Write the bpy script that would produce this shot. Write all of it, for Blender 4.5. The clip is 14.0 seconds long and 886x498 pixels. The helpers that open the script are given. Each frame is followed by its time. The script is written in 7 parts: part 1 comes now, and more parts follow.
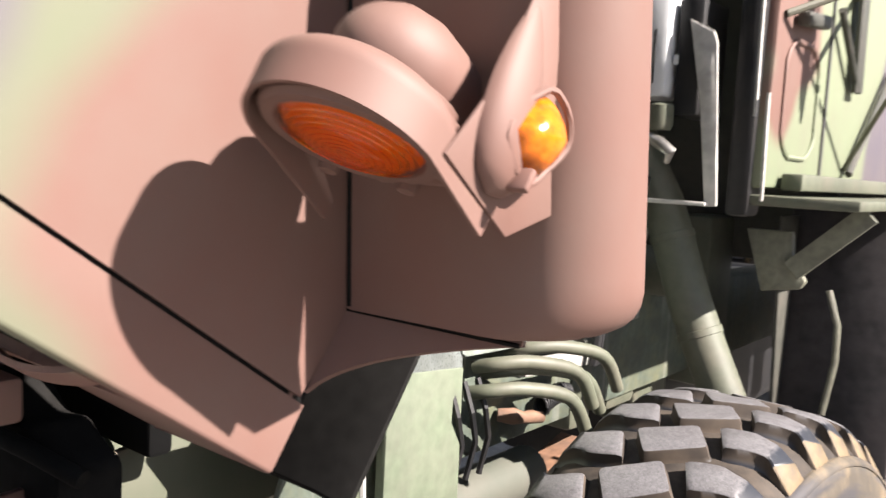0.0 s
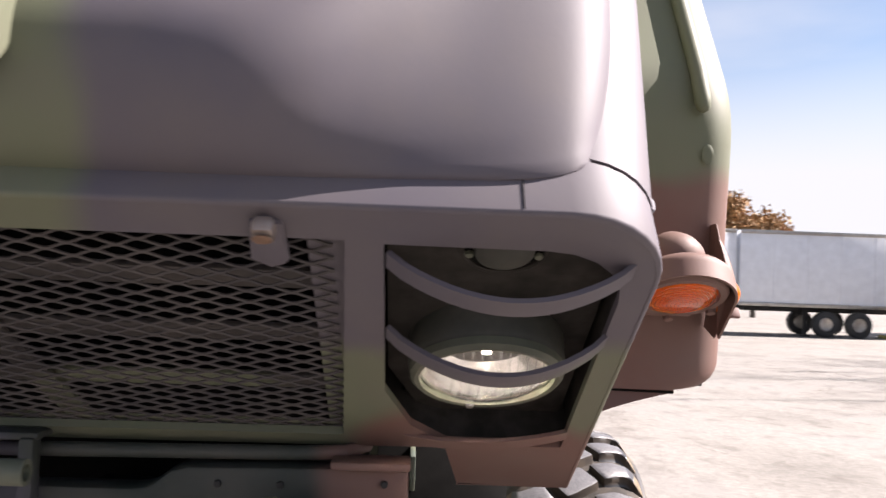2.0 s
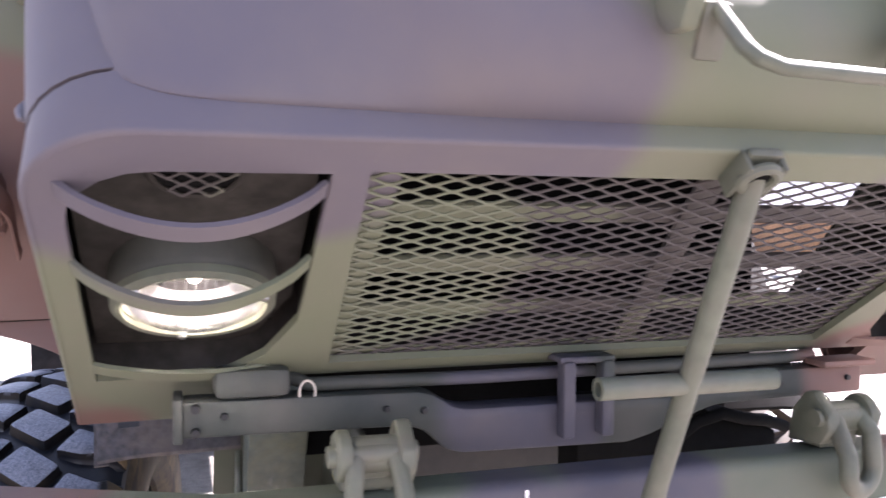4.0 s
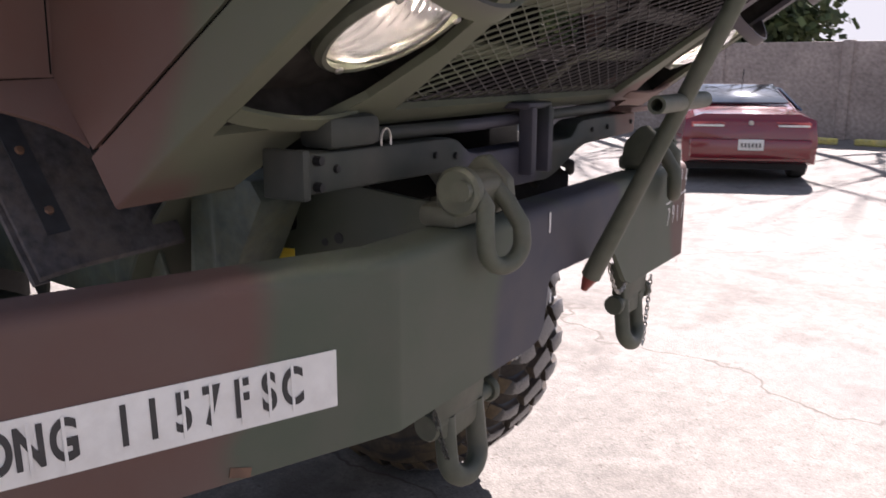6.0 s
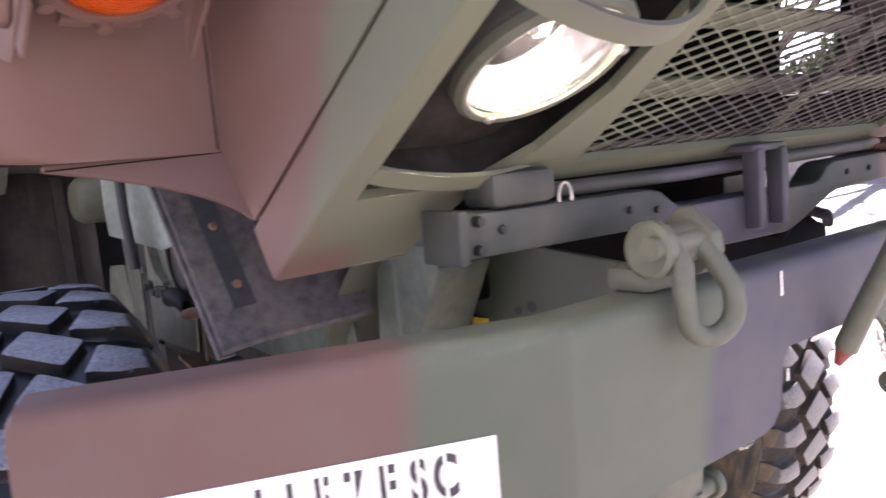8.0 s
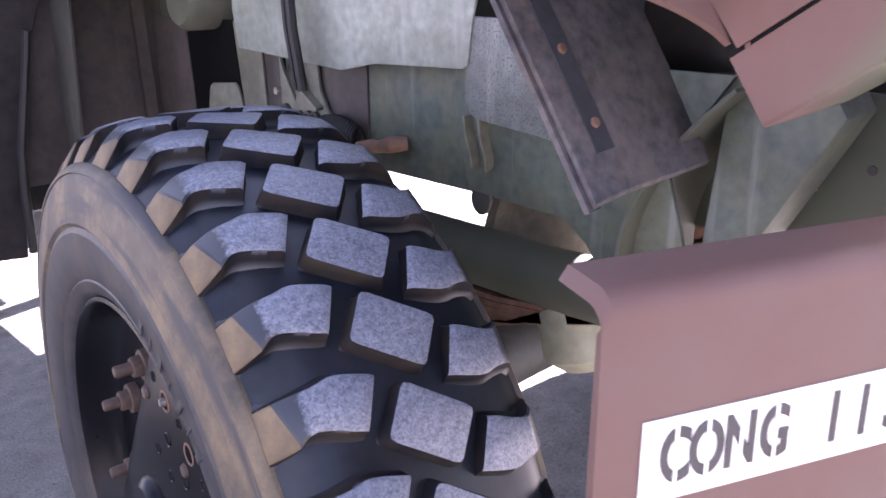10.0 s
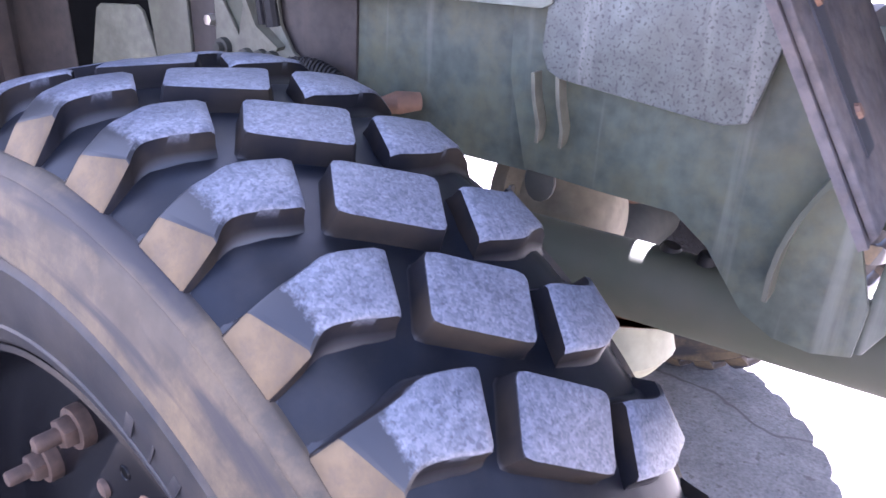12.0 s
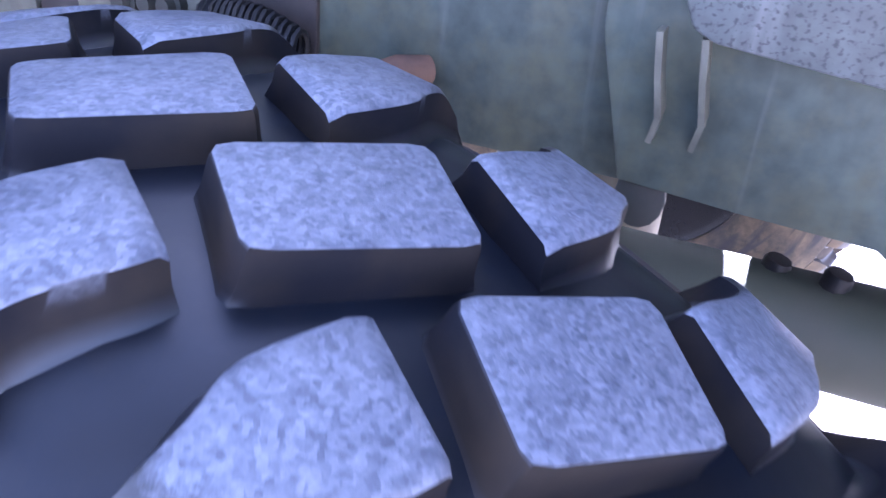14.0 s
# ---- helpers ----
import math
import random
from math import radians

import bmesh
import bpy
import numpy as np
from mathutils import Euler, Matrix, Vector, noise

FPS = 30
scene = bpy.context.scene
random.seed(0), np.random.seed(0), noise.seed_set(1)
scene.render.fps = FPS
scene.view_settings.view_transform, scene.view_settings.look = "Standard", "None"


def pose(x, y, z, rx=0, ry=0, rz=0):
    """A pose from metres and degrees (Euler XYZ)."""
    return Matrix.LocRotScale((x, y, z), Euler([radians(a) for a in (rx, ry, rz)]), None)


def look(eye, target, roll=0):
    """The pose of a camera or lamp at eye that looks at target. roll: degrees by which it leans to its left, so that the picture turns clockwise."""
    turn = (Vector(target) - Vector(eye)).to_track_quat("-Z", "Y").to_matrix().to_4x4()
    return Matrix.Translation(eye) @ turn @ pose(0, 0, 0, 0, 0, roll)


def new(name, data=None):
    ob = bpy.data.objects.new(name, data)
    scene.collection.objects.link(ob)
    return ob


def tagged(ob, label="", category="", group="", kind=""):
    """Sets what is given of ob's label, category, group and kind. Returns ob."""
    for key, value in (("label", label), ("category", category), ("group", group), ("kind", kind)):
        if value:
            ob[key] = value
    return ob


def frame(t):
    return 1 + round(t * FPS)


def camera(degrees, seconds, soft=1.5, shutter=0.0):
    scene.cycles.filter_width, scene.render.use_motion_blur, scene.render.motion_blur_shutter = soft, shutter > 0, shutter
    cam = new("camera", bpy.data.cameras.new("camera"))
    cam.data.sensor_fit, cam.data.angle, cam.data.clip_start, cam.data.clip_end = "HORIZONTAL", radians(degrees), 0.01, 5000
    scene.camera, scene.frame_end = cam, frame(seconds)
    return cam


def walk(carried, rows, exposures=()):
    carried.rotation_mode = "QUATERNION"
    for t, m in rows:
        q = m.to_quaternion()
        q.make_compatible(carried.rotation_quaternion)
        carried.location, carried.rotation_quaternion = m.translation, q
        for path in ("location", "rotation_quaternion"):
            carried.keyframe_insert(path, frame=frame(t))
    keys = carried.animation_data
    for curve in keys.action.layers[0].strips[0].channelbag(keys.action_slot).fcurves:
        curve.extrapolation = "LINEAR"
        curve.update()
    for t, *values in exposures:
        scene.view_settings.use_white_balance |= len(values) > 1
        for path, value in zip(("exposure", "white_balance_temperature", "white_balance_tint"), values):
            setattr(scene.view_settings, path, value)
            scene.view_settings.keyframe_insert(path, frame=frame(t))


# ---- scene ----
cam = camera(56.05, 14.0, shutter=0.3)
PATH = [
    (0.0, pose(1.423, -0.242, 1.696, 84.42, -3.11, 38.41)),
    (0.5, pose(1.327, -0.593, 1.694, 88.66, -2.34, 26.84)),
    (1.0, pose(1.058, -0.764, 1.734, 91.59, -3.63, 17.66)),
    (1.5, pose(0.800, -0.932, 1.740, 91.75, -2.56, 6.63)),
    (2.0, pose(0.535, -1.114, 1.730, 92.07, -1.98, -2.35)),
    (2.2, pose(0.407, -1.171, 1.736, 91.53, -2.04, -5.98)),
    (2.5, pose(0.215, -1.228, 1.726, 91.43, -1.16, -10.49)),
    (3.0, pose(-0.118, -1.305, 1.709, 89.98, -0.08, -15.73)),
    (3.5, pose(-0.404, -1.219, 1.715, 88.69, 0.08, -16.34)),
    (3.6, pose(-0.460, -1.195, 1.729, 87.91, -0.40, -16.57)),
    (4.0, pose(-0.659, -1.114, 1.726, 87.42, -0.49, -17.50)),
    (4.2, pose(-0.776, -1.074, 1.712, 87.66, -0.48, -19.65)),
    (6.3, pose(-1.463, -0.568, 1.557, 76.12, -0.63, -59.78)),
    (6.5, pose(-1.452, -0.627, 1.580, 74.71, -0.18, -58.84)),
    (7.0, pose(-1.280, -0.728, 1.629, 76.90, 0.53, -49.80)),
    (7.5, pose(-1.150, -0.716, 1.584, 82.23, 3.22, -41.82)),
    (8.0, pose(-1.268, -0.604, 1.533, 82.82, 4.64, -39.46)),
    (8.3, pose(-1.364, -0.565, 1.559, 79.03, 4.04, -38.15)),
    (8.5, pose(-1.458, -0.512, 1.540, 78.55, 3.49, -39.12)),
    (8.8, pose(-1.552, -0.429, 1.563, 75.41, 2.47, -39.83)),
    (9.0, pose(-1.569, -0.362, 1.551, 74.73, 1.90, -40.15)),
    (9.2, pose(-1.576, -0.310, 1.547, 74.07, 2.11, -40.20)),
    (11.3, pose(-1.570, 0.293, 1.516, 67.58, -2.48, -52.90)),
    (11.5, pose(-1.543, 0.321, 1.517, 67.17, -1.59, -53.11)),
    (12.0, pose(-1.497, 0.439, 1.519, 65.48, -2.81, -56.53)),
    (12.5, pose(-1.430, 0.534, 1.502, 64.76, -2.89, -58.66)),
    (13.0, pose(-1.384, 0.641, 1.493, 62.93, -4.59, -62.99)),
    (13.5, pose(-1.319, 0.732, 1.462, 62.40, -4.63, -65.99)),
    (14.0, pose(-1.207, 0.809, 1.453, 60.00, -4.13, -66.38)),
]
EXPOSURES = [
    (0.0, 2.17, 6500, 14), (1.0, 2.12, 6500, 15), (1.5, 2.02, 6500, 16), (2.5, 2.06, 6300, 20), (3.0, 2.22, 6300, 22), (3.6, 3.27, 6000, 24), (4.2, 3.66, 6050, 26),
    (6.3, 1.77, 6300, 22), (6.7, 1.87, 6300, 22), (7.0, 1.98, 6300, 22), (7.5, 2.78, 6200, 26), (8.0, 3.60, 6200, 30), (9.2, 3.80, 6050, 33), (11.3, 4.55, 5700, 34),
    (12.5, 4.72, 5450, 34), (13.3, 4.78, 5320, 35), (14.0, 4.84, 5000, 35),
]
walk(cam, PATH, EXPOSURES)

# ---------------------------------------------------------------- light
SUN_TO = Vector((0.759, 0.107, 0.643)).normalized()
world = bpy.data.worlds.new("world")
scene.world = world
world.use_nodes = True
wn = world.node_tree.nodes
wl = world.node_tree.links
sky = wn.new("ShaderNodeTexSky")
sky.sky_type = "NISHITA"
sky.sun_disc = False
sky.sun_elevation = math.asin(SUN_TO.z)
sky.sun_rotation = math.atan2(SUN_TO.x, SUN_TO.y)
sky.air_density, sky.dust_density, sky.ozone_density = 1.0, 0.6, 0.4
# soft broken cloud towards the horizon
wcoord = wn.new("ShaderNodeTexCoord")
wmap = wn.new("ShaderNodeMapping")
wmap.inputs["Scale"].default_value = (1.3, 1.3, 4.5)
wnoise = wn.new("ShaderNodeTexNoise")
wnoise.inputs["Scale"].default_value = 1.6
wnoise.inputs["Detail"].default_value = 5
wramp = wn.new("ShaderNodeMapRange")
wramp.inputs["From Min"].default_value, wramp.inputs["From Max"].default_value = 0.36, 0.92
wsep = wn.new("ShaderNodeSeparateXYZ")
wlow = wn.new("ShaderNodeMapRange")
wlow.inputs["From Min"].default_value, wlow.inputs["From Max"].default_value = 0.27, 0.13
wmul = wn.new("ShaderNodeMath")
wmul.operation = "MAXIMUM"
wmix = wn.new("ShaderNodeMix")
wmix.data_type = "RGBA"
wmix.inputs["B"].default_value = (6.3, 6.4, 6.5, 1)
wl.new(wcoord.outputs["Generated"], wmap.inputs["Vector"])
wl.new(wcoord.outputs["Generated"], wsep.inputs["Vector"])
wl.new(wmap.outputs["Vector"], wnoise.inputs["Vector"])
wl.new(wnoise.outputs["Fac"], wramp.inputs["Value"])
wl.new(wsep.outputs["Z"], wlow.inputs["Value"])
wl.new(wramp.outputs["Result"], wmul.inputs[0])
wl.new(wlow.outputs["Result"], wmul.inputs[1])
wl.new(wmul.outputs["Value"], wmix.inputs["Factor"])
wl.new(sky.outputs["Color"], wmix.inputs["A"])
wl.new(wmix.outputs["Result"], wn["Background"].inputs["Color"])
wn["Background"].inputs["Strength"].default_value = 0.037
sun = new("sun", bpy.data.lights.new("sun", "SUN"))
sun.data.energy, sun.data.angle, sun.data.color = 5.0, radians(0.55), (1.0, 0.93, 0.85)
sun.matrix_world = look(SUN_TO * 50, (0, 0, 0))


# ---------------------------------------------------------------- materials
def material(name, color, rough=0.6, metal=0.0, grain=0.12, scale=40.0, bump=0.1, big=0.15, big_scale=3.0, dirt=None, dirt_amount=0.0, spec=0.5):
    """A worn surface: base colour, fine grain, large blotches, relief and an optional dust colour."""
    m = bpy.data.materials.new(name)
    m.use_nodes = True
    n, l = m.node_tree.nodes, m.node_tree.links
    b = n["Principled BSDF"]
    co = n.new("ShaderNodeTexCoord")
    fine, large = n.new("ShaderNodeTexNoise"), n.new("ShaderNodeTexNoise")
    for tex, s, d in ((fine, scale, 6), (large, big_scale, 4)):
        tex.inputs["Scale"].default_value, tex.inputs["Detail"].default_value = s, d
        l.new(co.outputs["Object"], tex.inputs["Vector"])
    last = None
    for tex, amount in ((fine, grain), (large, big)):
        r = n.new("ShaderNodeMapRange")
        r.inputs["From Min"].default_value, r.inputs["From Max"].default_value = 0.3, 0.7
        r.inputs["To Min"].default_value, r.inputs["To Max"].default_value = 1 - amount, 1 + amount
        l.new(tex.outputs["Fac"], r.inputs["Value"])
        mx = n.new("ShaderNodeMix")
        mx.data_type, mx.blend_type = "RGBA", "MULTIPLY"
        mx.inputs["Factor"].default_value = 1
        if last is None:
            mx.inputs["A"].default_value = (*color, 1)
        else:
            l.new(last, mx.inputs["A"])
        l.new(r.outputs["Result"], mx.inputs["B"])
        last = mx.outputs["Result"]
    if dirt:
        dn = n.new("ShaderNodeTexNoise")
        dn.inputs["Scale"].default_value, dn.inputs["Detail"].default_value, dn.inputs["Roughness"].default_value = big_scale * 2.3, 8, 0.7
        l.new(co.outputs["Object"], dn.inputs["Vector"])
        dr = n.new("ShaderNodeMapRange")
        dr.inputs["From Min"].default_value, dr.inputs["From Max"].default_value = 0.45, 0.7
        dr.inputs["To Max"].default_value = dirt_amount
        l.new(dn.outputs["Fac"], dr.inputs["Value"])
        mx = n.new("ShaderNodeMix")
        mx.data_type = "RGBA"
        mx.inputs["B"].default_value = (*dirt, 1)
        l.new(dr.outputs["Result"], mx.inputs["Factor"])
        l.new(last, mx.inputs["A"])
        last = mx.outputs["Result"]
    l.new(last, b.inputs["Base Color"])
    b.inputs["Roughness"].default_value, b.inputs["Metallic"].default_value = rough, metal
    b.inputs["Specular IOR Level"].default_value = spec
    if bump:
        bp = n.new("ShaderNodeBump")
        bp.inputs["Strength"].default_value, bp.inputs["Distance"].default_value = bump, 0.004
        l.new(fine.outputs["Fac"], bp.inputs["Height"])
        l.new(bp.outputs["Normal"], b.inputs["Normal"])
    return m


GREEN, BROWN, BLACK = (0.108, 0.117, 0.074), (0.132, 0.070, 0.056), (0.084, 0.073, 0.088)


def camouflage(name, base, blobs, edge=0.05):
    """Sprayed camouflage paint: a base tone with soft-edged patches (x, y, z, radius, tone), thin dust and fine orange-peel."""
    m = bpy.data.materials.new(name)
    m.use_nodes = True
    n, l = m.node_tree.nodes, m.node_tree.links
    b = n["Principled BSDF"]
    geo = n.new("ShaderNodeNewGeometry")
    wob = n.new("ShaderNodeTexNoise")
    wob.inputs["Scale"].default_value, wob.inputs["Detail"].default_value = 2.2, 2
    l.new(geo.outputs["Position"], wob.inputs["Vector"])
    off = n.new("ShaderNodeVectorMath")
    off.operation = "MULTIPLY_ADD"
    off.inputs[1].default_value = (0.22, 0.22, 0.22)
    l.new(wob.outputs["Color"], off.inputs[0])
    l.new(geo.outputs["Position"], off.inputs[2])
    shift = n.new("ShaderNodeVectorMath")
    shift.operation = "SUBTRACT"
    shift.inputs[1].default_value = (0.11, 0.11, 0.11)
    l.new(off.outputs["Vector"], shift.inputs[0])
    rgb = n.new("ShaderNodeRGB")
    rgb.outputs[0].default_value = (*base, 1)
    last = rgb.outputs[0]
    for x, y, z, r, tone in blobs:
        d = n.new("ShaderNodeVectorMath")
        d.operation = "DISTANCE"
        d.inputs[1].default_value = (x, y, z)
        l.new(shift.outputs["Vector"], d.inputs[0])
        k = n.new("ShaderNodeMapRange")
        k.interpolation_type = "SMOOTHSTEP"
        k.inputs["From Min"].default_value, k.inputs["From Max"].default_value = r + edge / 2, r - edge / 2
        l.new(d.outputs["Value"], k.inputs["Value"])
        mx = n.new("ShaderNodeMix")
        mx.data_type = "RGBA"
        mx.inputs["B"].default_value = (*tone, 1)
        l.new(k.outputs["Result"], mx.inputs["Factor"])
        l.new(last, mx.inputs["A"])
        last = mx.outputs["Result"]
    fine, dust = n.new("ShaderNodeTexNoise"), n.new("ShaderNodeTexNoise")
    for tex, s, d in ((fine, 120, 4), (dust, 9, 8)):
        tex.inputs["Scale"].default_value, tex.inputs["Detail"].default_value = s, d
        l.new(geo.outputs["Position"], tex.inputs["Vector"])
    r = n.new("ShaderNodeMapRange")
    r.inputs["From Min"].default_value, r.inputs["From Max"].default_value = 0.35, 0.75
    r.inputs["To Min"].default_value, r.inputs["To Max"].default_value = 0.0, 0.30
    l.new(dust.outputs["Fac"], r.inputs["Value"])
    mx = n.new("ShaderNodeMix")
    mx.data_type = "RGBA"
    mx.inputs["B"].default_value = (0.135, 0.112, 0.096, 1)
    l.new(r.outputs["Result"], mx.inputs["Factor"])
    l.new(last, mx.inputs["A"])
    l.new(mx.outputs["Result"], b.inputs["Base Color"])
    b.inputs["Roughness"].default_value = 0.64
    b.inputs["Specular IOR Level"].default_value = 0.40
    bp = n.new("ShaderNodeBump")
    bp.inputs["Strength"].default_value, bp.inputs["Distance"].default_value = 0.035, 0.002
    l.new(fine.outputs["Fac"], bp.inputs["Height"])
    l.new(bp.outputs["Normal"], b.inputs["Normal"])
    return m


def glassy(name, color, rough=0.03):
    m = bpy.data.materials.new(name)
    m.use_nodes = True
    b = m.node_tree.nodes["Principled BSDF"]
    b.inputs["Base Color"].default_value = (*color, 1)
    b.inputs["Roughness"].default_value = rough
    b.inputs["Transmission Weight"].default_value = 1.0
    b.inputs["IOR"].default_value = 1.45
    return m


def weathered(name, color, stain, streak, amount=0.5, rough=0.55, speck=0.0):
    """Old paint: blotches at two scales, dark specks and pale drip streaks that run down."""
    m = material(name, color, rough, grain=0.22, scale=55, bump=0.12, big=0.28, big_scale=5, dirt=stain, dirt_amount=0.75)
    n, l = m.node_tree.nodes, m.node_tree.links
    b = n["Principled BSDF"]
    co = n.new("ShaderNodeTexCoord")
    last = b.inputs["Base Color"].links[0].from_socket
    for scale, lo, hi, k, tone in (((26, 26, 1.6), 0.60, 0.74, amount, streak), ((7, 7, 11), 0.56, 0.72, amount * 0.7, tuple(0.6 * c for c in color)), ((260, 260, 260), 0.55, 0.62, speck, tuple(0.35 * c for c in color))):
        mp = n.new("ShaderNodeMapping")
        mp.inputs["Scale"].default_value = scale
        t = n.new("ShaderNodeTexNoise")
        t.inputs["Scale"].default_value, t.inputs["Detail"].default_value = 1.0, 5
        r = n.new("ShaderNodeMapRange")
        r.inputs["From Min"].default_value, r.inputs["From Max"].default_value, r.inputs["To Max"].default_value = lo, hi, k
        mx = n.new("ShaderNodeMix")
        mx.data_type = "RGBA"
        mx.inputs["B"].default_value = (*tone, 1)
        l.new(co.outputs["Object"], mp.inputs["Vector"])
        l.new(mp.outputs["Vector"], t.inputs["Vector"])
        l.new(t.outputs["Fac"], r.inputs["Value"])
        l.new(r.outputs["Result"], mx.inputs["Factor"])
        l.new(last, mx.inputs["A"])
        last = mx.outputs["Result"]
    l.new(last, b.inputs["Base Color"])
    return m


RAIL_PAINT = weathered("weathered_rail_paint", (0.072, 0.088, 0.070), (0.125, 0.122, 0.066), (0.19, 0.195, 0.175), 0.75)
PANEL_GREY = weathered("weathered_grey_panel", (0.118, 0.130, 0.124), (0.09, 0.097, 0.085), (0.26, 0.26, 0.245), 0.7, 0.5, 0.8)
SHIELD_PALE = weathered("weathered_pale_shield", (0.20, 0.225, 0.20), (0.15, 0.16, 0.13), (0.32, 0.33, 0.31), 0.5)
BRACKET = weathered("dusty_olive_bracket", (0.135, 0.135, 0.100), (0.09, 0.085, 0.065), (0.20, 0.19, 0.16), 0.5)
HOOD_PAINT = camouflage("hood_camouflage", GREEN, [
    (0.80, 0.42, 1.62, 0.25, BROWN), (1.02, 0.30, 1.62, 0.34, BROWN), (0.80, 0.25, 1.36, 0.16, BROWN), (0.62, 0.20, 1.43, 0.185, BROWN),
    (0.62, -0.30, 1.95, 0.42, BLACK), (0.40, -0.20, 1.80, 0.22, BLACK), (0.82, -0.17, 1.89, 0.185, BLACK),
    (-0.62, -0.32, 1.92, 0.34, BLACK), (-0.95, 0.38, 1.66, 0.30, BROWN), (-0.81, 0.33, 1.40, 0.12, BROWN), (-0.30, -0.30, 1.85, 0.16, BLACK),
])
DARK_PATCH = (0.050, 0.048, 0.066)
# the same brown, darkened because the bumper's front lies in shade
BUMPER_SHADE_BROWN = tuple(0.87 * c for c in BROWN)
BUMPER_PAINT = camouflage("bumper_camouflage", (0.074, 0.088, 0.060), [
    (-1.08, 0.16, 1.33, 0.313, BUMPER_SHADE_BROWN), (-0.95, 0.15, 1.07, 0.14, BUMPER_SHADE_BROWN), (-0.20, 0.0, 1.15, 0.19, DARK_PATCH), (0.02, 0.0, 1.30, 0.15, DARK_PATCH), (0.95, 0.10, 1.22, 0.40, BUMPER_SHADE_BROWN),
    (0.60, 0.0, 1.36, 0.12, BUMPER_SHADE_BROWN),
])
# camouflage darkened to carry the shade between bumper and hood
NOSE_SHADE_PAINT = camouflage("shaded_nose_camouflage", (0.026, 0.032, 0.027), [(-0.13, 0.11, 1.38, 0.155, DARK_PATCH), (0.56, 0.11, 1.43, 0.17, BROWN)])
CHASSIS_PAINT = camouflage("chassis_camouflage", (0.068, 0.078, 0.052), [
    (-0.15, 0.20, 1.42, 0.22, BLACK), (0.52, 0.20, 1.40, 0.22, BROWN), (-0.45, 1.1, 1.25, 0.25, (0.08, 0.09, 0.07)), (0.4, 1.3, 1.2, 0.3, (0.07, 0.075, 0.06)),
])
CAB_PAINT = camouflage("cab_camouflage", (0.15, 0.175, 0.11), [(0.9, 1.60, 2.05, 0.17, BROWN), (0.9, 1.55, 1.86, 0.10, BROWN), (0.95, 2.75, 1.75, 0.42, BLACK)])
OLIVE = material("olive_drab_paint", (0.078, 0.084, 0.058), 0.6, grain=0.12, big=0.22, dirt=(0.13, 0.108, 0.085), dirt_amount=0.5)
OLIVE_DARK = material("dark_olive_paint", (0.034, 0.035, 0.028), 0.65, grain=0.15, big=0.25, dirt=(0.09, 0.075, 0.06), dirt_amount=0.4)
RUBBER = material("tyre_rubber", (0.016, 0.016, 0.019), 0.5, grain=0.25, scale=30, bump=0.15, big=0.3, big_scale=5, dirt=(0.09, 0.07, 0.05), dirt_amount=0.25)
# sidewall dust, its tan deepened for warm light bounced off the ground
RUBBER_DUSTY = material("dusty_warm_lit_sidewall_rubber", (0.050, 0.041, 0.030), 0.65, grain=0.25, scale=25, bump=0.12, big=0.5, big_scale=3.6, dirt=(0.165, 0.120, 0.066), dirt_amount=1.0)
RUBBER_BEAD = material("grey_inner_sidewall", (0.019, 0.019, 0.022), 0.5, grain=0.25, scale=30, bump=0.08, big=0.5, big_scale=5, dirt=(0.062, 0.052, 0.042), dirt_amount=0.7, spec=0.4)
# groove rubber: near black, with the blue of reflected sky in its colour
RUBBER_GROOVE_SKY = material("groove_rubber", (0.006, 0.008, 0.013), 0.36, grain=0.25, scale=30, bump=0.06, big=0.4, big_scale=9, dirt=(0.026, 0.024, 0.024), dirt_amount=0.35, spec=0.34)
# bands wiped dark round the sidewall
rn, rl = RUBBER_DUSTY.node_tree.nodes, RUBBER_DUSTY.node_tree.links
rco, rsep, ryz, rlen = rn.new("ShaderNodeTexCoord"), rn.new("ShaderNodeSeparateXYZ"), rn.new("ShaderNodeCombineXYZ"), rn.new("ShaderNodeVectorMath")
rang, rvec, rtex, rmask, rmix = rn.new("ShaderNodeMath"), rn.new("ShaderNodeCombineXYZ"), rn.new("ShaderNodeTexNoise"), rn.new("ShaderNodeMapRange"), rn.new("ShaderNodeMix")
rlen.operation, rang.operation, rmix.data_type = "LENGTH", "ARCTAN2", "RGBA"
rtex.inputs["Scale"].default_value, rtex.inputs["Detail"].default_value, rtex.inputs["Distortion"].default_value = 1.0, 5, 0.4
rscale = rn.new("ShaderNodeVectorMath")
rscale.operation = "MULTIPLY"
rscale.inputs[1].default_value = (34.0, 2.6, 1.0)
rmask.inputs["From Min"].default_value, rmask.inputs["From Max"].default_value, rmask.inputs["To Max"].default_value = 0.49, 0.63, 0.88
rmix.inputs["B"].default_value = (0.026, 0.025, 0.029, 1)
rl.new(rco.outputs["Object"], rsep.inputs["Vector"])
rl.new(rsep.outputs["Y"], ryz.inputs["Y"])
rl.new(rsep.outputs["Z"], ryz.inputs["Z"])
rl.new(ryz.outputs["Vector"], rlen.inputs[0])
rl.new(rsep.outputs["Y"], rang.inputs[0])
rl.new(rsep.outputs["Z"], rang.inputs[1])
rl.new(rlen.outputs["Value"], rvec.inputs["X"])
rl.new(rang.outputs["Value"], rvec.inputs["Y"])
rl.new(rvec.outputs["Vector"], rscale.inputs[0])
rl.new(rscale.outputs["Vector"], rtex.inputs["Vector"])
rl.new(rtex.outputs["Fac"], rmask.inputs["Value"])
rl.new(rmask.outputs["Result"], rmix.inputs["Factor"])
rl.new(rn["Principled BSDF"].inputs["Base Color"].links[0].from_socket, rmix.inputs["A"])
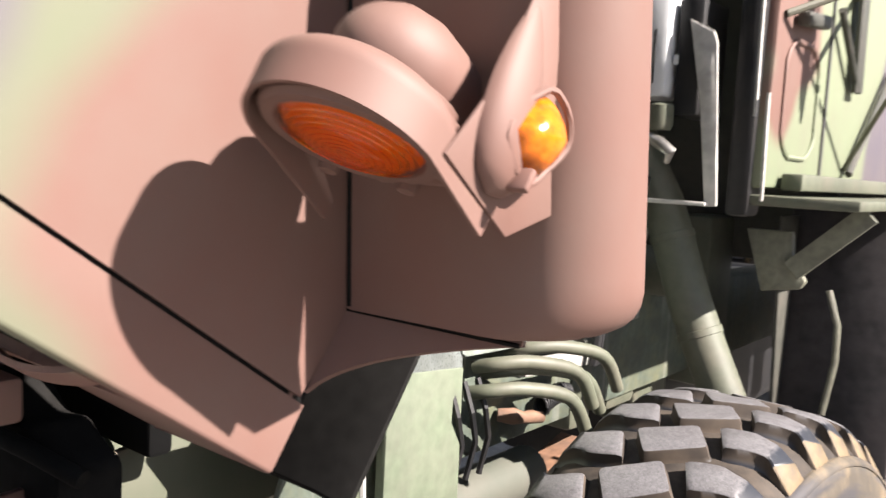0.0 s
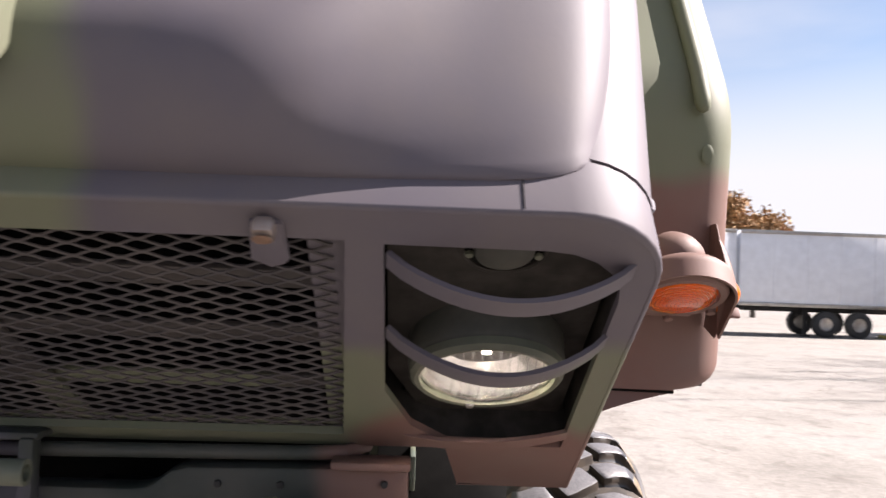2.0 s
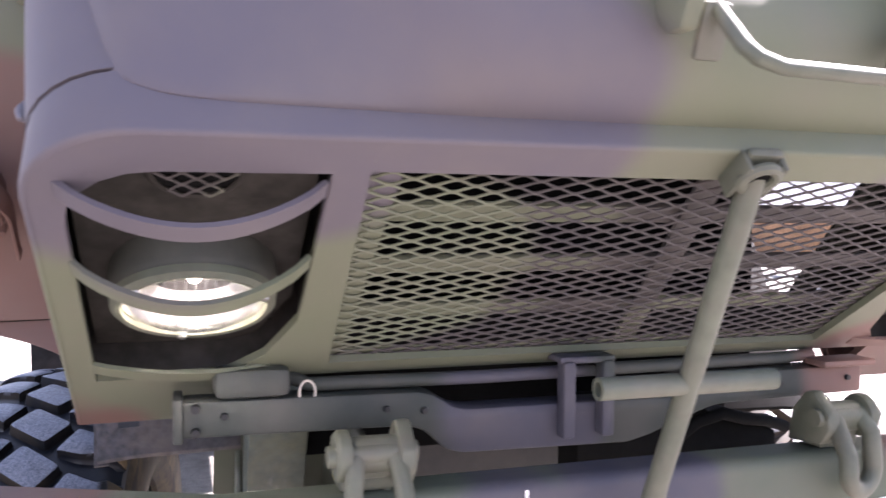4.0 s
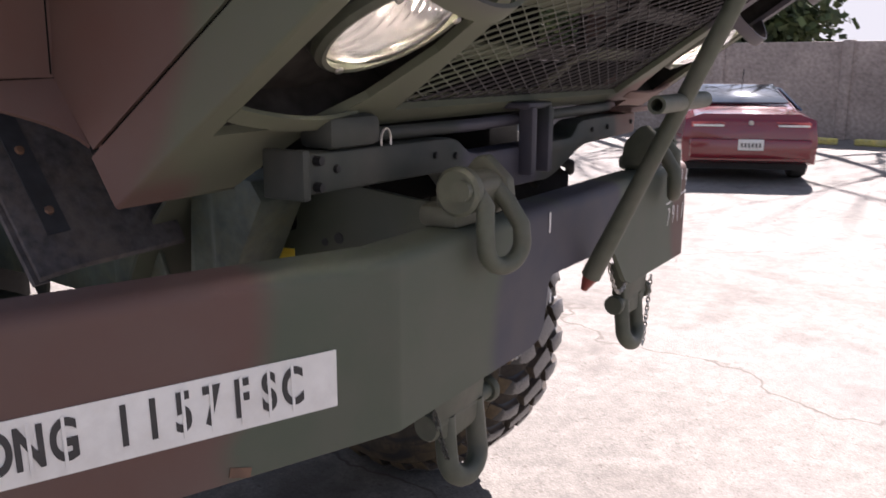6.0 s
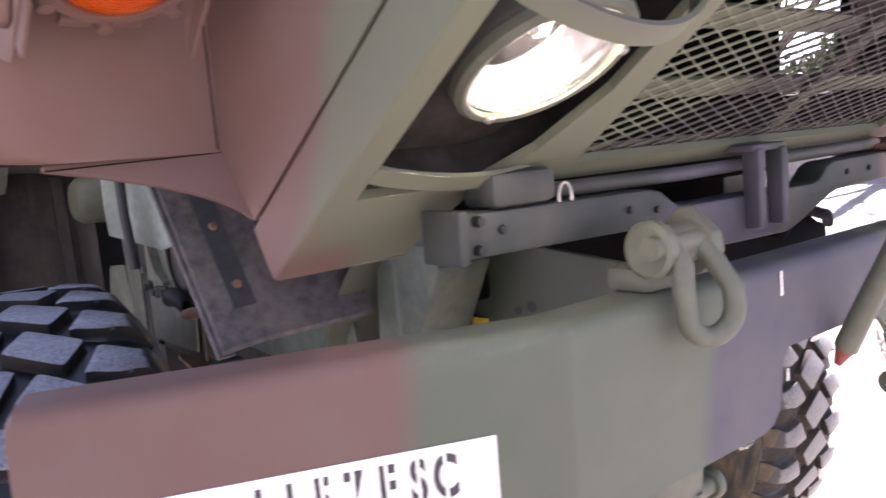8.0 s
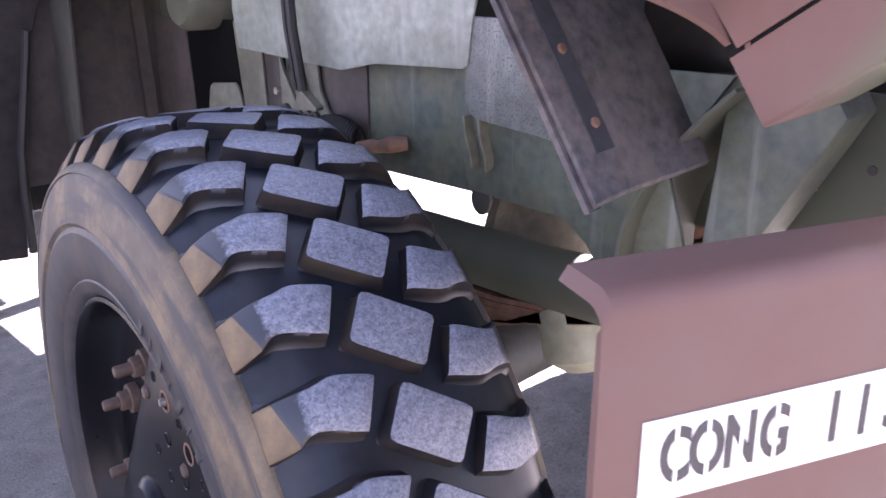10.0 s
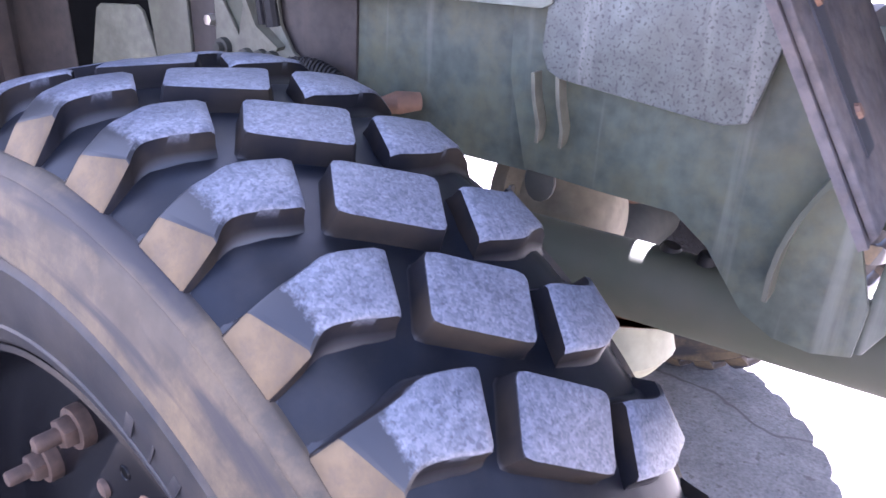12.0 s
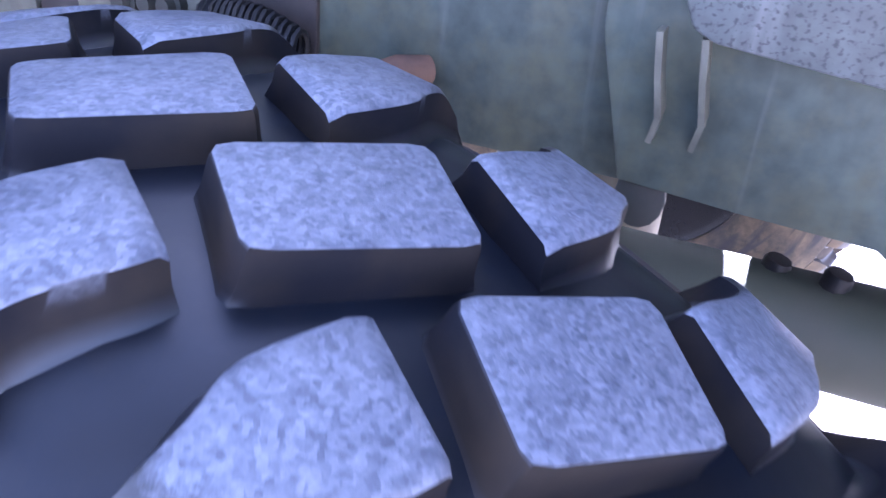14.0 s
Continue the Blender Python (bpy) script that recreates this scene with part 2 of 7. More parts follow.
rl.new(rmix.outputs["Result"], rn["Principled BSDF"].inputs["Base Color"])
STUD_RUST = material("dark_rusty_stud", (0.065, 0.040, 0.028), 0.7, grain=0.4, scale=60, bump=0.3, dirt=(0.10, 0.06, 0.04), dirt_amount=0.5)
WHEEL_BLACK = material("black_wheel_paint", (0.0035, 0.0035, 0.005), 0.27, grain=0.2, scale=60, bump=0.05, big=0.3, dirt=(0.009, 0.008, 0.008), dirt_amount=0.3, spec=0.18)
RUBBER_FLAP = material("rubber_flap", (0.074, 0.068, 0.070), 0.8, grain=0.35, scale=60, bump=0.3, big=0.45, big_scale=7, dirt=(0.16, 0.13, 0.112), dirt_amount=0.8, spec=0.3)
MATT_BLACK = material("matt_black_rubber", (0.010, 0.0095, 0.009), 0.85, grain=0.2, big=0.3, spec=0.08)
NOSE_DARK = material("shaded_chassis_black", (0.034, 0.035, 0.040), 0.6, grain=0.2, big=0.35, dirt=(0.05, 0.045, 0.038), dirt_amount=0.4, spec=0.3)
# flat black that stands for the shade in openings and deep spaces
VOID = material("unlit_depth_black", (0.005, 0.005, 0.005), 0.9, spec=0.05)
# lamp recess colour, lowered to hold the shade inside the nose
POCKET = material("shade_dark_lamp_recess", (0.029, 0.026, 0.023), 0.8, grain=0.25, big=0.4, big_scale=9, spec=0.1)
BLACK_METAL = material("black_painted_steel", (0.012, 0.012, 0.013), 0.5, grain=0.2, dirt=(0.04, 0.033, 0.028), dirt_amount=0.35, spec=0.3)
RUSTY = material("rusty_steel", (0.16, 0.085, 0.05), 0.75, grain=0.4, scale=30, bump=0.3, dirt=(0.08, 0.06, 0.05), dirt_amount=0.6)
STEEL = material("bare_steel", (0.45, 0.43, 0.40), 0.35, metal=0.9, grain=0.2, dirt=(0.2, 0.14, 0.1), dirt_amount=0.4)
CHROME = material("reflector_chrome", (0.94, 0.91, 0.86), 0.24, metal=1.0, grain=0.03, bump=0.02, big=0.05)
WHITE_PAINT = material("white_stencil_paint", (0.74, 0.72, 0.68), 0.6, grain=0.05, big=0.08, dirt=(0.45, 0.38, 0.32), dirt_amount=0.35)
STENCIL_BLACK = material("black_stencil_paint", (0.035, 0.033, 0.033), 0.6)
CHALK = material("chalk", (0.72, 0.70, 0.68), 0.9, grain=0.4, scale=300)
BULB = material("glowing_bulb", (0.9, 0.8, 0.6), 0.4)
for key, val in (("Emission Color", (1.0, 0.88, 0.68, 1)), ("Emission Strength", 36.0)):
    BULB.node_tree.nodes["Principled BSDF"].inputs[key].default_value = val
AMBER = glassy("amber_lens", (1.0, 0.40, 0.05), 0.10)
AMBER_BACK = material("amber_reflector", (0.85, 0.33, 0.06), 0.4, metal=0.0, grain=0.05)
AMBER_SOLID = material("amber_plastic", (0.40, 0.095, 0.004), 0.12, grain=0.5, scale=70, bump=0.35, big=0.35, big_scale=22)
CLEAR = glassy("clear_lens", (1, 1, 1), 0.02)


# ---------------------------------------------------------------- building helpers
def part(name, bm, mat, parent=None, label="", smooth=True, crease=38):
    """Links a bmesh as one mesh object under a thing or a part."""
    bmesh.ops.recalc_face_normals(bm, faces=bm.faces)
    me = bpy.data.meshes.new(name)
    if smooth:
        for f in bm.faces:
            f.smooth = True
        for e in bm.edges:
            if len(e.link_faces) == 2 and e.calc_face_angle(0.0) > radians(crease):
                e.smooth = False
    bm.to_mesh(me)
    bm.free()
    me.materials.append(mat)
    ob = new(name, me)
    if parent is not None:
        ob.parent = parent
    if label:
        ob["label"] = label
    return ob


def thing(name, label, category, at=(0, 0, 0), group="", kind=""):
    ob = new(name)
    ob.location = at
    return tagged(ob, label, category, group, kind)


def join(bm, other):
    me = bpy.data.meshes.new("join")
    other.to_mesh(me)
    other.free()
    bm.from_mesh(me)
    bpy.data.meshes.remove(me)


def box(bm, c, s, m=None, bevel=0.0, seg=2):
    """A box of size s round c, turned by m, with rounded edges."""
    t = bmesh.new()
    bmesh.ops.create_cube(t, size=1.0)
    bmesh.ops.scale(t, vec=s, verts=t.verts)
    if bevel:
        bmesh.ops.bevel(t, geom=t.edges[:], offset=bevel, segments=seg, affect="EDGES", profile=0.5)
    if m is not None:
        bmesh.ops.transform(t, matrix=m.to_4x4(), verts=t.verts)
    bmesh.ops.translate(t, vec=c, verts=t.verts)
    join(bm, t)


def prism(bm, pts, depth, bevel=0.0):
    """A flat outline of 3D points, given a thickness by the vector depth."""
    t = bmesh.new()
    vs = [t.verts.new(p) for p in pts]
    f = t.faces.new(vs)
    g = bmesh.ops.extrude_face_region(t, geom=[f])
    bmesh.ops.translate(t, vec=depth, verts=[v for v in g["geom"] if isinstance(v, bmesh.types.BMVert)])
    bmesh.ops.recalc_face_normals(t, faces=t.faces)
    if bevel:
        bmesh.ops.bevel(t, geom=t.edges[:], offset=bevel, segments=2, affect="EDGES", profile=0.5)
    join(bm, t)


def tube(bm, pts, r, seg=10, closed=False, flat=None, cap=True):
    """A round rod along points; flat=(vector, a, b): a strap of half sizes a along the vector and b across."""
    pts = [Vector(p) for p in pts]
    n = len(pts)
    rings = []
    up = Vector((0, 0, 1))
    for i, p in enumerate(pts):
        a = pts[i - 1] if (i or closed) else p
        b = pts[(i + 1) % n] if (i < n - 1 or closed) else p
        d = (b - a).normalized()
        if flat:
            q = flat[0] - d * flat[0].dot(d)
            q.normalize()
            w = d.cross(q)
            ring = [p + q * flat[1] * sa + w * flat[2] * sb for sa, sb in ((1, 1), (-1, 1), (-1, -1), (1, -1))]
        else:
            if abs(d.dot(up)) > 0.95:
                up = Vector((1, 0, 0)) if abs(d.x) < 0.9 else Vector((0, 1, 0))
            q = (up - d * up.dot(d)).normalized()
            up = q
            w = d.cross(q)
            rr = r[i] if isinstance(r, (list, tuple)) else r
            ring = [p + (q * math.cos(2 * math.pi * k / seg) + w * math.sin(2 * math.pi * k / seg)) * rr for k in range(seg)]
        rings.append([bm.verts.new(v) for v in ring])
    k = len(rings[0])
    for i in range(n if closed else n - 1):
        A, B = rings[i], rings[(i + 1) % n]
        for j in range(k):
            bm.faces.new((A[j], A[(j + 1) % k], B[(j + 1) % k], B[j]))
    if cap and not closed:
        bm.faces.new(rings[0][::-1])
        bm.faces.new(rings[-1])


def lathe(bm, profile, seg=32, m=None):
    """Turns (radius, height) round the z axis and places it by m."""
    t = bmesh.new()
    rings = []
    for r, h in profile:
        if r < 1e-6:
            rings.append([t.verts.new((0, 0, h))])
        else:
            rings.append([t.verts.new((r * math.cos(2 * math.pi * k / seg), r * math.sin(2 * math.pi * k / seg), h)) for k in range(seg)])
    for A, B in zip(rings, rings[1:]):
        for k in range(seg):
            q = [A[k % len(A)], A[(k + 1) % seg % len(A)], B[(k + 1) % seg % len(B)], B[k % len(B)]]
            q = list(dict.fromkeys(q))
            if len(q) > 2:
                t.faces.new(q)
    if m is not None:
        bmesh.ops.transform(t, matrix=m.to_4x4(), verts=t.verts)
    join(bm, t)


def grid(bm, fn, nu, nv):
    """A sheet fn(a, b) with a and b from 0 to 1."""
    vs = [[bm.verts.new(fn(i / nu, j / nv)) for j in range(nv + 1)] for i in range(nu + 1)]
    for i in range(nu):
        for j in range(nv):
            bm.faces.new((vs[i][j], vs[i + 1][j], vs[i + 1][j + 1], vs[i][j + 1]))
    return vs


def thicken(bm, t):
    bmesh.ops.recalc_face_normals(bm, faces=bm.faces)
    bmesh.ops.solidify(bm, geom=bm.faces[:], thickness=t)


def arc(cx, cy, r, a0, a1, n):
    return [(cx + r * math.cos(radians(a0 + (a1 - a0) * k / n)), cy + r * math.sin(radians(a0 + (a1 - a0) * k / n))) for k in range(n + 1)]


def frame_of(z, x=(1, 0, 0), at=(0, 0, 0)):
    """A pose at a place whose z axis is z and whose x axis is near x."""
    z = Vector(z).normalized()
    x = Vector(x)
    x = (x - z * x.dot(z)).normalized()
    y = z.cross(x)
    m = Matrix((x, y, z)).transposed().to_4x4()
    m.translation = Vector(at)
    return m


def letters(name, text, size, m, mat, parent, label="", spacing=1.0, squeeze=1.0, thick=0.001, bold=0.03):
    """Stencilled characters as a thin mesh in the plane of m."""
    cu = bpy.data.curves.new(name, "FONT")
    cu.body, cu.size, cu.extrude, cu.align_x, cu.align_y, cu.space_character, cu.offset = text, size, thick, "CENTER", "CENTER", spacing, size * bold
    tmp = bpy.data.objects.new(name, cu)
    scene.collection.objects.link(tmp)
    me = bpy.data.meshes.new_from_object(tmp.evaluated_get(bpy.context.evaluated_depsgraph_get()))
    bpy.data.objects.remove(tmp)
    bpy.data.curves.remove(cu)
    me.transform(m @ Matrix.Diagonal((squeeze, 1, 1, 1)))
    me.materials.clear()
    me.materials.append(mat)
    ob = new(name, me)
    ob.parent = parent
    if label:
        ob["label"] = label
    return ob


# ---------------------------------------------------------------- ground
def ground_material():
    m = bpy.data.materials.new("old_concrete")
    m.use_nodes = True
    n, l = m.node_tree.nodes, m.node_tree.links
    b = n["Principled BSDF"]
    geo = n.new("ShaderNodeNewGeometry")
    tex = {}
    for key, s, d in (("agg", 90, 5), ("patch", 0.55, 6), ("stain", 2.6, 10), ("warp", 1.2, 4), ("mid", 14, 6)):
        tex[key] = n.new("ShaderNodeTexNoise")
        tex[key].inputs["Scale"].default_value, tex[key].inputs["Detail"].default_value = s, d
        l.new(geo.outputs["Position"], tex[key].inputs["Vector"])
    vor = n.new("ShaderNodeTexVoronoi")
    vor.inputs["Scale"].default_value = 110
    l.new(geo.outputs["Position"], vor.inputs["Vector"])
    ramp = n.new("ShaderNodeValToRGB")
    e = ramp.color_ramp.elements
    e[0].position, e[0].color, e[1].position, e[1].color = 0.32, (0.150, 0.138, 0.122, 1), 0.66, (0.240, 0.223, 0.200, 1)
    l.new(tex["patch"].outputs["Fac"], ramp.inputs["Fac"])
    mul = n.new("ShaderNodeMix")
    mul.data_type, mul.blend_type = "RGBA", "MULTIPLY"
    mul.inputs["Factor"].default_value = 0.75
    r2 = n.new("ShaderNodeMapRange")
    r2.inputs["From Min"].default_value, r2.inputs["From Max"].default_value, r2.inputs["To Min"].default_value, r2.inputs["To Max"].default_value = 0.3, 0.7, 0.66, 1.24
    l.new(tex["agg"].outputs["Fac"], r2.inputs["Value"])
    l.new(ramp.outputs["Color"], mul.inputs["A"])
    l.new(r2.outputs["Result"], mul.inputs["B"])
    st = n.new("ShaderNodeMapRange")
    st.inputs["From Min"].default_value, st.inputs["From Max"].default_value, st.inputs["To Max"].default_value = 0.53, 0.66, 0.62
    l.new(tex["stain"].outputs["Fac"], st.inputs["Value"])
    mx = n.new("ShaderNodeMix")
    mx.data_type = "RGBA"
    mx.inputs["B"].default_value = (0.10, 0.088, 0.076, 1)
    l.new(st.outputs["Result"], mx.inputs["Factor"])
    l.new(mul.outputs["Result"], mx.inputs["A"])
    r4 = n.new("ShaderNodeMapRange")
    r4.inputs["From Min"].default_value, r4.inputs["From Max"].default_value, r4.inputs["To Min"].default_value, r4.inputs["To Max"].default_value = 0.35, 0.65, 0.84, 1.12
    l.new(tex["mid"].outputs["Fac"], r4.inputs["Value"])
    mm = n.new("ShaderNodeMix")
    mm.data_type, mm.blend_type = "RGBA", "MULTIPLY"
    mm.inputs["Factor"].default_value = 1.0
    l.new(mx.outputs["Result"], mm.inputs["A"])
    l.new(r4.outputs["Result"], mm.inputs["B"])
    mx = mm
    # wandering cracks
    add = n.new("ShaderNodeVectorMath")
    add.operation = "MULTIPLY_ADD"
    add.inputs[1].default_value = (0.9, 0.9, 0.9)
    l.new(tex["warp"].outputs["Color"], add.inputs[0])
    l.new(geo.outputs["Position"], add.inputs[2])
    crack = n.new("ShaderNodeTexVoronoi")
    crack.feature = "DISTANCE_TO_EDGE"
    crack.inputs["Scale"].default_value = 0.21
    l.new(add.outputs["Vector"], crack.inputs["Vector"])
    cr = n.new("ShaderNodeMapRange")
    cr.inputs["From Min"].default_value, cr.inputs["From Max"].default_value = 0.0022, 0.0006
    l.new(crack.outputs["Distance"], cr.inputs["Value"])
    mc = n.new("ShaderNodeMix")
    mc.data_type = "RGBA"
    mc.inputs["B"].default_value = (0.10, 0.085, 0.07, 1)
    l.new(cr.outputs["Result"], mc.inputs["Factor"])
    l.new(mx.outputs["Result"], mc.inputs["A"])
    l.new(mc.outputs["Result"], b.inputs["Base Color"])
    b.inputs["Roughness"].default_value = 0.88
    bp = n.new("ShaderNodeBump")
    bp.inputs["Strength"].default_value, bp.inputs["Distance"].default_value = 0.5, 0.004
    l.new(vor.outputs["Distance"], bp.inputs["Height"])
    l.new(bp.outputs["Normal"], b.inputs["Normal"])
    return m


def ease(a, b, v):
    t = min(1.0, max(0.0, (v - a) / (b - a)))
    return t * t * (3 - 2 * t)


def ground_height(x, y):
    """The yard is not level: it swells gently under one side of the truck."""
    return 0.105 * ease(-0.5, 0.62, x) * (1 - ease(2.6, 7.0, x)) * ease(-6.0, -2.0, y) * (1 - ease(9.5, 14.0, y))


bm = bmesh.new()
gx = [-600, -150, -40, -12, -4, -1.5] + [-0.5 + 0.14 * k for k in range(10)] + [1.2, 1.8, 2.6, 3.3, 4.0, 4.8, 5.6, 6.3, 7.0, 9, 14, 40, 150, 600]
gy = [-600, -150, -40, -12, -6] + [-6 + 0.5 * k for k in range(1, 9)] + [-1, 0, 1, 2, 4, 6, 8, 9.5, 10.5, 11.5, 12.5, 14, 25, 60, 150, 600]
gv = [[bm.verts.new((x, y, ground_height(x, y))) for x in gx] for y in gy]
for A, B in zip(gv, gv[1:]):
    for k in range(len(gx) - 1):
        bm.faces.new((A[k], A[k + 1], B[k + 1], B[k]))
GROUND = ground_material()
gn, gl = GROUND.node_tree.nodes, GROUND.node_tree.links
gpos = gn.new("ShaderNodeNewGeometry")
glast = gn["Principled BSDF"].inputs["Base Color"].links[0].from_socket
for gscale, gdetail, glo, ghi, gamount, gtone in ((38.0, 3, 0.63, 0.69, 0.65, (0.085, 0.07, 0.055)), (95.0, 2, 0.64, 0.70, 0.5, (0.10, 0.08, 0.06)), (0.55, 6, 0.50, 0.66, 0.45, (0.135, 0.125, 0.118))):
    gt, gr, gm = gn.new("ShaderNodeTexNoise"), gn.new("ShaderNodeMapRange"), gn.new("ShaderNodeMix")
    gt.inputs["Scale"].default_value, gt.inputs["Detail"].default_value = gscale, gdetail
    gr.inputs["From Min"].default_value, gr.inputs["From Max"].default_value, gr.inputs["To Max"].default_value = glo, ghi, gamount
    gm.data_type = "RGBA"
    gm.inputs["B"].default_value = (*gtone, 1)
    gl.new(gpos.outputs["Position"], gt.inputs["Vector"])
    gl.new(gt.outputs["Fac"], gr.inputs["Value"])
    gl.new(gr.outputs["Result"], gm.inputs["Factor"])
    gl.new(glast, gm.inputs["A"])
    glast = gm.outputs["Result"]
gl.new(glast, gn["Principled BSDF"].inputs["Base Color"])
ground = part("ground", bm, GROUND)
tagged(ground, "pale cracked concrete yard with oil stains", "ground", kind="structure")

# ---------------------------------------------------------------- the truck
truck = thing("military_truck", "camouflage-painted heavy army tractor truck with its hood tilted forward", "truck")

# the hood is tipped forward: u runs up the grille face, v runs back over the hood
TILT_S, TILT_C = 0.8203, 0.572


def H(x, u, v):
    return Vector((x, 0.281 - TILT_S * u + TILT_C * v, 1.389 + TILT_C * u + TILT_S * v))


U_AXIS = Vector((0, -TILT_S, TILT_C))
V_AXIS = Vector((0, TILT_C, TILT_S))


def hood_outline(inset=0.0, n=8):
    """The front view of the hood nose, from the lower right corner over the top to the lower left one, as (x, u)."""
    r = 0.115 - inset
    right = [(0.630, 0.004), (0.814 - inset, 0.0), (0.812 - inset, 0.30)] + arc(0.695, 0.60, r, 0, 90, n)
    return right + [(-x, u) for x, u in reversed(right)]


# front frame: one pressed plate with a grille opening and two lamp openings
bm = bmesh.new()
outer = hood_outline()
loops = [
    [(0.602, 0.150)] + outer + [(-0.602, 0.150)],
    [(-0.447, 0.188), (0.447, 0.188), (0.468, 0.66), (-0.468, 0.66)],
]
for s in (1, -1):
    loops.append([(s * x, u) for x, u in [(0.774, 0.16), (0.60, 0.165), (0.545, 0.225), (0.508, 0.33), (0.508, 0.655)] + arc(0.68, 0.56, 0.093, 90, 0, 5)])
edges = []
for lp in loops:
    vs = [bm.verts.new(H(x - math.copysign(0.003, x) * (lp is loops[0]), u - 0.003 * (u > 0.62 and lp is loops[0]), 0)) for x, u in lp]
    edges += [bm.edges.new((vs[i], vs[(i + 1) % len(vs)])) for i in range(len(vs))]
bmesh.ops.triangle_fill(bm, edges=edges, use_beauty=True)
g = bmesh.ops.extrude_face_region(bm, geom=bm.faces[:])
bmesh.ops.translate(bm, vec=V_AXIS * 0.012, verts=[v for v in g["geom"] if isinstance(v, bmesh.types.BMVert)])
hood_front = part("hood_front_frame", bm, HOOD_PAINT, truck, "faded camouflage hood nose frame", smooth=False)

# the skirt round the nose, rolled over at the front, up to the seam
bm = bmesh.new()
o = hood_outline()
rows = []
for back, v in ((0.0065, -0.0008), (0.0030, -0.0004), (0.0010, 0.0012), (0.0, 0.0045), (-0.002, 0.0735)):
    rows.append([bm.verts.new(H(x - math.copysign(back, x), u - max(0.0, back) * ease(0.55, 0.71, u), v)) for x, u in o])
for A, B in zip(rows, rows[1:]):
    for i in range(len(o) - 1):
        bm.faces.new((A[i], A[i + 1], B[i + 1], B[i]))
thicken(bm, 0.0045)
part("hood_nose_skirt", bm, HOOD_PAINT, truck, "camouflage hood nose edge")

bm = bmesh.new()
box(bm, H(0.646, 0.7155, 0.038), (0.0012, 0.0014, 0.066), frame_of(V_AXIS))
part("skirt_joint", bm, MATT_BLACK, truck, "thin dark joint in the hood nose")

# hood body behind the seam
bm = bmesh.new()
o = hood_outline()[1:-1]
o = [(x, (u if u > 0.02 else 0.012)) for x, u in o]
V0, V1 = 0.0778, 1.95


def body_pt(k, b):
    x, u = o[k]
    v = V0 + (V1 - V0) * b
    widen = 1 + 0.035 * min(1, b * 5)
    # over the wheel the side ends where the fender begins
    arch = min(0.245, 0.004 + 0.88 * max(0.0, v - 0.178)) * min(1.0, max(0.0, (0.66 - v) / 0.08))
    return H(x * widen, max(arch + 0.02 * u, u + 0.10 * b * (u / 0.7)), v)


rows = [[bm.verts.new(body_pt(k, b)) for k in range(len(o))] for b in (0, 0.03, 0.054, 0.09, 0.13, 0.17, 0.21, 0.26, 0.32, 0.6, 1)]
for A, B in zip(rows, rows[1:]):
    for i in range(len(o) - 1):
        bm.faces.new((A[i], A[i + 1], B[i + 1], B[i]))
thicken(bm, 0.006)
hood_body = part("hood_body", bm, HOOD_PAINT, truck, "camouflage hood shell")
bm = bmesh.new()
seal = hood_outline(0.0075)[1:-1]
A = [bm.verts.new(H(x, u - 0.0075 * (u > 0.6), 0.062)) for x, u in seal]
B = [bm.verts.new(H(x, u - 0.0075 * (u > 0.6), 0.092)) for x, u in seal]
for i in range(len(seal) - 1):
    bm.faces.new((A[i], A[i + 1], B[i + 1], B[i]))
thicken(bm, -0.002)
part("seam_seal", bm, MATT_BLACK, truck, "black rubber seal in the hood seam")

# raised bonnet
bm = bmesh.new()
HALF = 0.731


def sweep(x):
    """How far the bonnet's front lies back at x: steepest beside the flat middle, easier towards the corner."""
    d = 0.0
    for x0, x1, g0, g1 in ((0.34, 0.45, 0.0, 1.20), (0.45, 0.53, 1.20, 1.20), (0.53, 0.60, 1.20, 0.78), (0.60, 0.80, 0.78, 0.72)):
        t = min(1.0, max(0.0, (x - x0) / (x1 - x0)))
        d += (x1 - x0) * (g0 * t + (g1 - g0) * t * t / 2)
    return d


def bonnet(a, b):
    c = 2 * a - 1
    q = 1 - (1 - abs(c)) ** 1.9
    x = math.copysign(HALF * q, c)
    side = max(0.0, 1 - q ** 30) ** (1 / 2.6)
    v0 = 0.033
    base = 0.706
    if b < 0.10:
        k = b / 0.10
        u, v, s = 0.020 * k, 0.002 * k, 0.13 * k
    elif b < 0.6:
        th = radians(4 + 86 * (b - 0.10) / 0.50)
        u = 0.020 + 0.125 * (math.sin(th) - 0.0698)
        v = 0.002 + 0.125 * (0.9976 - math.cos(th))
        s = u / 0.135
    else:
        k = (b - 0.6) / 0.4
        u, v, s = 0.1363 + 0.02 * k, 0.1267 + 1.72 * k, 1.0
    # the front sweeps back towards the corners, least along the foot
    k0, k1 = min(1.0, max(0.0, (s - 0.08) / 0.62)), min(1.0, max(0.0, (s - 0.08) / 0.92))
    h = 0.02 + 0.32 * k0 * k0 * (3 - 2 * k0) + 0.66 * k1 ** 1.15
    v += h * sweep(abs(x)) + 0.045 * q ** 24
    # it widens towards the rear, and its flanks reach down over the rounded shoulder
    wide = 1 + 0.068 * math.tanh(max(0.0, v - 0.045) / 0.19)
    drop = 0.075 * min(1.0, max(0.0, (abs(x) * wide - 0.700) / 0.08)) * (1 - side)
    crown = 0.05 * max(0.0, abs(x) - 0.30) * min(1.0, s)
    return H(x * wide, base + (u - crown) * side - drop, v0 + v)


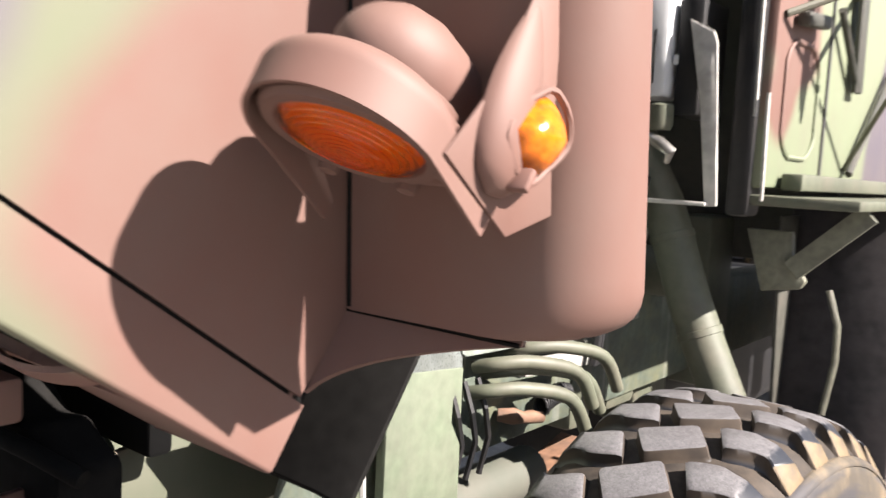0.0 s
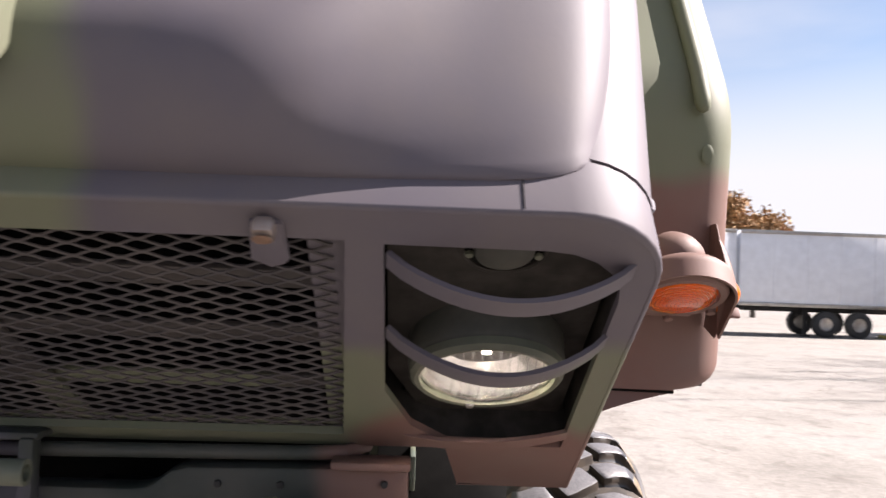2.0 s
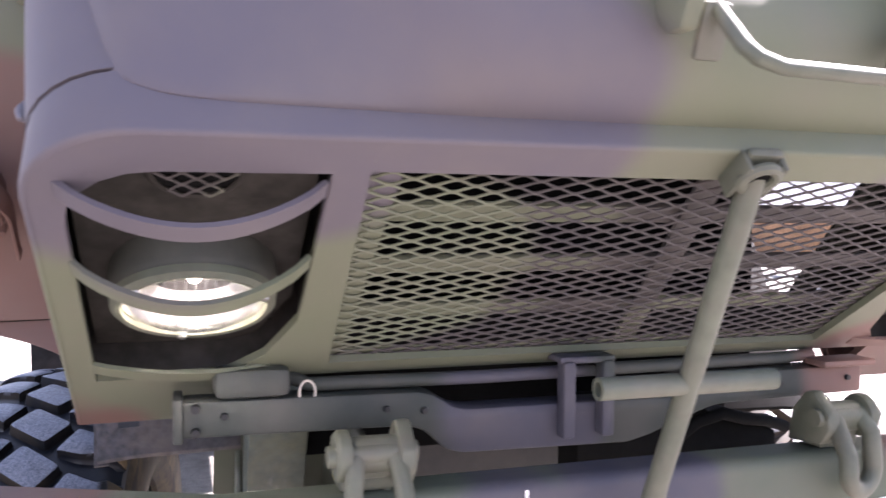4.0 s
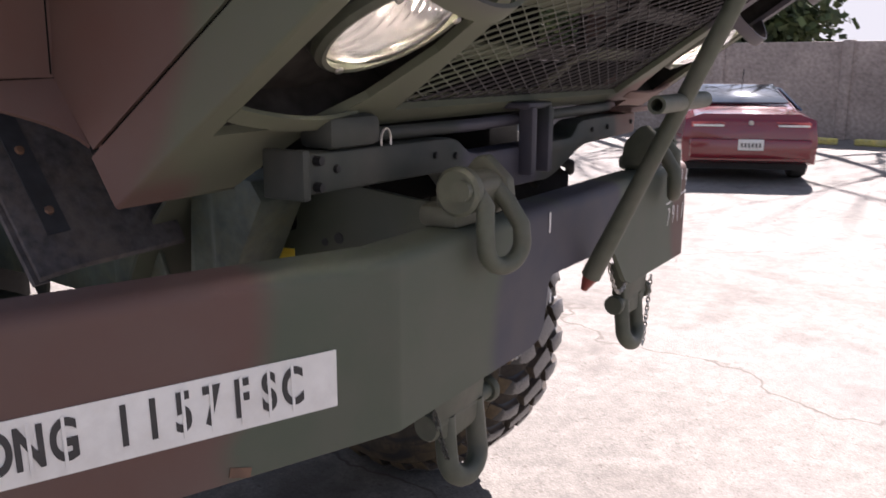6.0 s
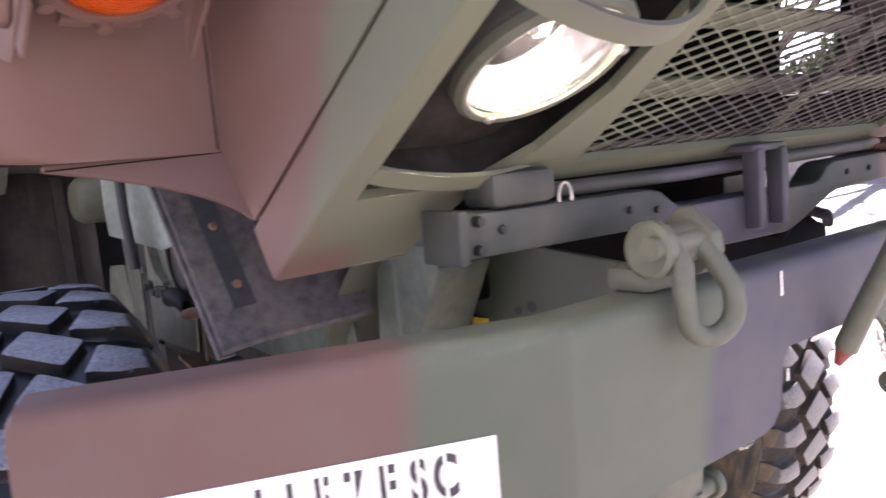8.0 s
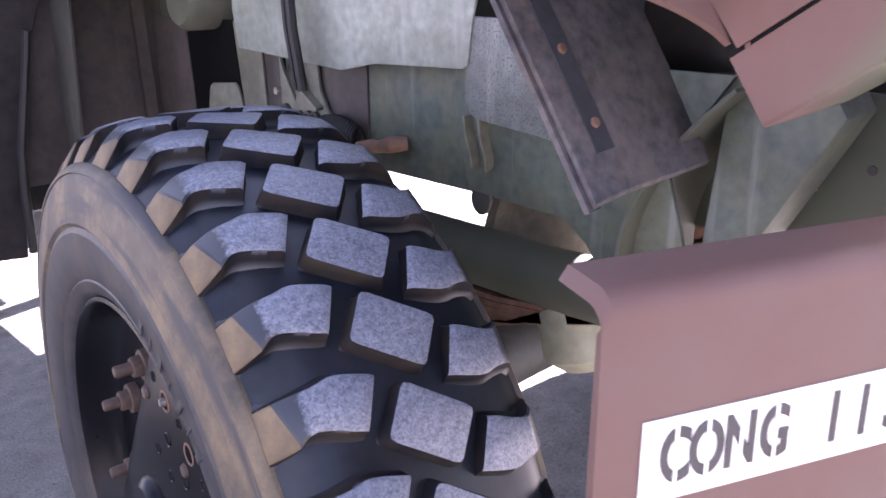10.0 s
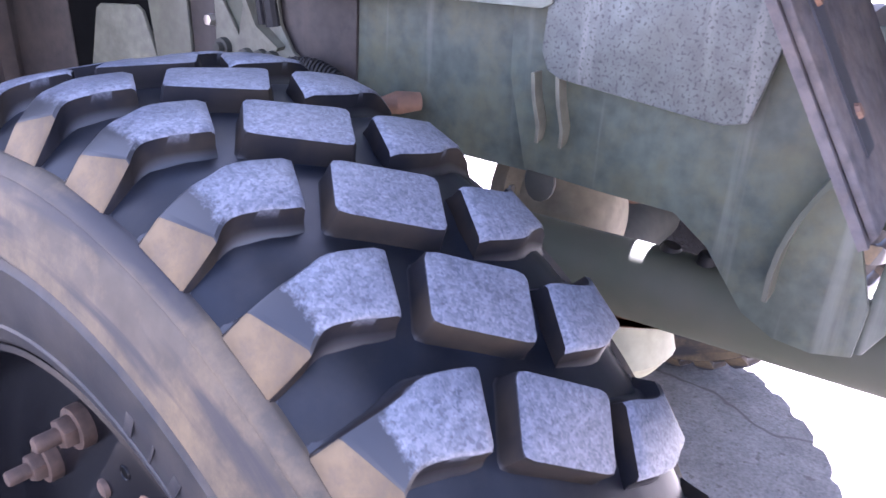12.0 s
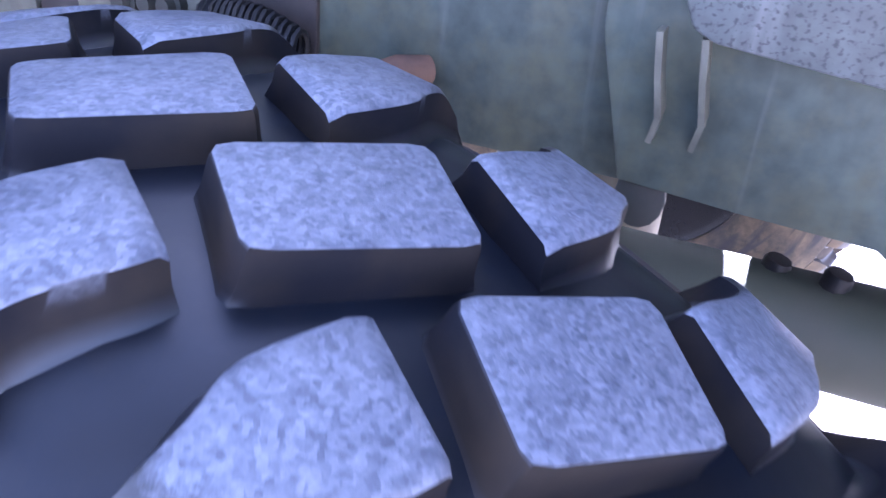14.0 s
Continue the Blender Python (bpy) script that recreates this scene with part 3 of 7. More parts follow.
vs = grid(bm, bonnet, 108, 48)
part("bonnet", bm, HOOD_PAINT, truck, "raised camouflage bonnet panel")
for x in (-0.172, 0.150):
    bm = bmesh.new()
    pts = [(0.822, 0.062), (0.845, 0.046), (0.88, 0.068), (0.900, 0.12), (0.903, 0.22), (0.915, 1.40), (0.82, 1.40), (0.80, 0.16)]
    prism(bm, [H(x - 0.011, u, v) for u, v in pts], Vector((0.022, 0, 0)), 0.006)
    part("bonnet_rib", bm, HOOD_PAINT, truck, "pressed stiffening rib")
# grab handle
bm = bmesh.new()
tube(bm, [H(-0.138, 0.855, 0.07), H(-0.138, 0.866, 0.005), H(-0.128, 0.866, -0.010), H(-0.10, 0.862, -0.016), H(0.085, 0.856, -0.016), H(0.105, 0.860, -0.010), H(0.115, 0.864, 0.005), H(0.115, 0.855, 0.07)], 0.0085)
part("grab_handle", bm, OLIVE, truck, "bent steel grab handle")
for x in (-0.138, 0.115):
    bm = bmesh.new()
    box(bm, H(x, 0.836, 0.056), (0.034, 0.060, 0.012), frame_of(V_AXIS * 0.8 - U_AXIS * 0.6), 0.005)
    part("handle_foot", bm, OLIVE, truck)

# side pressings on the hood
for s in (1, -1):
    bm = bmesh.new()
    tube(bm, [H(s * 0.813, 0.612, 0.095), H(s * 0.8155, 0.600, 0.108), H(s * 0.8165, 0.588, 0.125), H(s * 0.8245, 0.45, 0.28), H(s * 0.823, 0.435, 0.30), H(s * 0.818, 0.425, 0.31)], [0.002, 0.006, 0.0095, 0.0085, 0.006, 0.002], 14)
    part("side_rib", bm, HOOD_PAINT, truck)


# ---- fenders
def fender(s):
    bm = bmesh.new()
    R, RC = 0.075, 0.045

    def pt(a, b):
        L = 1.95
        d = b ** 1.7 * L
        # along the slope first, then over the flat top
        if d < 0.44:
            u, v, nu, nv = 0.018 + d * 0.66, 0.178 + d * 0.75, 0.75, -0.66
        else:
            k = min(1, (d - 0.44) / 0.16)
            th = math.radians(41.3) * (1 - k)
            r = 0.16 / math.radians(41.3)
            u0, v0 = 0.018 + 0.44 * 0.66, 0.178 + 0.44 * 0.75
            u = u0 + r * (math.cos(th) - math.cos(math.radians(41.3)))
            v = v0 + r * (math.sin(math.radians(41.3)) - math.sin(th)) + max(0, d - 0.60)
            nu, nv = math.cos(th), -math.sin(th)
        xo = 1.115
        if d < RC:
            xo -= RC * (1 - math.sqrt(max(0, 1 - (1 - d / RC) ** 2)))
        x0 = 0.824
        flat = xo - R - x0
        arc_len = R * math.pi / 2 + 0.004
        w = a * (flat + arc_len)
        if w < flat:
            x, dep = x0 + w, 0
        else:
            q = min((w - flat) / R, math.pi / 2)
            x = x0 + flat + R * math.sin(q)
            dep = R * (1 - math.cos(q)) + max(0, w - flat - R * math.pi / 2)
        return H(s * x, u - nu * dep, v - nv * dep)

    grid(bm, pt, 22, 48)
    thicken(bm, 0.006)
    f = part("fender", bm, HOOD_PAINT, truck, "brown and green camouflage fender")
    for x in (0.885, 1.035):
        bm = bmesh.new()
        tube(bm, [H(s * x, 0.352, 0.540), H(s * x, 0.354, 0.543), H(s * x, 0.357, 0.549), H(s * x, 0.362, 0.562), H(s * x, 0.371, 0.62), H(s * x, 0.371, 1.8)], [0.001, 0.008, 0.0125, 0.0145, 0.0145, 0.0145], 12)
        part("fender_rib", bm, HOOD_PAINT, f)
    bm = bmesh.new()
    bmesh.ops.create_icosphere(bm, subdivisions=2, radius=0.016, matrix=Matrix.Translation(H(s * 1.05, 0.299, 0.492)) @ Matrix.Diagonal((0.7, 0.12, 1.2, 1)))
    part("fender_dimple", bm, HOOD_PAINT, f)
    # folded flange under the fender
    bm = bmesh.new()

    def fl(a, b):
        p = H(s * (0.82 + 0.204 * a), 0.018 - 0.02 * a, 0.184 + 0.006 * a)
        q = H(s * (0.812 + 0.10 * a + 0.112 * a * a), 0.008 - 0.012 * a, 0.085 + 0.1 * a ** 0.8)
        return p.lerp(q, b)

    grid(bm, fl, 12, 4)
    thicken(bm, 0.008)
    part("fender_flange", bm, HOOD_PAINT, f)
    # dark gaps where the fender meets the hood's side and its flange
    bm = bmesh.new()
    line = []
    for k in range(24):
        d = 0.004 + 0.036 * k
        u, v = 0.018 + min(d, 0.44) * 0.66, 0.178 + min(d, 0.44) * 0.75
        if d > 0.44:
            u, v = u + 0.055 * min(1, (d - 0.44) / 0.10), v + 0.085 * (d - 0.44) / 0.10
        line.append(H(s * (0.8145 * (1 + 0.035 * min(1.0, 5 * (v - 0.0778) / 1.8722)) + 0.004), u, v))
    tube(bm, line, 0.0027 if s > 0 else 0.0012, 6)
    part("fender_gap", bm, MATT_BLACK, f, "dark gap along the hood side")
    bm = bmesh.new()
    tube(bm, [H(s * (0.822 + 0.200 * a / 8), 0.0165 - 0.02 * a / 8, 0.1785 + 0.006 * a / 8) for a in range(9)], 0.0024 if s > 0 else 0.0010, 6)
    part("flange_gap", bm, MATT_BLACK, f, "dark gap along the flange")
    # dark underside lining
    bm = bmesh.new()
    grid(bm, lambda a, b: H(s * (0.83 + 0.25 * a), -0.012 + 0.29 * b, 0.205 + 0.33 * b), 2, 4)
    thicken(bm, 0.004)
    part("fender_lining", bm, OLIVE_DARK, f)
    return f


fenders = [fender(1), fender(-1)]


# ---- turn signal on each fender
def turn_signal(s):
    cx, cu, cv = s * 0.974, 0.248, 0.232
    lamp = new("turn_signal")
    lamp.parent = truck
    lamp["label"] = "brown-painted turn signal with amber lens and visor"
    prof = [(-0.087, -0.088), (-0.087, -0.045)] + [(0.087 * math.cos(radians(a)), 0.085 * math.sin(radians(a))) for a in range(180, -1, -9)] + [(0.087, -0.045), (0.087, -0.088)]

    def vis(a, b):
        k = a * (len(prof) - 1)
        i = min(int(k), len(prof) - 2)
        f = k - i
        x = prof[i][0] * (1 - f) + prof[i + 1][0] * f
        u = prof[i][1] * (1 - f) + prof[i + 1][1] * f
        low = max(0.0, -u / 0.088)
        front = 0.212 - 0.010 * low
        back = 0.266 - 0.044 * low
        close = 1 - 0.26 * max(0.0, (b - 0.55) / 0.45) ** 2 * (1 - low)
        return H(cx + x * (0.985 + 0.015 * b) * close, cu + u * (0.965 + 0.035 * b) * close - 0.004 * (1 - b), front + (back - front) * b)

    bm = bmesh.new()
    grid(bm, vis, 46, 14)
    thicken(bm, 0.004)
    part("visor", bm, HOOD_PAINT, lamp, "arched sheet metal visor")
    # plate that closes the arch behind the lens
    bm = bmesh.new()
    prism(bm, [H(cx + x * 0.93, cu + u * 0.92, 0.247) for x, u in prof[1:-1]], V_AXIS * 0.006, 0.001)
    part("back_plate", bm, HOOD_PAINT, lamp)
    m = frame_of(-V_AXIS * math.cos(radians(10)) - U_AXIS * math.sin(radians(10)), (1, 0, 0), H(cx, cu - 0.004, cv))
    bm = bmesh.new()
    lathe(bm, [(0.0, 0.020), (0.03, 0.018), (0.050, 0.011), (0.0600, 0.002), (0.0605, -0.004), (0.0, -0.005)], 40, m)
    part("lens", bm, AMBER, lamp, "ribbed amber lens")
    bm = bmesh.new()
    for k in range(1, 10):
        r = 0.006 * k
        tube(bm, [m @ Vector((r * math.cos(t), r * math.sin(t), 0.0192 - 0.0085 * (r / 0.054) ** 2.4)) for t in [2 * math.pi * j / 32 for j in range(32)]], 0.0006, 5, closed=True)
    part("lens_rib", bm, AMBER, lamp)
    bm = bmesh.new()
    lathe(bm, [(0.0, -0.004), (0.058, -0.004)], 32, m)
    part("reflector", bm, AMBER_BACK, lamp)
    bm = bmesh.new()
    lathe(bm, [(0.058, 0.004), (0.061, 0.009), (0.071, 0.009), (0.075, 0.004), (0.075, -0.03), (0.058, -0.03)], 40, m)
    part("bezel", bm, HOOD_PAINT, lamp)
    for ang in (215, 270, 325):
        bm = bmesh.new()
        lathe(bm, [(0.0, 0.016), (0.008, 0.014), (0.010, 0.004), (0.010, 0)], 8, m @ Matrix.Translation((0.076 * math.cos(radians(ang)), 0.076 * math.sin(radians(ang)), 0.0)))
        part("screw", bm, HOOD_PAINT, lamp)
    bm = bmesh.new()
    box(bm, m @ Vector((0.0, -0.080, -0.002)), (0.085, 0.016, 0.010), m.to_3x3(), 0.004)
    part("lens_tab", bm, HOOD_PAINT, lamp)
    # domed body behind the visor and its stem into the fender
    bm = bmesh.new()
    lathe(bm, [(0.0, 0.056), (0.016, 0.053), (0.032, 0.045), (0.046, 0.032), (0.056, 0.010), (0.059, -0.02), (0.059, -0.035), (0.0, -0.035)], 36, frame_of(U_AXIS * 0.93 - V_AXIS * 0.05 + Vector((s * 0.10, 0, 0)), (1, 0, 0), H(cx - s * 0.002, 0.234, 0.302)) @ Matrix.Diagonal((0.98, 0.86, 1.10, 1)))
    part("housing", bm, HOOD_PAINT, lamp, "domed lamp housing")
    # side marker: a thin plate with a pressed shell and its own amber window
    x = s * 1.066
    bm = bmesh.new()
    prism(bm, [H(x - s * 0.08 * max(0.0, 0.300 - v), u, v) for u, v in ((0.236, 0.222), (0.226, 0.300), (0.232, 0.392), (0.205, 0.410), (0.130, 0.300), (0.094, 0.266), (0.134, 0.218))], Vector((s * 0.003, 0, 0)), 0.001)
    part("marker_plate", bm, HOOD_PAINT, lamp)

    def shell(a, b):
        # a runs along the teardrop from the broad end to the tip, b round it
        w = math.sin(math.pi * a ** 0.62) ** 0.75
        t = math.pi * b
        along = 0.155 * a
        return H(x + s * 0.021 * w * math.sin(t), 0.182 + 0.040 * a + 0.034 * w * math.cos(t), 0.226 + along)

    bm = bmesh.new()
    grid(bm, shell, 22, 14)
    part("marker_shell", bm, HOOD_PAINT, lamp)
    mk = frame_of((s, 0, 0), U_AXIS * -0.35 + V_AXIS, H(x + s * 0.004, 0.176, 0.284))
    bm = bmesh.new()
    bmesh.ops.create_uvsphere(bm, u_segments=24, v_segments=16, radius=1.0)
    for vert in bm.verts:
        a, b, c = vert.co
        # a barrel: nearly square seen from outside, round across
        q = max(abs(a), abs(b), 1e-6) / max(math.hypot(a, b), 1e-6)
        vert.co = mk @ Vector((0.032 * a / (0.55 + 0.45 * q), 0.029 * b / (0.55 + 0.45 * q), 0.034 * c))
    part("marker_lens", bm, AMBER_SOLID, lamp, "glossy amber side marker lens")
    bm = bmesh.new()
    rim = []
    for k in range(28):
        a, b = math.cos(2 * math.pi * k / 28), math.sin(2 * math.pi * k / 28)
        q = max(abs(a), abs(b))
        rim.append(mk @ Vector((0.035 * a / (0.45 + 0.55 * q), 0.030 * b / (0.45 + 0.55 * q), 0.012 + 0.010 * max(0.0, a))))
    tube(bm, rim, 0.0032, 6, closed=True)
    part("marker_rim", bm, HOOD_PAINT, lamp)
    bm = bmesh.new()
    box(bm, H(x + s * 0.020, 0.176, 0.244), (0.020, 0.008, 0.020), frame_of(V_AXIS), 0.003)
    part("marker_clip", bm, HOOD_PAINT, lamp)
    return lamp


for s in (1, -1):
    turn_signal(s)


# ---- headlamps and their guards
def headlamp(s):
    cx, cu = s * 0.642, 0.368
    lamp = new("headlamp")
    lamp.parent = truck
    lamp["label"] = "round sealed-beam headlamp in a painted ring"
    m = frame_of(-V_AXIS * math.cos(radians(5)) - U_AXIS * math.sin(radians(5)), (1, 0, 0), H(cx, cu, 0.012))
    bm = bmesh.new()
    lathe(bm, [(0.088, 0.004), (0.089, 0.011), (0.095, 0.012), (0.101, 0.006), (0.102, -0.004), (0.090, -0.006)], 48, m)
    part("lamp_ring", bm, OLIVE, lamp, "faded olive retaining ring")
    bm = bmesh.new()
    lathe(bm, [(0.090, -0.006), (0.100, -0.005), (0.104, -0.012), (0.104, -0.10), (0.07, -0.13), (0, -0.13), (0, -0.12), (0.05, -0.12), (0.084, -0.03)], 40, m)
    part("bucket", bm, OLIVE_DARK, lamp, "dark olive lamp bucket")
    bm = bmesh.new()
    lathe(bm, [(0.0, 0.028), (0.03, 0.026), (0.06, 0.019), (0.080, 0.009), (0.0885, 0.001), (0.0885, -0.003), (0.080, 0.005), (0.06, 0.0145), (0.03, 0.021), (0.0, 0.023)], 48, m)
    ob = part("lens", bm, CLEAR, lamp, "clear fluted glass lens")
    ob.visible_shadow = False
    bm = bmesh.new()
    lathe(bm, [(0.088, -0.002), (0.079, -0.020), (0.06, -0.042), (0.035, -0.056), (0.0, -0.062)], 48, m)
    part("reflector", bm, CHROME, lamp)
    bm = bmesh.new()
    lathe(bm, [(0, -0.020), (0.005, -0.021), (0.009, -0.027), (0.009, -0.036), (0.005, -0.058)], 14, m @ Matrix.Translation((0, 0.010, 0)))
    part("bulb", bm, BULB, lamp, "glowing headlamp bulb")
    bm = bmesh.new()
    for k in range(-6, 7):
        xx = k * 0.0115
        hh = math.sqrt(max(0, 0.079 ** 2 - xx * xx))
        tube(bm, [m @ Vector((xx, hh * q, 0.0275 - 0.027 * ((xx * xx + (hh * q) ** 2) / 0.083 ** 2))) for q in (-1, -0.6, -0.2, 0.2, 0.6, 1)], 0.0011, 4)
    ob = part("flute", bm, CLEAR, lamp)
    ob.visible_shadow = False
    for ang in (20, 140, 260):
        bm = bmesh.new()
        lathe(bm, [(0, 0.004), (0.005, 0.003), (0.006, 0)], 8, m @ Matrix.Translation((0.0895 * math.cos(radians(ang)), 0.0895 * math.sin(radians(ang)), 0.012)))
        part("ring_screw", bm, STEEL, lamp)
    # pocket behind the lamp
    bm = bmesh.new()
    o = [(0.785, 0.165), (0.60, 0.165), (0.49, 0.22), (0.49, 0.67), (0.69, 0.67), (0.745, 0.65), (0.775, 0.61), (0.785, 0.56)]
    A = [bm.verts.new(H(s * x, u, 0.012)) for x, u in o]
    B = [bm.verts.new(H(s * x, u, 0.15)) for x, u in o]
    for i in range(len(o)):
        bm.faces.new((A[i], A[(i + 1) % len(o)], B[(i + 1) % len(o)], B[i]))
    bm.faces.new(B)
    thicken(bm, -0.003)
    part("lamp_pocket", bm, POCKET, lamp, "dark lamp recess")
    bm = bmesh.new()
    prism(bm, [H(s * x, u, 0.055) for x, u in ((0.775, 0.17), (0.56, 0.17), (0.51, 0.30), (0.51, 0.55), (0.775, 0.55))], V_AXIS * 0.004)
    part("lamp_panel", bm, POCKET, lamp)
    # three bowed guard straps
    for u0, u1, bow in ((0.622, 0.628, 0.055), (0.475, 0.48, 0.060), (0.205, 0.180, 0.014)):
        bm = bmesh.new()
        xs = [0.775 + (0.512 - 0.775) * k / 16 for k in range(17)]
        if u0 < 0.3:
            xs = [0.775 + (0.535 - 0.775) * k / 16 for k in range(17)]
        pts = [H(s * x, u0 + (u1 - u0) * k / 16, 0.002 - bow * math.sin(math.pi * k / 16) ** 0.8) for k, x in enumerate(xs)]
        tube(bm, pts, 0, flat=(U_AXIS, 0.013, 0.003))
        part("guard_strap", bm, HOOD_PAINT, lamp, "bowed flat steel guard strap")
    return lamp


for s in (1, -1):
    headlamp(s)
# ---- grille: expanded metal over slats
def mesh_sheet(bm, x0, x1, u0, u1, px, pu, v, wx=0.0013, clip=None):
    rows_n = int((u1 - u0) / pu)
    cols = int((x1 - x0) / px)
    for j in range(rows_n):
        ua, ub = u0 + j * pu, u0 + (j + 1) * pu
        for i in range(cols + 1):
            sh = 0.5 * px if j % 2 else 0.0
            xa = x0 + i * px + sh
            for xb in (xa - px / 2, xa + px / 2):
                if xb < x0 - 1e-6 or xb > x1 + 1e-6 or xa > x1 + 1e-6:
                    continue
                if clip and not (clip(xa, ua) and clip(xb, ub)):
                    continue
                kx = 0.16 * (xb - xa)
                line = [(xa, ua), (xa + kx, ua + 0.10 * pu), (xb - kx, ub - 0.10 * pu), (xb, ub)]
                prev = None
                for k, (cx, cu) in enumerate(line):
                    w = wx * (1.25 if k in (0, 3) else 0.92)
                    q = [bm.verts.new(H(cx, cu + w, v + 0.0014)), bm.verts.new(H(cx, cu - w, v)), bm.verts.new(H(cx, cu - w, v + 0.0018)), bm.verts.new(H(cx, cu + w, v + 0.0032))]
                    if prev:
                        for e in range(4):
                            bm.faces.new((prev[e], prev[(e + 1) % 4], q[(e + 1) % 4], q[e]))
                    prev = q


GRILLE_PAINT = camouflage("grille_paint", (0.038, 0.032, 0.033), [(-0.42, -0.1, 1.6, 0.22, GREEN)])
SLAT_PAINT = camouflage("slat_paint", (0.034, 0.029, 0.028), [(-0.30, -0.1, 1.6, 0.24, GREEN), (0.2, 0.1, 1.5, 0.16, GREEN)])
# plate above each lamp: a round opening, meshed on one side, with a dark fitting behind it on the other
for s in (1, -1):
    cx, cu = s * 0.642, 0.598
    bm = bmesh.new()
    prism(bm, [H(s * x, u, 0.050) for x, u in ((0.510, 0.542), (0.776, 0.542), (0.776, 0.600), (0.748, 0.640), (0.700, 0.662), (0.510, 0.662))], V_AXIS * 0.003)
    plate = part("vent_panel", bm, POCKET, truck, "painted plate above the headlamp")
    # black disc standing for the unlit space behind the opening
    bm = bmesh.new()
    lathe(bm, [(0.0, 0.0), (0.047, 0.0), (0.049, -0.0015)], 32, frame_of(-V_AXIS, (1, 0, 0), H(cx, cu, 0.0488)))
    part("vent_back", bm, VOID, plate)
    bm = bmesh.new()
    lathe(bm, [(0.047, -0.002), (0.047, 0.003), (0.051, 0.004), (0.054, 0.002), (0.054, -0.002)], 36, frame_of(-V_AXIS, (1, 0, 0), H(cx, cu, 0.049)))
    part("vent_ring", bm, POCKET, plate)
    if s < 0:
        bm = bmesh.new()
        mesh_sheet(bm, cx - 0.06, cx + 0.06, cu - 0.058, cu + 0.058, 0.030, 0.0105, 0.044, 0.0014, clip=lambda x, u: math.hypot(x + 0.642, u - 0.598) < 0.050)
        part("vent_mesh", bm, GRILLE_PAINT, plate, "diamond mesh in a round opening", smooth=False)
    else:
        bm = bmesh.new()
        lathe(bm, [(0.0, 0.012), (0.026, 0.011), (0.034, 0.006), (0.036, 0.0)], 28, frame_of(-V_AXIS, (1, 0, 0), H(cx, cu - 0.006, 0.048)))
        part("vent_fitting", bm, OLIVE_DARK, plate)
        for ang in (20, 160, 200, 340):
            bm = bmesh.new()
            lathe(bm, [(0, 0.005), (0.0045, 0.004), (0.0055, 0)], 8, frame_of(-V_AXIS, (1, 0, 0), H(cx + 0.042 * math.cos(radians(ang)), cu + 0.042 * math.sin(radians(ang)), 0.046)))
            part("vent_screw", bm, OLIVE, plate)
    for dx in (-0.090, 0.088):
        bm = bmesh.new()
        lathe(bm, [(0, 0.0012), (0.007, 0.0012), (0.008, 0)], 12, frame_of(-V_AXIS, (1, 0, 0), H(cx + dx, cu + 0.004, 0.050)))
        part("panel_hole", bm, VOID, plate)
grille = new("grille")
grille.parent = truck
grille["label"] = "expanded metal grille mesh over flat slats"
bm = bmesh.new()
mesh_sheet(bm, -0.465, 0.465, 0.172, 0.668, 0.051, 0.0115, 0.012, 0.00115)
part("expanded_mesh", bm, GRILLE_PAINT, grille, "diamond expanded metal mesh", smooth=False)
for u in (0.541, 0.418, 0.290):
    bm = bmesh.new()
    box(bm, H(0, u, 0.034), (0.92, 0.036, 0.008), frame_of(V_AXIS), 0.002)
    part("slat", bm, SLAT_PAINT, grille)
# painted flanges that carry the mesh along the sides and the foot
for pts in (((0.426, 0.165), (0.474, 0.165), (0.474, 0.672), (0.426, 0.672)), ((-0.426, 0.165), (-0.474, 0.165), (-0.474, 0.672), (-0.426, 0.672)), ((-0.425, 0.165), (0.425, 0.165), (0.425, 0.196), (-0.425, 0.196))):
    bm = bmesh.new()
    prism(bm, [H(x, u, 0.0175) for x, u in pts], V_AXIS * 0.003)
    part("mesh_flange", bm, HOOD_PAINT, grille)
bm = bmesh.new()
prism(bm, [H(-0.052, 0.668, 0.020), H(-0.012, 0.668, 0.020), H(0.085, 0.165, 0.020), H(0.045, 0.165, 0.020)], V_AXIS * 0.006, 0.001)
part("brace", bm, SLAT_PAINT, grille, "slanting flat brace behind the mesh")
# radiator cowl behind, open towards one side; unlit depth is put into its black
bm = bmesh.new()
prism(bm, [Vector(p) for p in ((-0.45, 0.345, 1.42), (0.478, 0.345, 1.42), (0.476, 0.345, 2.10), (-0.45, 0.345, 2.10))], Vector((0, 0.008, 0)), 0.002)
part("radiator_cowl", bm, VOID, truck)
bm = bmesh.new()
vs = [bm.verts.new(p) for p in ((0.428, -0.04, 1.835), (0.432, 0.008, 1.787), (0.437, 0.155, 1.620), (0.444, 0.204, 1.568), (0.45, 0.26, 1.49), (0.488, 0.26, 1.49), (0.488, -0.04, 1.835))]
bmesh.ops.triangulate(bm, faces=[bm.faces.new(vs)])
thicken(bm, 0.006)
part("lamp_baffle", bm, OLIVE_DARK, truck)

# black sheet standing for the unlit space below the grille, behind the sill
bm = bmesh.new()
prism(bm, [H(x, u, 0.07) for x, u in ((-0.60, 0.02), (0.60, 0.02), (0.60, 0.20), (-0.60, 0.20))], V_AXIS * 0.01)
part("sill_shade_sheet", bm, VOID, truck)

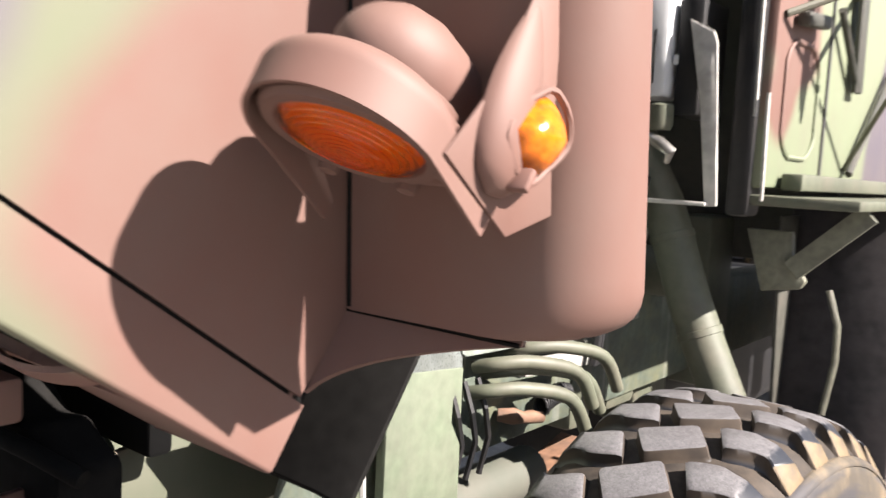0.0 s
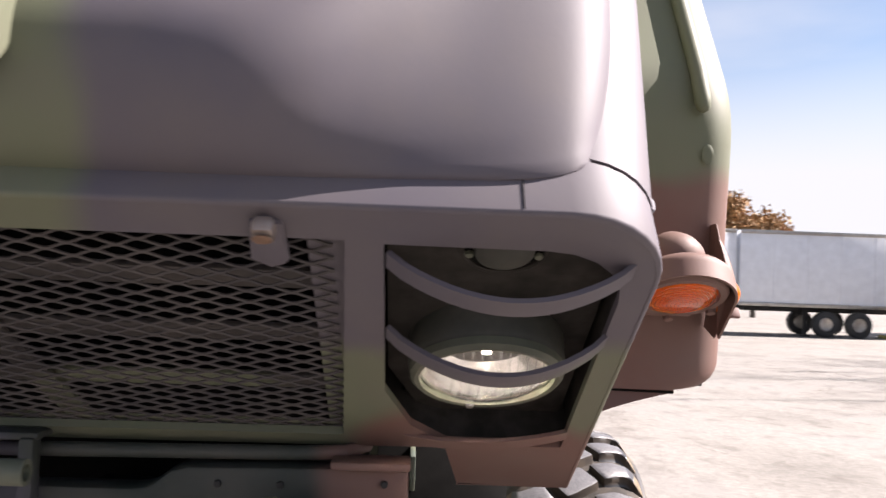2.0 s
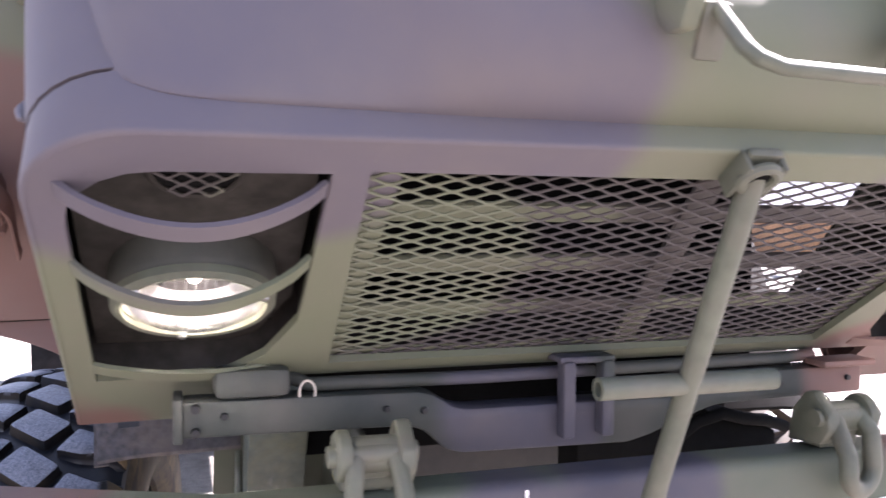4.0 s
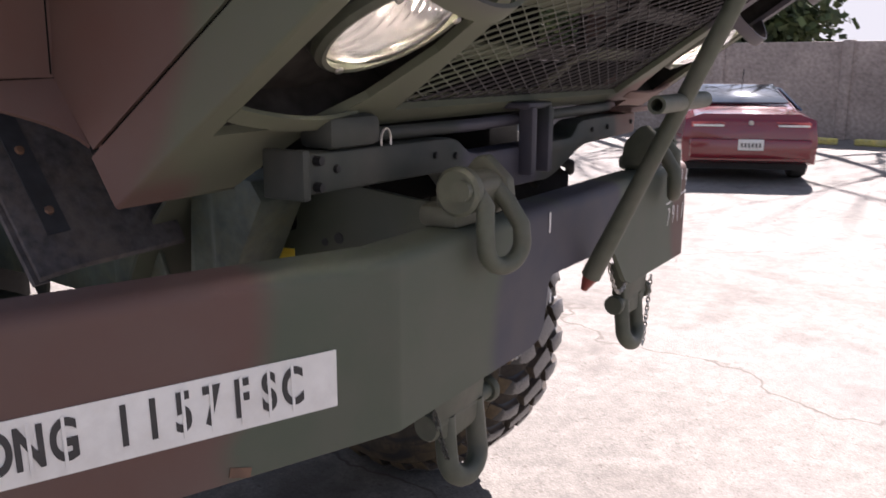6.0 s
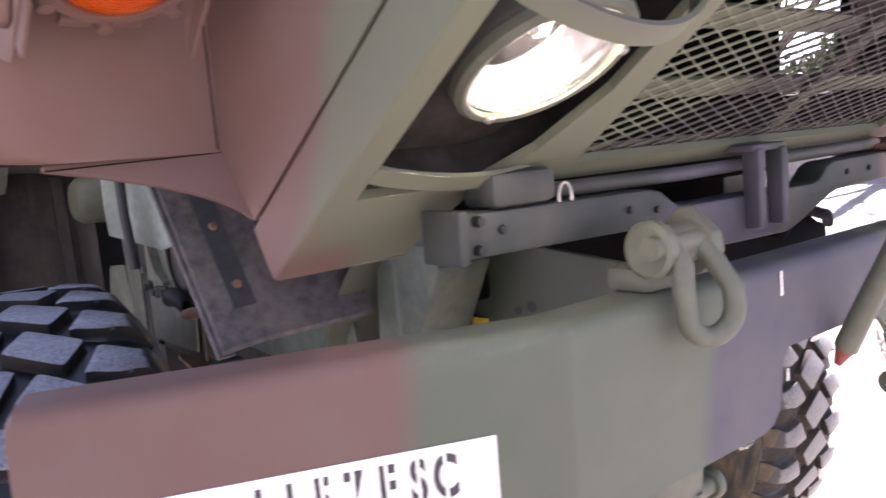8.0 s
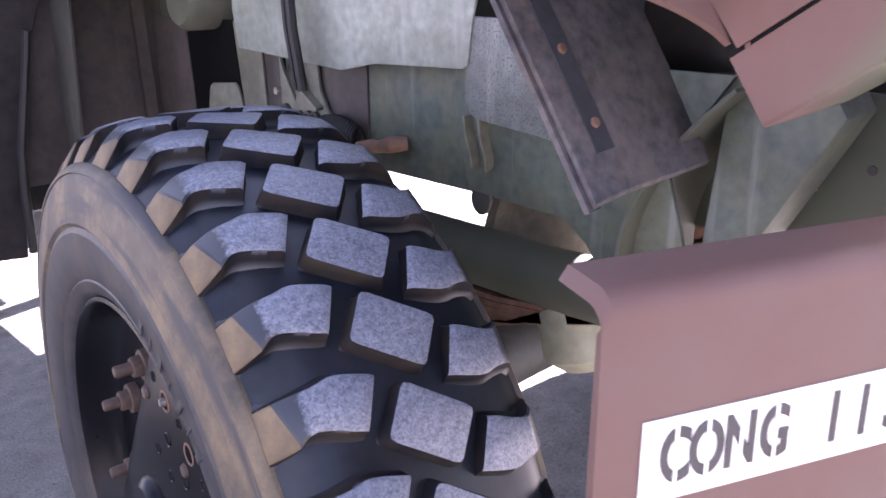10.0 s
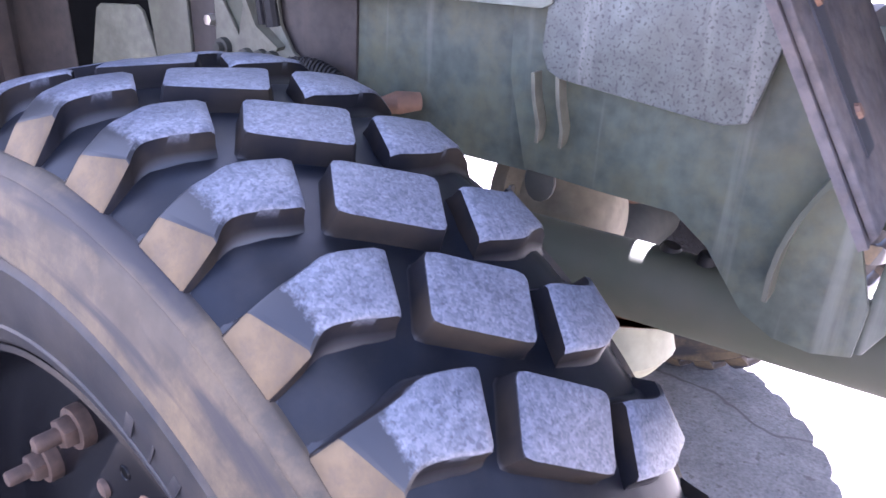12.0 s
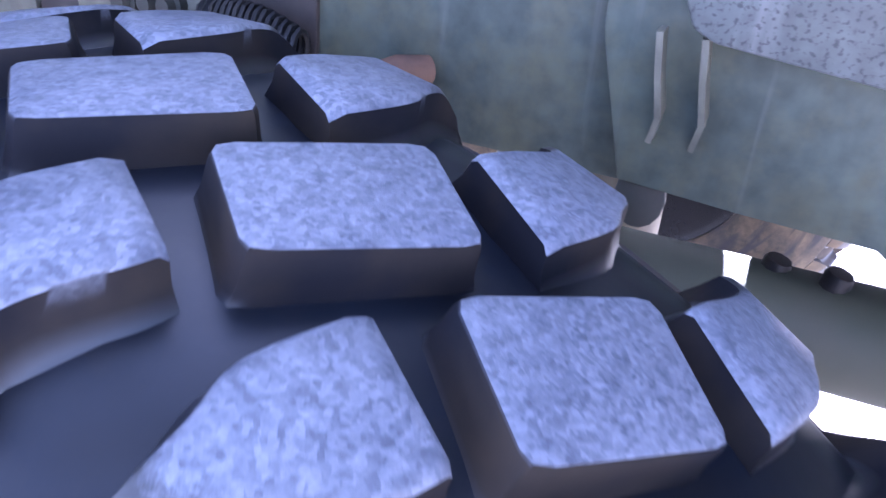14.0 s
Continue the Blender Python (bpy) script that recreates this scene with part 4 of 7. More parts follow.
# small bracket with a pale tag at the grille top
bm = bmesh.new()
prism(bm, [H(0.375, 0.69, -0.006), H(0.405, 0.69, -0.006), H(0.41, 0.63, -0.006), H(0.39, 0.615, -0.006), H(0.37, 0.63, -0.006)], V_AXIS * 0.006, 0.001)
part("hook_plate", bm, HOOD_PAINT, truck)
bm = bmesh.new()
box(bm, H(0.391, 0.690, -0.014), (0.022, 0.024, 0.020), frame_of(V_AXIS), 0.005)
part("pull_tab", bm, material("worn_aluminium", (0.27, 0.245, 0.23), 0.5, metal=0.5, dirt=(0.22, 0.11, 0.05), dirt_amount=0.6), truck, "pale worn latch tab")

bm = bmesh.new()
lathe(bm, [(0, 0.001), (0.008, 0.001), (0.010, 0)], 14, frame_of(-V_AXIS - U_AXIS * 0.2, (1, 0, 0), H(0.391, 0.691, -0.0275)))
part("tab_hole", bm, RUSTY, truck)
bm = bmesh.new()
prism(bm, [H(0.392 + 0.018 * math.cos(radians(a)), 0.655 + (0.022 if math.sin(radians(a)) > 0 else -0.022) + 0.018 * math.sin(radians(a)), -0.004) for a in range(0, 360, 24)], V_AXIS * 0.005, 0.001)
part("tab_strap", bm, HOOD_PAINT, truck)

# prop rod from the grille top down across the bumper
bm = bmesh.new()
top, bot = H(-0.022, 0.692, -0.016), Vector((-0.010, -0.012, 1.172))
pts = [top.lerp(bot, k / 8) for k in range(9)]
tube(bm, pts, [0.0155] * 6 + [0.0165, 0.018, 0.019], 14)
rod = part("prop_rod", bm, OLIVE, truck, "worn olive steel rod")
bm = bmesh.new()
box(bm, H(-0.020, 0.706, -0.006), (0.046, 0.036, 0.014), frame_of(V_AXIS), 0.005)
for dx in (-0.024, 0.024):
    box(bm, H(-0.021 + dx, 0.690, -0.014), (0.007, 0.056, 0.030), frame_of(V_AXIS), 0.003)
tube(bm, [H(-0.022 + 0.021 * math.cos(t), 0.696 + 0.021 * math.sin(t), -0.026) for t in [2 * math.pi * k / 20 for k in range(20)]], 0.0075, 8, closed=True)
part("rod_bracket", bm, OLIVE, truck)
bm = bmesh.new()
lathe(bm, [(0, 0.001), (0.012, 0.001), (0.0135, 0)], 18, frame_of(-V_AXIS, (1, 0, 0), H(-0.022, 0.696, -0.0275)))
part("eye_hole", bm, VOID, truck)
bm = bmesh.new()
tube(bm, [bot, bot + Vector((0.0, 0.006, -0.012)), bot + Vector((-0.004, 0.012, -0.028))], [0.016, 0.012, 0.006], 10)
part("rod_tip", bm, material("red_rust_paint", (0.22, 0.035, 0.025), 0.6, dirt=(0.10, 0.05, 0.035), dirt_amount=0.7), truck, "worn red rod end")

# ---- bumper: swept-back ends, a notch in the middle of the lower edge
bumper = new("bumper")
bumper.parent = truck
bumper["label"] = "heavy swept steel bumper in camouflage paint"
LOW = [(0.0, 1.201), (0.120, 1.200), (0.150, 1.180), (0.215, 1.112), (0.250, 1.098), (0.62, 1.094), (0.98, 1.078), (1.12, 1.076), (1.127, 1.088)]
LOWL = [(0.0, 1.203), (0.155, 1.205), (0.172, 1.190), (0.186, 1.120), (0.205, 1.100), (0.235, 1.094), (0.62, 1.092), (0.98, 1.078), (1.12, 1.076), (1.127, 1.088)]


def lower_edge(x):
    tab, a = (LOW if x > 0 else LOWL), abs(x)
    for (x0, z0), (x1, z1) in zip(tab, tab[1:]):
        if a <= x1:
            return z0 + (z1 - z0) * (a - x0) / (x1 - x0)
    return tab[-1][1]


bm = bmesh.new()
xs = sorted({round(q, 4) for q in [-1.127 + 0.0322 * k for k in range(71)] + [0.12, 0.15, 0.18, 0.215, 0.25, 0.61, 0.62, 0.63, 1.12, 1.127] + [-0.155, -0.172, -0.18, -0.186, -0.205, -0.235, -0.61, -0.62, -0.63, -1.12]})
ribs = []
for x in xs:
    a = abs(x)
    k = min(1, max(0, (a - 0.605) / 0.03))
    k = k * k * (3 - 2 * k)
    y = 0.4675 * max(0, a - 0.62)
    back = Vector((-0.4235 * k * (1 if x > 0 else -1), 1 - 0.094 * k, 0))
    zt = 1.330 - 0.010 * max(0, a - 0.62) / 0.507 - (0.012 if a > 1.125 else 0)
    zl = lower_edge(x)
    pr = [(0, zl), (0, zl + 0.004), (0, (zl + zt) / 2), (0, zt - 0.020)] + [(0.020 * (1 - math.cos(t)), zt - 0.020 + 0.020 * math.sin(t)) for t in (0.4, 0.8, 1.2, 1.57)] + [(0.068, zt)]
    ribs.append([bm.verts.new(Vector((x, y, z)) + back * d) for d, z in pr])
for A, B in zip(ribs, ribs[1:]):
    for i in range(len(A) - 1):
        bm.faces.new((A[i], A[i + 1], B[i + 1], B[i]))
bmesh.ops.recalc_face_normals(bm, faces=bm.faces)
if sum(f.normal.y for f in bm.faces) > 0:
    bmesh.ops.reverse_faces(bm, faces=bm.faces)
bmesh.ops.solidify(bm, geom=bm.faces[:], thickness=0.010)
part("bumper_plate", bm, BUMPER_PAINT, bumper)


def swept(s, x, z, out=0.0):
    """A point of a swept bumper end at the across position x."""
    t = (abs(x) - 0.620) / 0.507
    n = Vector((s * -0.237, -0.507, 0)).normalized()
    n = Vector((s * 0.4235, -0.9059, 0))
    return Vector((s * abs(x), 0.237 * t, z)) + n * out


# painted unit plate and lettering
for s, x0, x1, zt, text in ((-1, 1.092, 0.700, 1.222, "CONG 1157FSC"), (1, 0.782, 0.985, 1.262, "F223")):
    bm = bmesh.new()
    dip = 0.008 if s < 0 else 0.0
    vs = [swept(s, x, z, 0.0015) for x, z in ((x0, zt - 0.073 - dip), (x1, zt - 0.073), (x1, zt), (x0, zt - dip))]
    f = bm.faces.new([bm.verts.new(p) for p in vs])
    g = bmesh.ops.extrude_face_region(bm, geom=[f])
    bmesh.ops.translate(bm, vec=-(swept(s, x0, 0, 0.0012) - swept(s, x0, 0, 0)), verts=[v for v in g["geom"] if isinstance(v, bmesh.types.BMVert)])
    part("unit_panel", bm, WHITE_PAINT, bumper, "white painted stencil panel", smooth=False)
    nrm = swept(s, 1.0, 0, 1) - swept(s, 1.0, 0, 0)
    c = swept(s, (x0 + x1) / 2, zt - 0.037, 0.0022)
    ax = swept(s, x1, dip) - swept(s, x0, 0)
    c.z -= dip / 2
    m = frame_of(nrm, ax, c)
    if s > 0:
        for k, ch in enumerate(text):
            letters("stencil_letter", ch, 0.066, m @ Matrix.Translation(((k - 1.5) * 0.047, 0, 0)), STENCIL_BLACK, bumper, "black stencilled letter", 1.0, 0.82, 0.0004)
    else:
        wid = ax.length
        cells = list(zip("CONG", (0.070, 0.136, 0.208, 0.284))) + list(zip("1157FSC", (0.421, 0.492, 0.567, 0.640, 0.721, 0.798, 0.866)))
        for ch, f in cells:
            mc = m @ Matrix.Translation((f * wid - wid / 2, 0.001, 0))
            letters("stencil_letter", ch, 0.064, mc, STENCIL_BLACK, bumper, "black stencilled letter", 1.0, 0.62, 0.0004)
            if ch in "CONGS57F":
                bm = bmesh.new()
                box(bm, mc @ Vector((0.0, 0, 0.0006)), (0.0035, 0.058, 0.0010), mc.to_3x3())
                part("stencil_bridge", bm, WHITE_PAINT, bumper, smooth=False)

# chalk marks
mch = frame_of((0, -1, 0), (1, 0, 0), (0.545, -0.0012, 1.288))
for k, ch in enumerate("12214"):
    letters("chalk_figure", ch, 0.062, mch @ Matrix.Translation((0.036 * (k - 2.0), 0.003 * (k % 2), 0)) @ Matrix.Rotation(radians(-6 + 5 * (k % 3)), 4, "Z"), CHALK, bumper, "chalked figure", 1.0, 0.62, 0.0003, -0.012)
mch = frame_of((0, -1, 0), (1, 0, 0), (0.545, -0.0012, 1.205))
for k, ch in enumerate("7911"):
    letters("chalk_figure", ch, 0.062, mch @ Matrix.Translation((0.036 * (k - 1.5), 0.003 * (k % 2), 0)) @ Matrix.Rotation(radians(-6 + 5 * (k % 3)), 4, "Z"), CHALK, bumper, "chalked figure", 1.0, 0.62, 0.0003, -0.012)
bm = bmesh.new()
box(bm, (0.545, -0.001, 1.248), (0.15, 0.0012, 0.003), Matrix.Rotation(radians(-6), 3, "Y"))
part("chalk_line", bm, CHALK, bumper)
for x, z, h in ((-0.175, 1.300, 0.035), (-0.165, 1.165, 0.018)):
    bm = bmesh.new()
    box(bm, (x, -0.0012, z) if x > -0.6 else swept(-1, x, z, 0.001), (0.005, 0.0012, h))
    part("paint_scrape", bm, CHALK, bumper)
bm = bmesh.new()
box(bm, swept(-1, 0.815, 1.094, 0.0012), (0.026, 0.0014, 0.012), Matrix.Rotation(radians(15), 3, "Y") @ Matrix.Rotation(radians(-25), 3, "Z"))
part("rust_chip", bm, RUSTY, bumper)


def chain(bm, a, b, sag, n, r=0.0016, size=0.007):
    a, b = Vector(a), Vector(b)
    for i in range(n):
        f0, f1 = i / n, (i + 1) / n
        p = a.lerp(b, f0) - Vector((0, 0, sag * 4 * f0 * (1 - f0)))
        q = a.lerp(b, f1) - Vector((0, 0, sag * 4 * f1 * (1 - f1)))
        c, d = (p + q) / 2, (q - p).normalized()
        side = d.cross(Vector((0, 1, 0))).normalized()
        if i % 2:
            side = d.cross(side)
        ln = (q - p).length * 0.68
        tube(bm, [c + d * ln * math.cos(t) + side * size * 0.5 * math.sin(t) for t in [2 * math.pi * k / 8 for k in range(8)]], r, 4, closed=True)


def clevis(s):
    """Recovery shackle over the bumper's upper edge."""
    x = s * 0.404
    c = new("recovery_shackle")
    c.parent = truck
    c["label"] = "olive cast recovery shackle on the bumper"
    bm = bmesh.new()
    box(bm, (x + s * 0.004, 0.052, 1.346), (0.085, 0.07, 0.034), None, 0.012)
    part("foot", bm, OLIVE, c)
    bm = bmesh.new()
    mm = frame_of((s, 0, 0), (0, 1, 0), (x - s * 0.052, 0.014, 1.386)) @ Matrix.Diagonal((0.86, 0.86, 0.86, 1))
    lathe(bm, [(0, -0.004), (0.022, 0), (0.030, 0.006), (0.030, 0.09), (0.028, 0.098), (0.040, 0.10), (0.042, 0.104), (0.042, 0.118), (0.036, 0.124), (0, 0.126)], 24, mm)
    box(bm, (x + s * 0.004, 0.034, 1.376), (0.075, 0.055, 0.055), None, 0.015)
    part("boss", bm, OLIVE, c)
    # pointed cheek plate beside the boss
    bm = bmesh.new()
    prism(bm, [Vector((x - s * 0.056, y, z)) for y, z in ((0.075, 1.335), (-0.004, 1.345), (-0.026, 1.372), (-0.022, 1.398), (0.016, 1.432), (0.034, 1.428), (0.066, 1.392))], Vector((s * 0.024, 0, 0)), 0.006)
    part("cheek", bm, OLIVE, c)
    bm = bmesh.new()
    pts = []
    for k in range(25):
        t = math.pi * (1 + k / 24)
        pts.append(Vector((x + (0.036 if s > 0 else 0.033) * math.cos(t), -0.036 + s * 0.012 * math.cos(t), 1.310 + 0.034 * math.sin(t))))
    pts = [Vector((x - 0.027, 0.0, 1.390)), Vector((x - 0.032, -0.022, 1.366)), Vector((x - 0.0345, -0.034 - s * 0.011, 1.332))] + pts + [Vector((x + 0.0345, -0.034 + s * 0.011, 1.332)), Vector((x + 0.032, -0.022, 1.366)), Vector((x + 0.027, 0.0, 1.390))]
    tube(bm, pts, 0.0150 if s > 0 else 0.0134, 14)
    part("bow", bm, OLIVE, c)
    bm = bmesh.new()
    tube(bm, [(x - 0.066, 0.0, 1.390), (x + 0.060, 0.0, 1.390)], 0.015, 12)
    part("pin", bm, OLIVE, c)
    return c


def tow_eye(s):
    """Shackle hanging below the bumper with its safety chain."""
    x, y = (0.410 if s > 0 else -0.370), 0.060
    c = new("hanging_shackle")
    c.parent = truck
    c["label"] = "hanging lifting shackle with a safety chain"
    bm = bmesh.new()
    prism(bm, [Vector((x + s * dx, y - 0.014, z)) for dx, z in ((-0.088, 1.118), (0.100, 1.110), (0.092, 1.055), (0.080, 1.000), (0.050, 0.982), (-0.030, 0.986), (-0.056, 1.010), (-0.064, 1.060))], Vector((0, 0.034, 0)), 0.008)
    part("lug", bm, OLIVE, c)
    bm = bmesh.new()
    tube(bm, [(x - 0.092, y, 1.022), (x + 0.096, y, 1.022)], 0.015, 12)
    for dx in (-0.090, 0.094):
        lathe(bm, [(0, -0.008), (0.020, -0.008), (0.023, -0.004), (0.023, 0.004), (0.020, 0.008), (0, 0.008)], 14, frame_of((1, 0, 0), (0, 1, 0), (x + dx, y, 1.022)))
    part("pin", bm, OLIVE, c)
    bm = bmesh.new()
    pts = [Vector((x - 0.044, y, 1.024)), Vector((x - 0.046, y - 0.004, 0.985))] + [Vector((x + 0.046 * math.cos(t), y - 0.008 - 0.010 * math.sin(-t), 0.948 + 0.037 * math.sin(t))) for t in [math.pi + math.pi * k / 16 for k in range(17)]] + [Vector((x + 0.046, y - 0.004, 0.985)), Vector((x + 0.044, y, 1.024))]
    tube(bm, pts, 0.0175, 12)
    part("bow", bm, OLIVE, c)
    bm = bmesh.new()
    chain(bm, (x + s * 0.104, y - 0.02, 1.055), (x + s * 0.066, y - 0.02, 0.884 if s > 0 else 0.965), 0.006, 17 if s > 0 else 10, 0.0019, 0.0085)
    part("chain", bm, STEEL if s > 0 else OLIVE_DARK, c, "thin steel safety chain")
    bm = bmesh.new()
    chain(bm, (x - s * 0.215, y - 0.03, 1.150), (x - s * 0.090, y - 0.03, 1.105), 0.055, 18, 0.0019, 0.0085)
    part("chain", bm, STEEL, c, "thin steel safety chain")
    return c


for s in (1, -1):
    clevis(s)
    tow_eye(s)

# ---- chassis nose between bumper and hood: one pressed beam whose middle is set lower than its ends
BEAM_TOP = [(0.545, 1.451), (0.225, 1.447), (0.200, 1.440), (0.172, 1.418), (0.150, 1.414), (-0.225, 1.416), (-0.250, 1.420), (-0.285, 1.442), (-0.310, 1.448), (-0.660, 1.452)]
BEAM_LOW = [(-0.660, 1.398), (-0.325, 1.394), (-0.300, 1.386), (-0.262, 1.352), (-0.235, 1.345), (0.060, 1.340), (0.100, 1.350), (0.205, 1.386), (0.240, 1.394), (0.545, 1.400)]
bm = bmesh.new()
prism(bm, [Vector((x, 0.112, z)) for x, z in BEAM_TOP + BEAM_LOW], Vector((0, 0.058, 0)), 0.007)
part("cross_member", bm, NOSE_SHADE_PAINT, truck, "pressed steel cross member with a lowered middle")
for x, z in ((-0.600, 1.428), (-0.360, 1.424), (-0.300, 1.418), (0.270, 1.424), (0.36, 1.424), (0.510, 1.428)):
    bm = bmesh.new()
    lathe(bm, [(0, 0.006), (0.005, 0.005), (0.006, 0)], 8, frame_of((0, -1, 0), (1, 0, 0), (x, 0.112, z)))
    part("rivet", bm, BLACK_METAL, truck)
bm = bmesh.new()
box(bm, (0.490, 0.112, 1.459), (0.115, 0.060, 0.012), None, 0.004)
part("hinge_plate", bm, CHASSIS_PAINT, truck, "brown painted hinge plate")
# coloured black for the shade under the radiator
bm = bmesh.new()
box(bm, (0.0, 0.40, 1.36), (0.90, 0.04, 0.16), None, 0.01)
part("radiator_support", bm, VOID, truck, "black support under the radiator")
# spring hanger and mounting in the dark behind the bumper
bm = bmesh.new()
prism(bm, [Vector((x, 0.245, z)) for x, z in ((0.03, 1.15), (0.03, 1.385), (0.27, 1.372), (0.335, 1.335), (0.385, 1.340), (0.420, 1.318), (0.470, 1.300), (0.470, 1.15))], Vector((0, 0.09, 0)), 0.012)
part("spring_hanger", bm, MATT_BLACK, truck, "black cast spring hanger")
bm = bmesh.new()
tube(bm, [(0.22, 0.225, 1.300), (0.26, 0.215, 1.335), (0.315, 0.21, 1.350), (0.37, 0.215, 1.335), (0.43, 0.23, 1.325), (0.50, 0.26, 1.300)], 0.012, 10)
part("hose", bm, MATT_BLACK, truck, "black hose behind the bumper")
# frame horns with two holes, running back from the bumper
for s in (1, -1):
    bm = bmesh.new()
    prism(bm, [Vector((s * 0.385, y, z)) for y, z in ((0.02, 1.14), (0.02, 1.345 if s < 0 else 1.25), (0.26, 1.37 if s < 0 else 1.26), (0.95, 1.37), (0.95, 1.13))], Vector((s * -0.012, 0, 0)), 0.003)
    horn = part("frame_horn", bm, CHASSIS_PAINT, truck, "painted frame horn plate")
    for y, z, r in ((0.317, 1.267, 0.007), (0.287, 1.277, 0.010)):
        bm = bmesh.new()
        lathe(bm, [(0, 0.0015), (r * 0.9, 0.0015), (r, 0)], 16, frame_of((s, 0, 0), (0, 1, 0), (s * 0.3855, y, z)))
        part("horn_hole", bm, STENCIL_BLACK, horn)
bm = bmesh.new()
box(bm, (0.0, 0.62, 1.25), (0.75, 0.05, 0.22), None, 0.01)
part("rear_cross_plate", bm, BLACK_METAL, truck)
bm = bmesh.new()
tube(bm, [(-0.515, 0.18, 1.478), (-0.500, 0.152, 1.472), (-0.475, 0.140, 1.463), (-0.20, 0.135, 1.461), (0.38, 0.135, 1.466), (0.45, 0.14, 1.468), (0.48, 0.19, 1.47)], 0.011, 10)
part("torsion_rod", bm, NOSE_SHADE_PAINT, truck)
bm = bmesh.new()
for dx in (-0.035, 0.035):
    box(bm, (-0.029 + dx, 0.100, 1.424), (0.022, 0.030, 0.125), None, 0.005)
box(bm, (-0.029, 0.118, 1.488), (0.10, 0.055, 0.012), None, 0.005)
part("rod_clamp", bm, NOSE_SHADE_PAINT, truck)
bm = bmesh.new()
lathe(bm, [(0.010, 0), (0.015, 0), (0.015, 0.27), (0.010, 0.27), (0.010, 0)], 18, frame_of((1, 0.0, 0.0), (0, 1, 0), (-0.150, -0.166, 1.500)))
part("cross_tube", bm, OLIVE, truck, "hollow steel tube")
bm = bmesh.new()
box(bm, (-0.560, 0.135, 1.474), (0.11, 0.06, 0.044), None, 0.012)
part("hinge_block", bm, NOSE_SHADE_PAINT, truck)
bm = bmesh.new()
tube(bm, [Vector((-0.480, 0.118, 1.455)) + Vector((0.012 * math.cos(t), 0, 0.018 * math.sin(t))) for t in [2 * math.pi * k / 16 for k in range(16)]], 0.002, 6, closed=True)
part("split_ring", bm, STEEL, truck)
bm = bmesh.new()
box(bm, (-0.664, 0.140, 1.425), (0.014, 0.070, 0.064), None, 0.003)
part("cross_member_end", bm, NOSE_SHADE_PAINT, truck)
for z in (1.408, 1.442):
    bm = bmesh.new()
    lathe(bm, [(0, 0.012), (0.006, 0.011), (0.007, 0)], 8, frame_of((0, -1, 0), (1, 0, 0), (-0.640, 0.112, z)))
    part("stud", bm, BLACK_METAL, truck)
bm = bmesh.new()
prism(bm, [Vector((-0.552, 0.89 + 0.022 * math.cos(t), 1.150 + 0.028 * math.sin(t))) for t in [2 * math.pi * k / 14 for k in range(14)]], Vector((0.008, 0, 0)), 0.001)
part("round_tab", bm, OLIVE_DARK, truck)
# hinge panels under the lamps
for s in (1, -1):
    bm = bmesh.new()
    prism(bm, [H(s * 0.81, 0.006, 0.004), H(s * 0.632, 0.006, 0.004), H(s * 0.632, 0.02, 0.09), H(s * 0.81, 0.02, 0.09)], U_AXIS * 0.006)
    part("hood_lower_panel", bm, HOOD_PAINT, truck)

